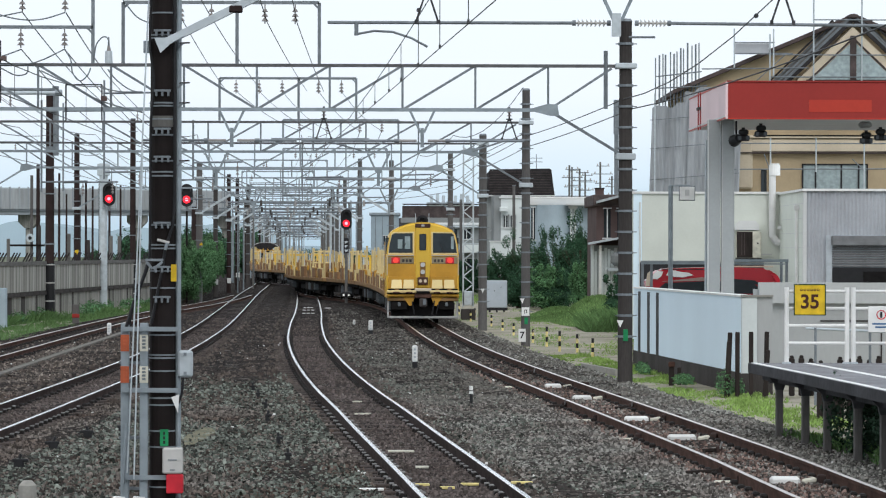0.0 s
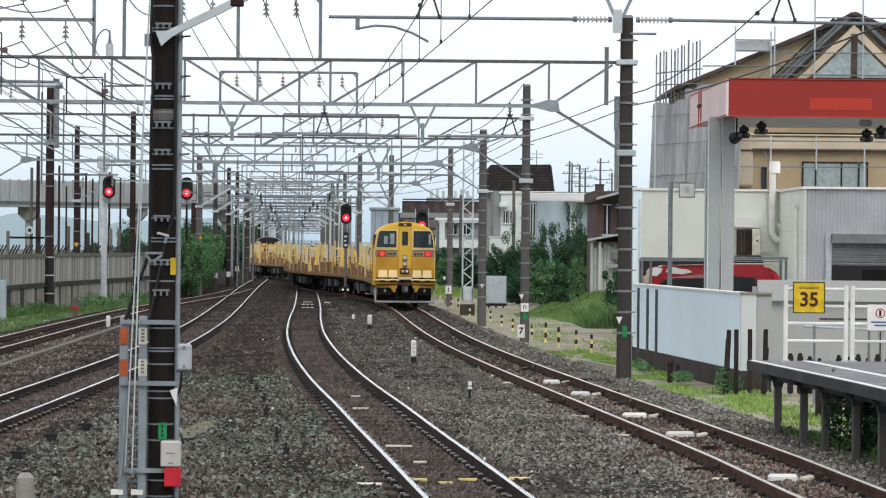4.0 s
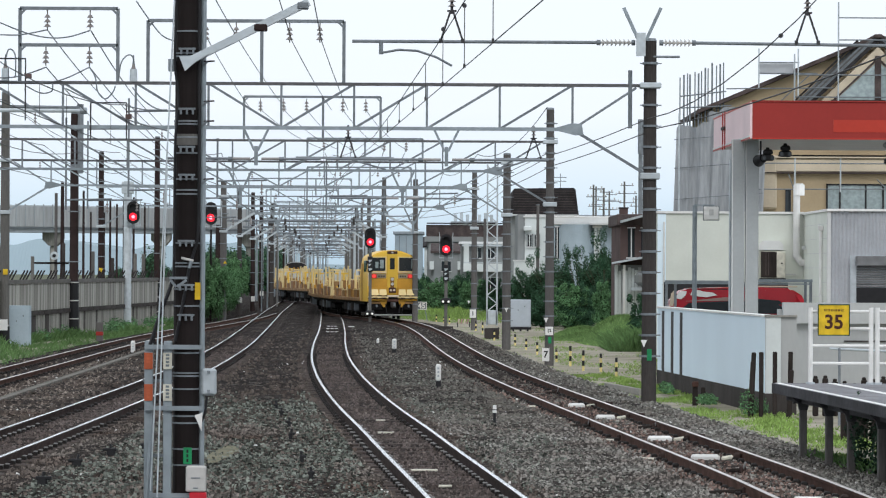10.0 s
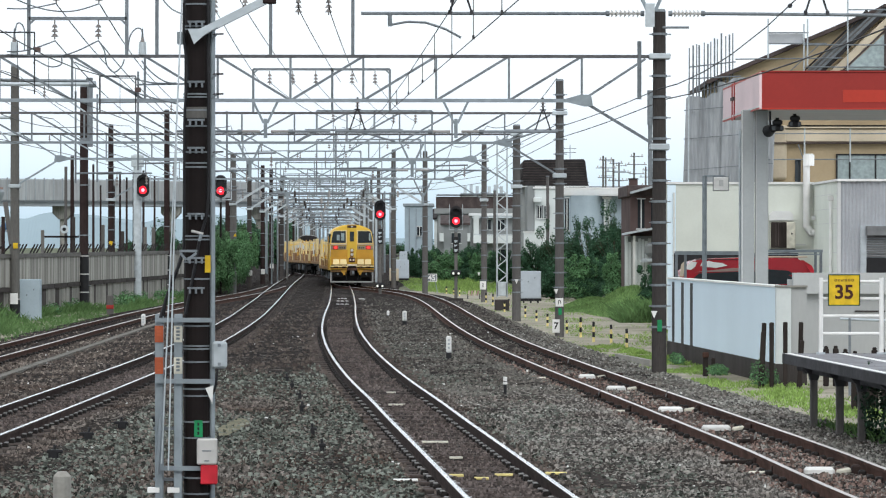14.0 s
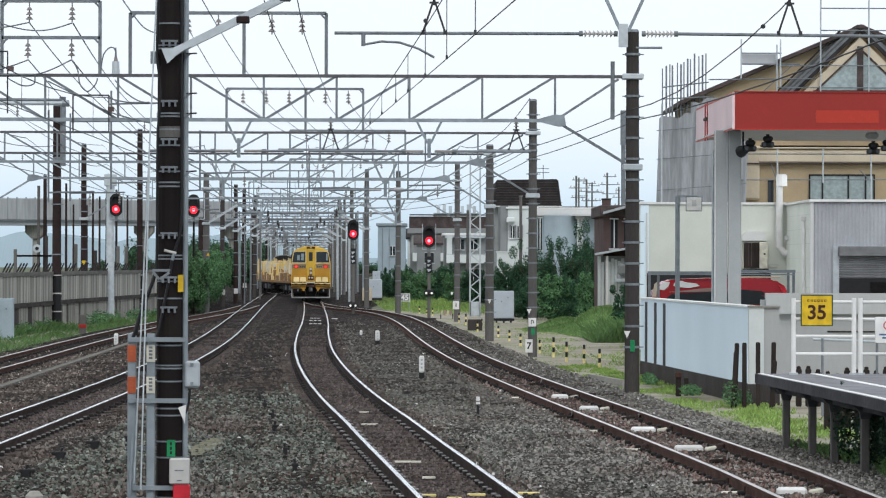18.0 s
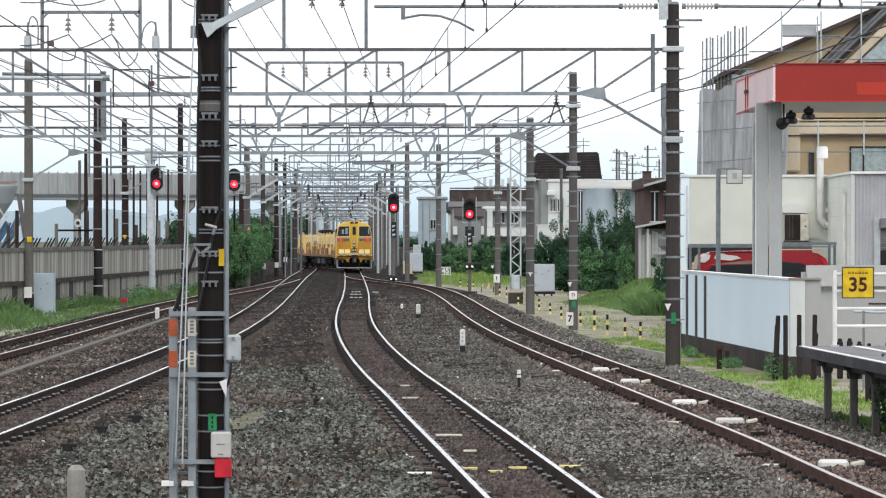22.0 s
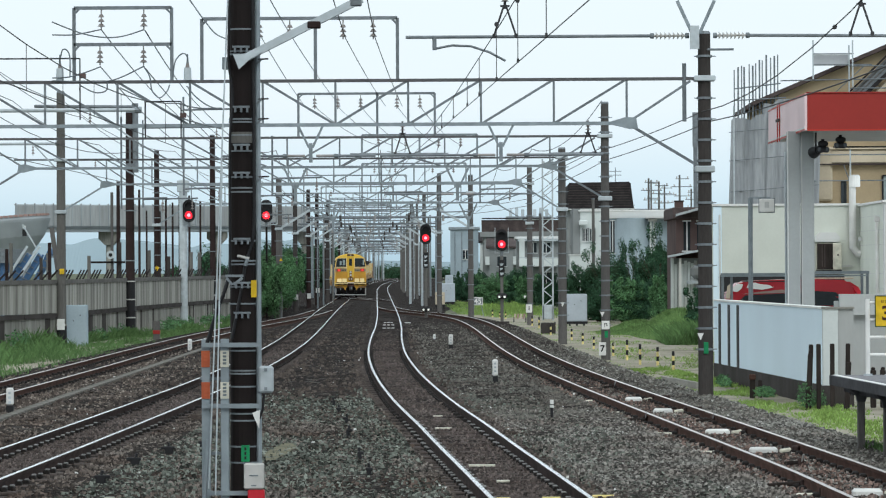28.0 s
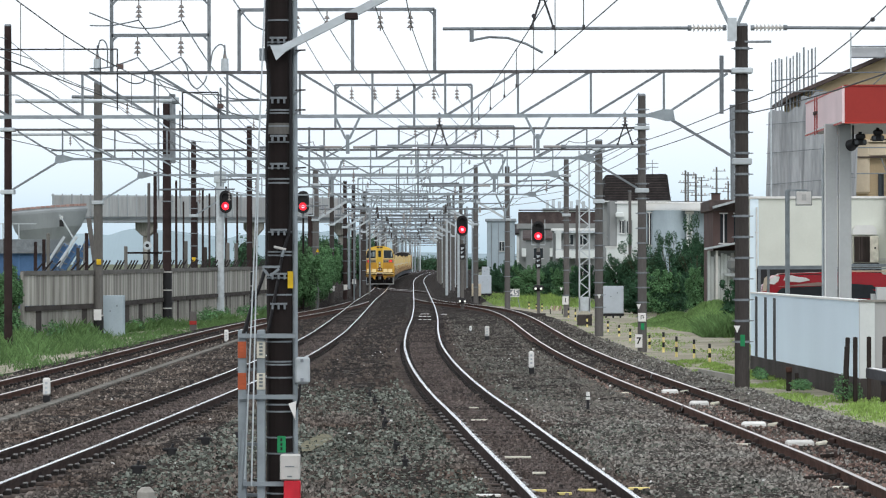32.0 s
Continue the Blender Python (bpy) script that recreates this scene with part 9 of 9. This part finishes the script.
leaf_mesh("foliage", [((6.0, 67.0, 0.2), (0.16, 0.2, 0.3)), ((6.3, 67.3, 0.12), (0.16, 0.25, 0.18)), ((5.6, 72, 0.1), (0.2, 0.8, 0.13)), ((5.2, 79, 0.1), (0.15, 1.4, 0.14))], 3600, 0.022, LEAF, t, 8)


# ---- loose ballast stones ----
def stones(name, label, n, y0, y1, size, material, seed, span, power=1.3, patch=None, fade=None, inside=False):
    """Angular stones strewn between two lines across the track bed, clear of the rails."""
    rng = np.random.default_rng(seed)
    y = y0 + (y1 - y0) * rng.random(n) ** power
    table = np.linspace(y0, y1, 120)
    lo = np.interp(y, table, [span(v)[0] for v in table])
    hi = np.interp(y, table, [span(v)[1] for v in table])
    x = lo + (hi - lo) * rng.random(n)
    keep = (rng.random(n) < 0.25) | ((x > -0.17 * y) & (x < 0.14 * y))
    for c in (LEFT, MIDDLE, RIGHT, SIDING):
        d = np.abs(x - np.interp(y, table, [curve_x(c, v) for v in table]))
        keep &= np.abs(d - 0.566) > 0.11
        keep &= (d > 0.84) | (rng.random(n) < (1.0 if inside else 0.05 if c is LEFT or c is MIDDLE else 0.25))
    if fade:
        keep &= rng.random(n) < np.clip((y1 - y) / (y1 - fade), 0, 1)
    if patch:
        w = np.sin(x * 1.7 + 0.4 * y) * 0.5 + np.sin(x * 0.6 - y * 0.35 + seed) * 0.7
        keep &= rng.random(n) < np.clip(0.55 + w * 0.5, 0, 1) * np.clip((y1 - y) / (y1 - y0) * patch, 0, 1)
    x, y = x[keep], y[keep]
    n = len(x)
    # irregular three-sided frusta: a wide foot, a smaller tilted top
    ang = rng.random((n, 1)) * 6.283 + np.array([[0, 2.09, 4.19]]) + rng.normal(size=(n, 3)) * 0.35
    size = size * (0.55 + 0.9 * rng.random(n) ** 1.6)[:, None]
    tops = size * (0.45 + 0.5 * rng.random((n, 3)))
    turn = ang + rng.normal(size=(n, 1)) * 0.5
    foot = np.stack([np.cos(ang) * size * 1.1, np.sin(ang) * size * 1.1, -0.02 + 0 * ang], -1)
    head = np.stack([np.cos(turn) * tops, np.sin(turn) * tops, size * (0.3 + 1.1 * rng.random((n, 3)))], -1)
    v = np.concatenate([foot, head], 1)
    tri = np.array([(0, 1, 4), (0, 4, 3), (1, 2, 5), (1, 5, 4), (2, 0, 3), (2, 3, 5), (3, 4, 5)])
    v += np.stack([x, y, rng.random(n) ** 2 * 0.032 - 0.006], 1)[:, None]
    f = (tri[None] + (np.arange(n) * 6)[:, None, None]).reshape(-1)
    me = bpy.data.meshes.new(name)
    me.vertices.add(n * 6)
    me.vertices.foreach_set("co", v.reshape(-1))
    me.loops.add(len(f))
    me.loops.foreach_set("vertex_index", f)
    me.polygons.add(n * 7)
    me.polygons.foreach_set("loop_start", np.arange(n * 7) * 3)
    me.update(calc_edges=True)
    me.materials.append(material)
    tagged(new(name, me), label, "ballast stones", kind="stuff")


def left_bed(v):
    return curve_x(SIDING, v) - 1.2, curve_x(MIDDLE, v) + 1.2


def right_bed(v):
    return curve_x(MIDDLE, v) + 1.0, curve_x(RIGHT, v) + 1.9


def between(v):
    return curve_x(LEFT, v) + 1.5, curve_x(MIDDLE, v) - 0.9


def side_track(v):
    return curve_x(RIGHT, v) - 0.95, curve_x(RIGHT, v) + 0.75


def middle_track(v):
    return curve_x(MIDDLE, v) - 0.6, curve_x(MIDDLE, v) + 0.6


def left_track(v):
    return curve_x(LEFT, v) - 0.6, curve_x(LEFT, v) + 0.6


def beside(v):
    return curve_x(MIDDLE, v) + 0.9, curve_x(MIDDLE, v) + 2.6


stones("ballast_stones", "dark brown and grey ballast stones", 130000, 33, 66, 0.027, STONE, 1, left_bed)
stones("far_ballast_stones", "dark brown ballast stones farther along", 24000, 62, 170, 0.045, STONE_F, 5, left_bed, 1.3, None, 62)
stones("brown_ballast_stones", "reddish brown ballast stones by the side track", 105000, 33, 66, 0.026, STONE_R, 3, right_bed)
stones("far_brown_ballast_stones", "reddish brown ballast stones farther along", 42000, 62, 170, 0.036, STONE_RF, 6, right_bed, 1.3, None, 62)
stones("grey_ballast_stones", "fresh grey ballast stones between the tracks", 90000, 33, 78, 0.032, STONE_G, 2, between, 1.25, 2.2)
stones("mixed_ballast_stones", "grey ballast stones beside the main track", 30000, 33, 110, 0.028, STONE_G, 7, beside, 1.3, 1.5)
stones("middle_track_stones", "dull brown stones between the rails of the main track", 26000, 36, 150, 0.024, STONE_I, 18, middle_track, 1.7, None, 90, True)
stones("left_track_stones", "dull brown stones between the rails of the far main track", 22000, 42, 150, 0.024, STONE_I, 19, left_track, 1.5, None, 90, True)
stones("side_track_stones", "rust-stained stones between the rails of the side track", 16000, 36, 90, 0.027, STONE_T, 17, side_track, 1.3, None, 60, True)


def shoulder(v):
    return curve_x(RIGHT, v) + 0.8, curve_x(RIGHT, v) + 2.1


def siding_bed(v):
    return curve_x(SIDING, v) - 1.5, curve_x(LEFT, v) - 1.3


stones("siding_stones", "pale brown gravel round the rusty siding", 36000, 42, 120, 0.03, STONE_S, 15, siding_bed, 1.4, None, 70)
stones("pale_shoulder_stones", "pale gravel on the shoulder beside the side track", 30000, 36, 120, 0.03, STONE_P, 9, shoulder, 1.5, None, 60)
stones("pale_chips", "scattered pale chips on the ballast", 350, 34, 110, 0.03, PAINTW, 12, left_bed)
stones("pale_chips", "scattered pale chips by the side track", 300, 34, 110, 0.03, PAINTW, 13, right_bed)


# ---- what moves: the train rolls away along its route ----
def route_table():
    ys = np.arange(30.0, 740.0, 1.0)
    xs = np.array([curve_x(ROUTE, y) for y in ys])
    run = np.concatenate([[0], np.cumsum(np.hypot(np.diff(xs), np.diff(ys)))])
    return run, xs, ys


# seconds and distance of the cab's end wall from the eye, along the line
TRAVEL = [(0, 124), (32, 309.6)]


def motions():
    run, xs, ys = route_table()

    def at(s):
        return float(np.interp(s, run, xs)), float(np.interp(s, run, ys))
    times = [i for i in range(33)]
    d = np.interp(times, [p[0] for p in TRAVEL], [p[1] for p in TRAVEL])
    for i, car in enumerate(CARS):
        rows = []
        for t, y in zip(times, d):
            s = float(np.interp(y, ys, run)) + 8.15 + 17.0 * i
            (xa, ya), (xb, yb) = at(s - 5.65), at(s + 5.65)
            rows.append((t, pose((xa + xb) / 2, (ya + yb) / 2, RZ, 0, 0, -math.degrees(math.atan2(xb - xa, yb - ya)))))
        walk(car, rows)


motions()
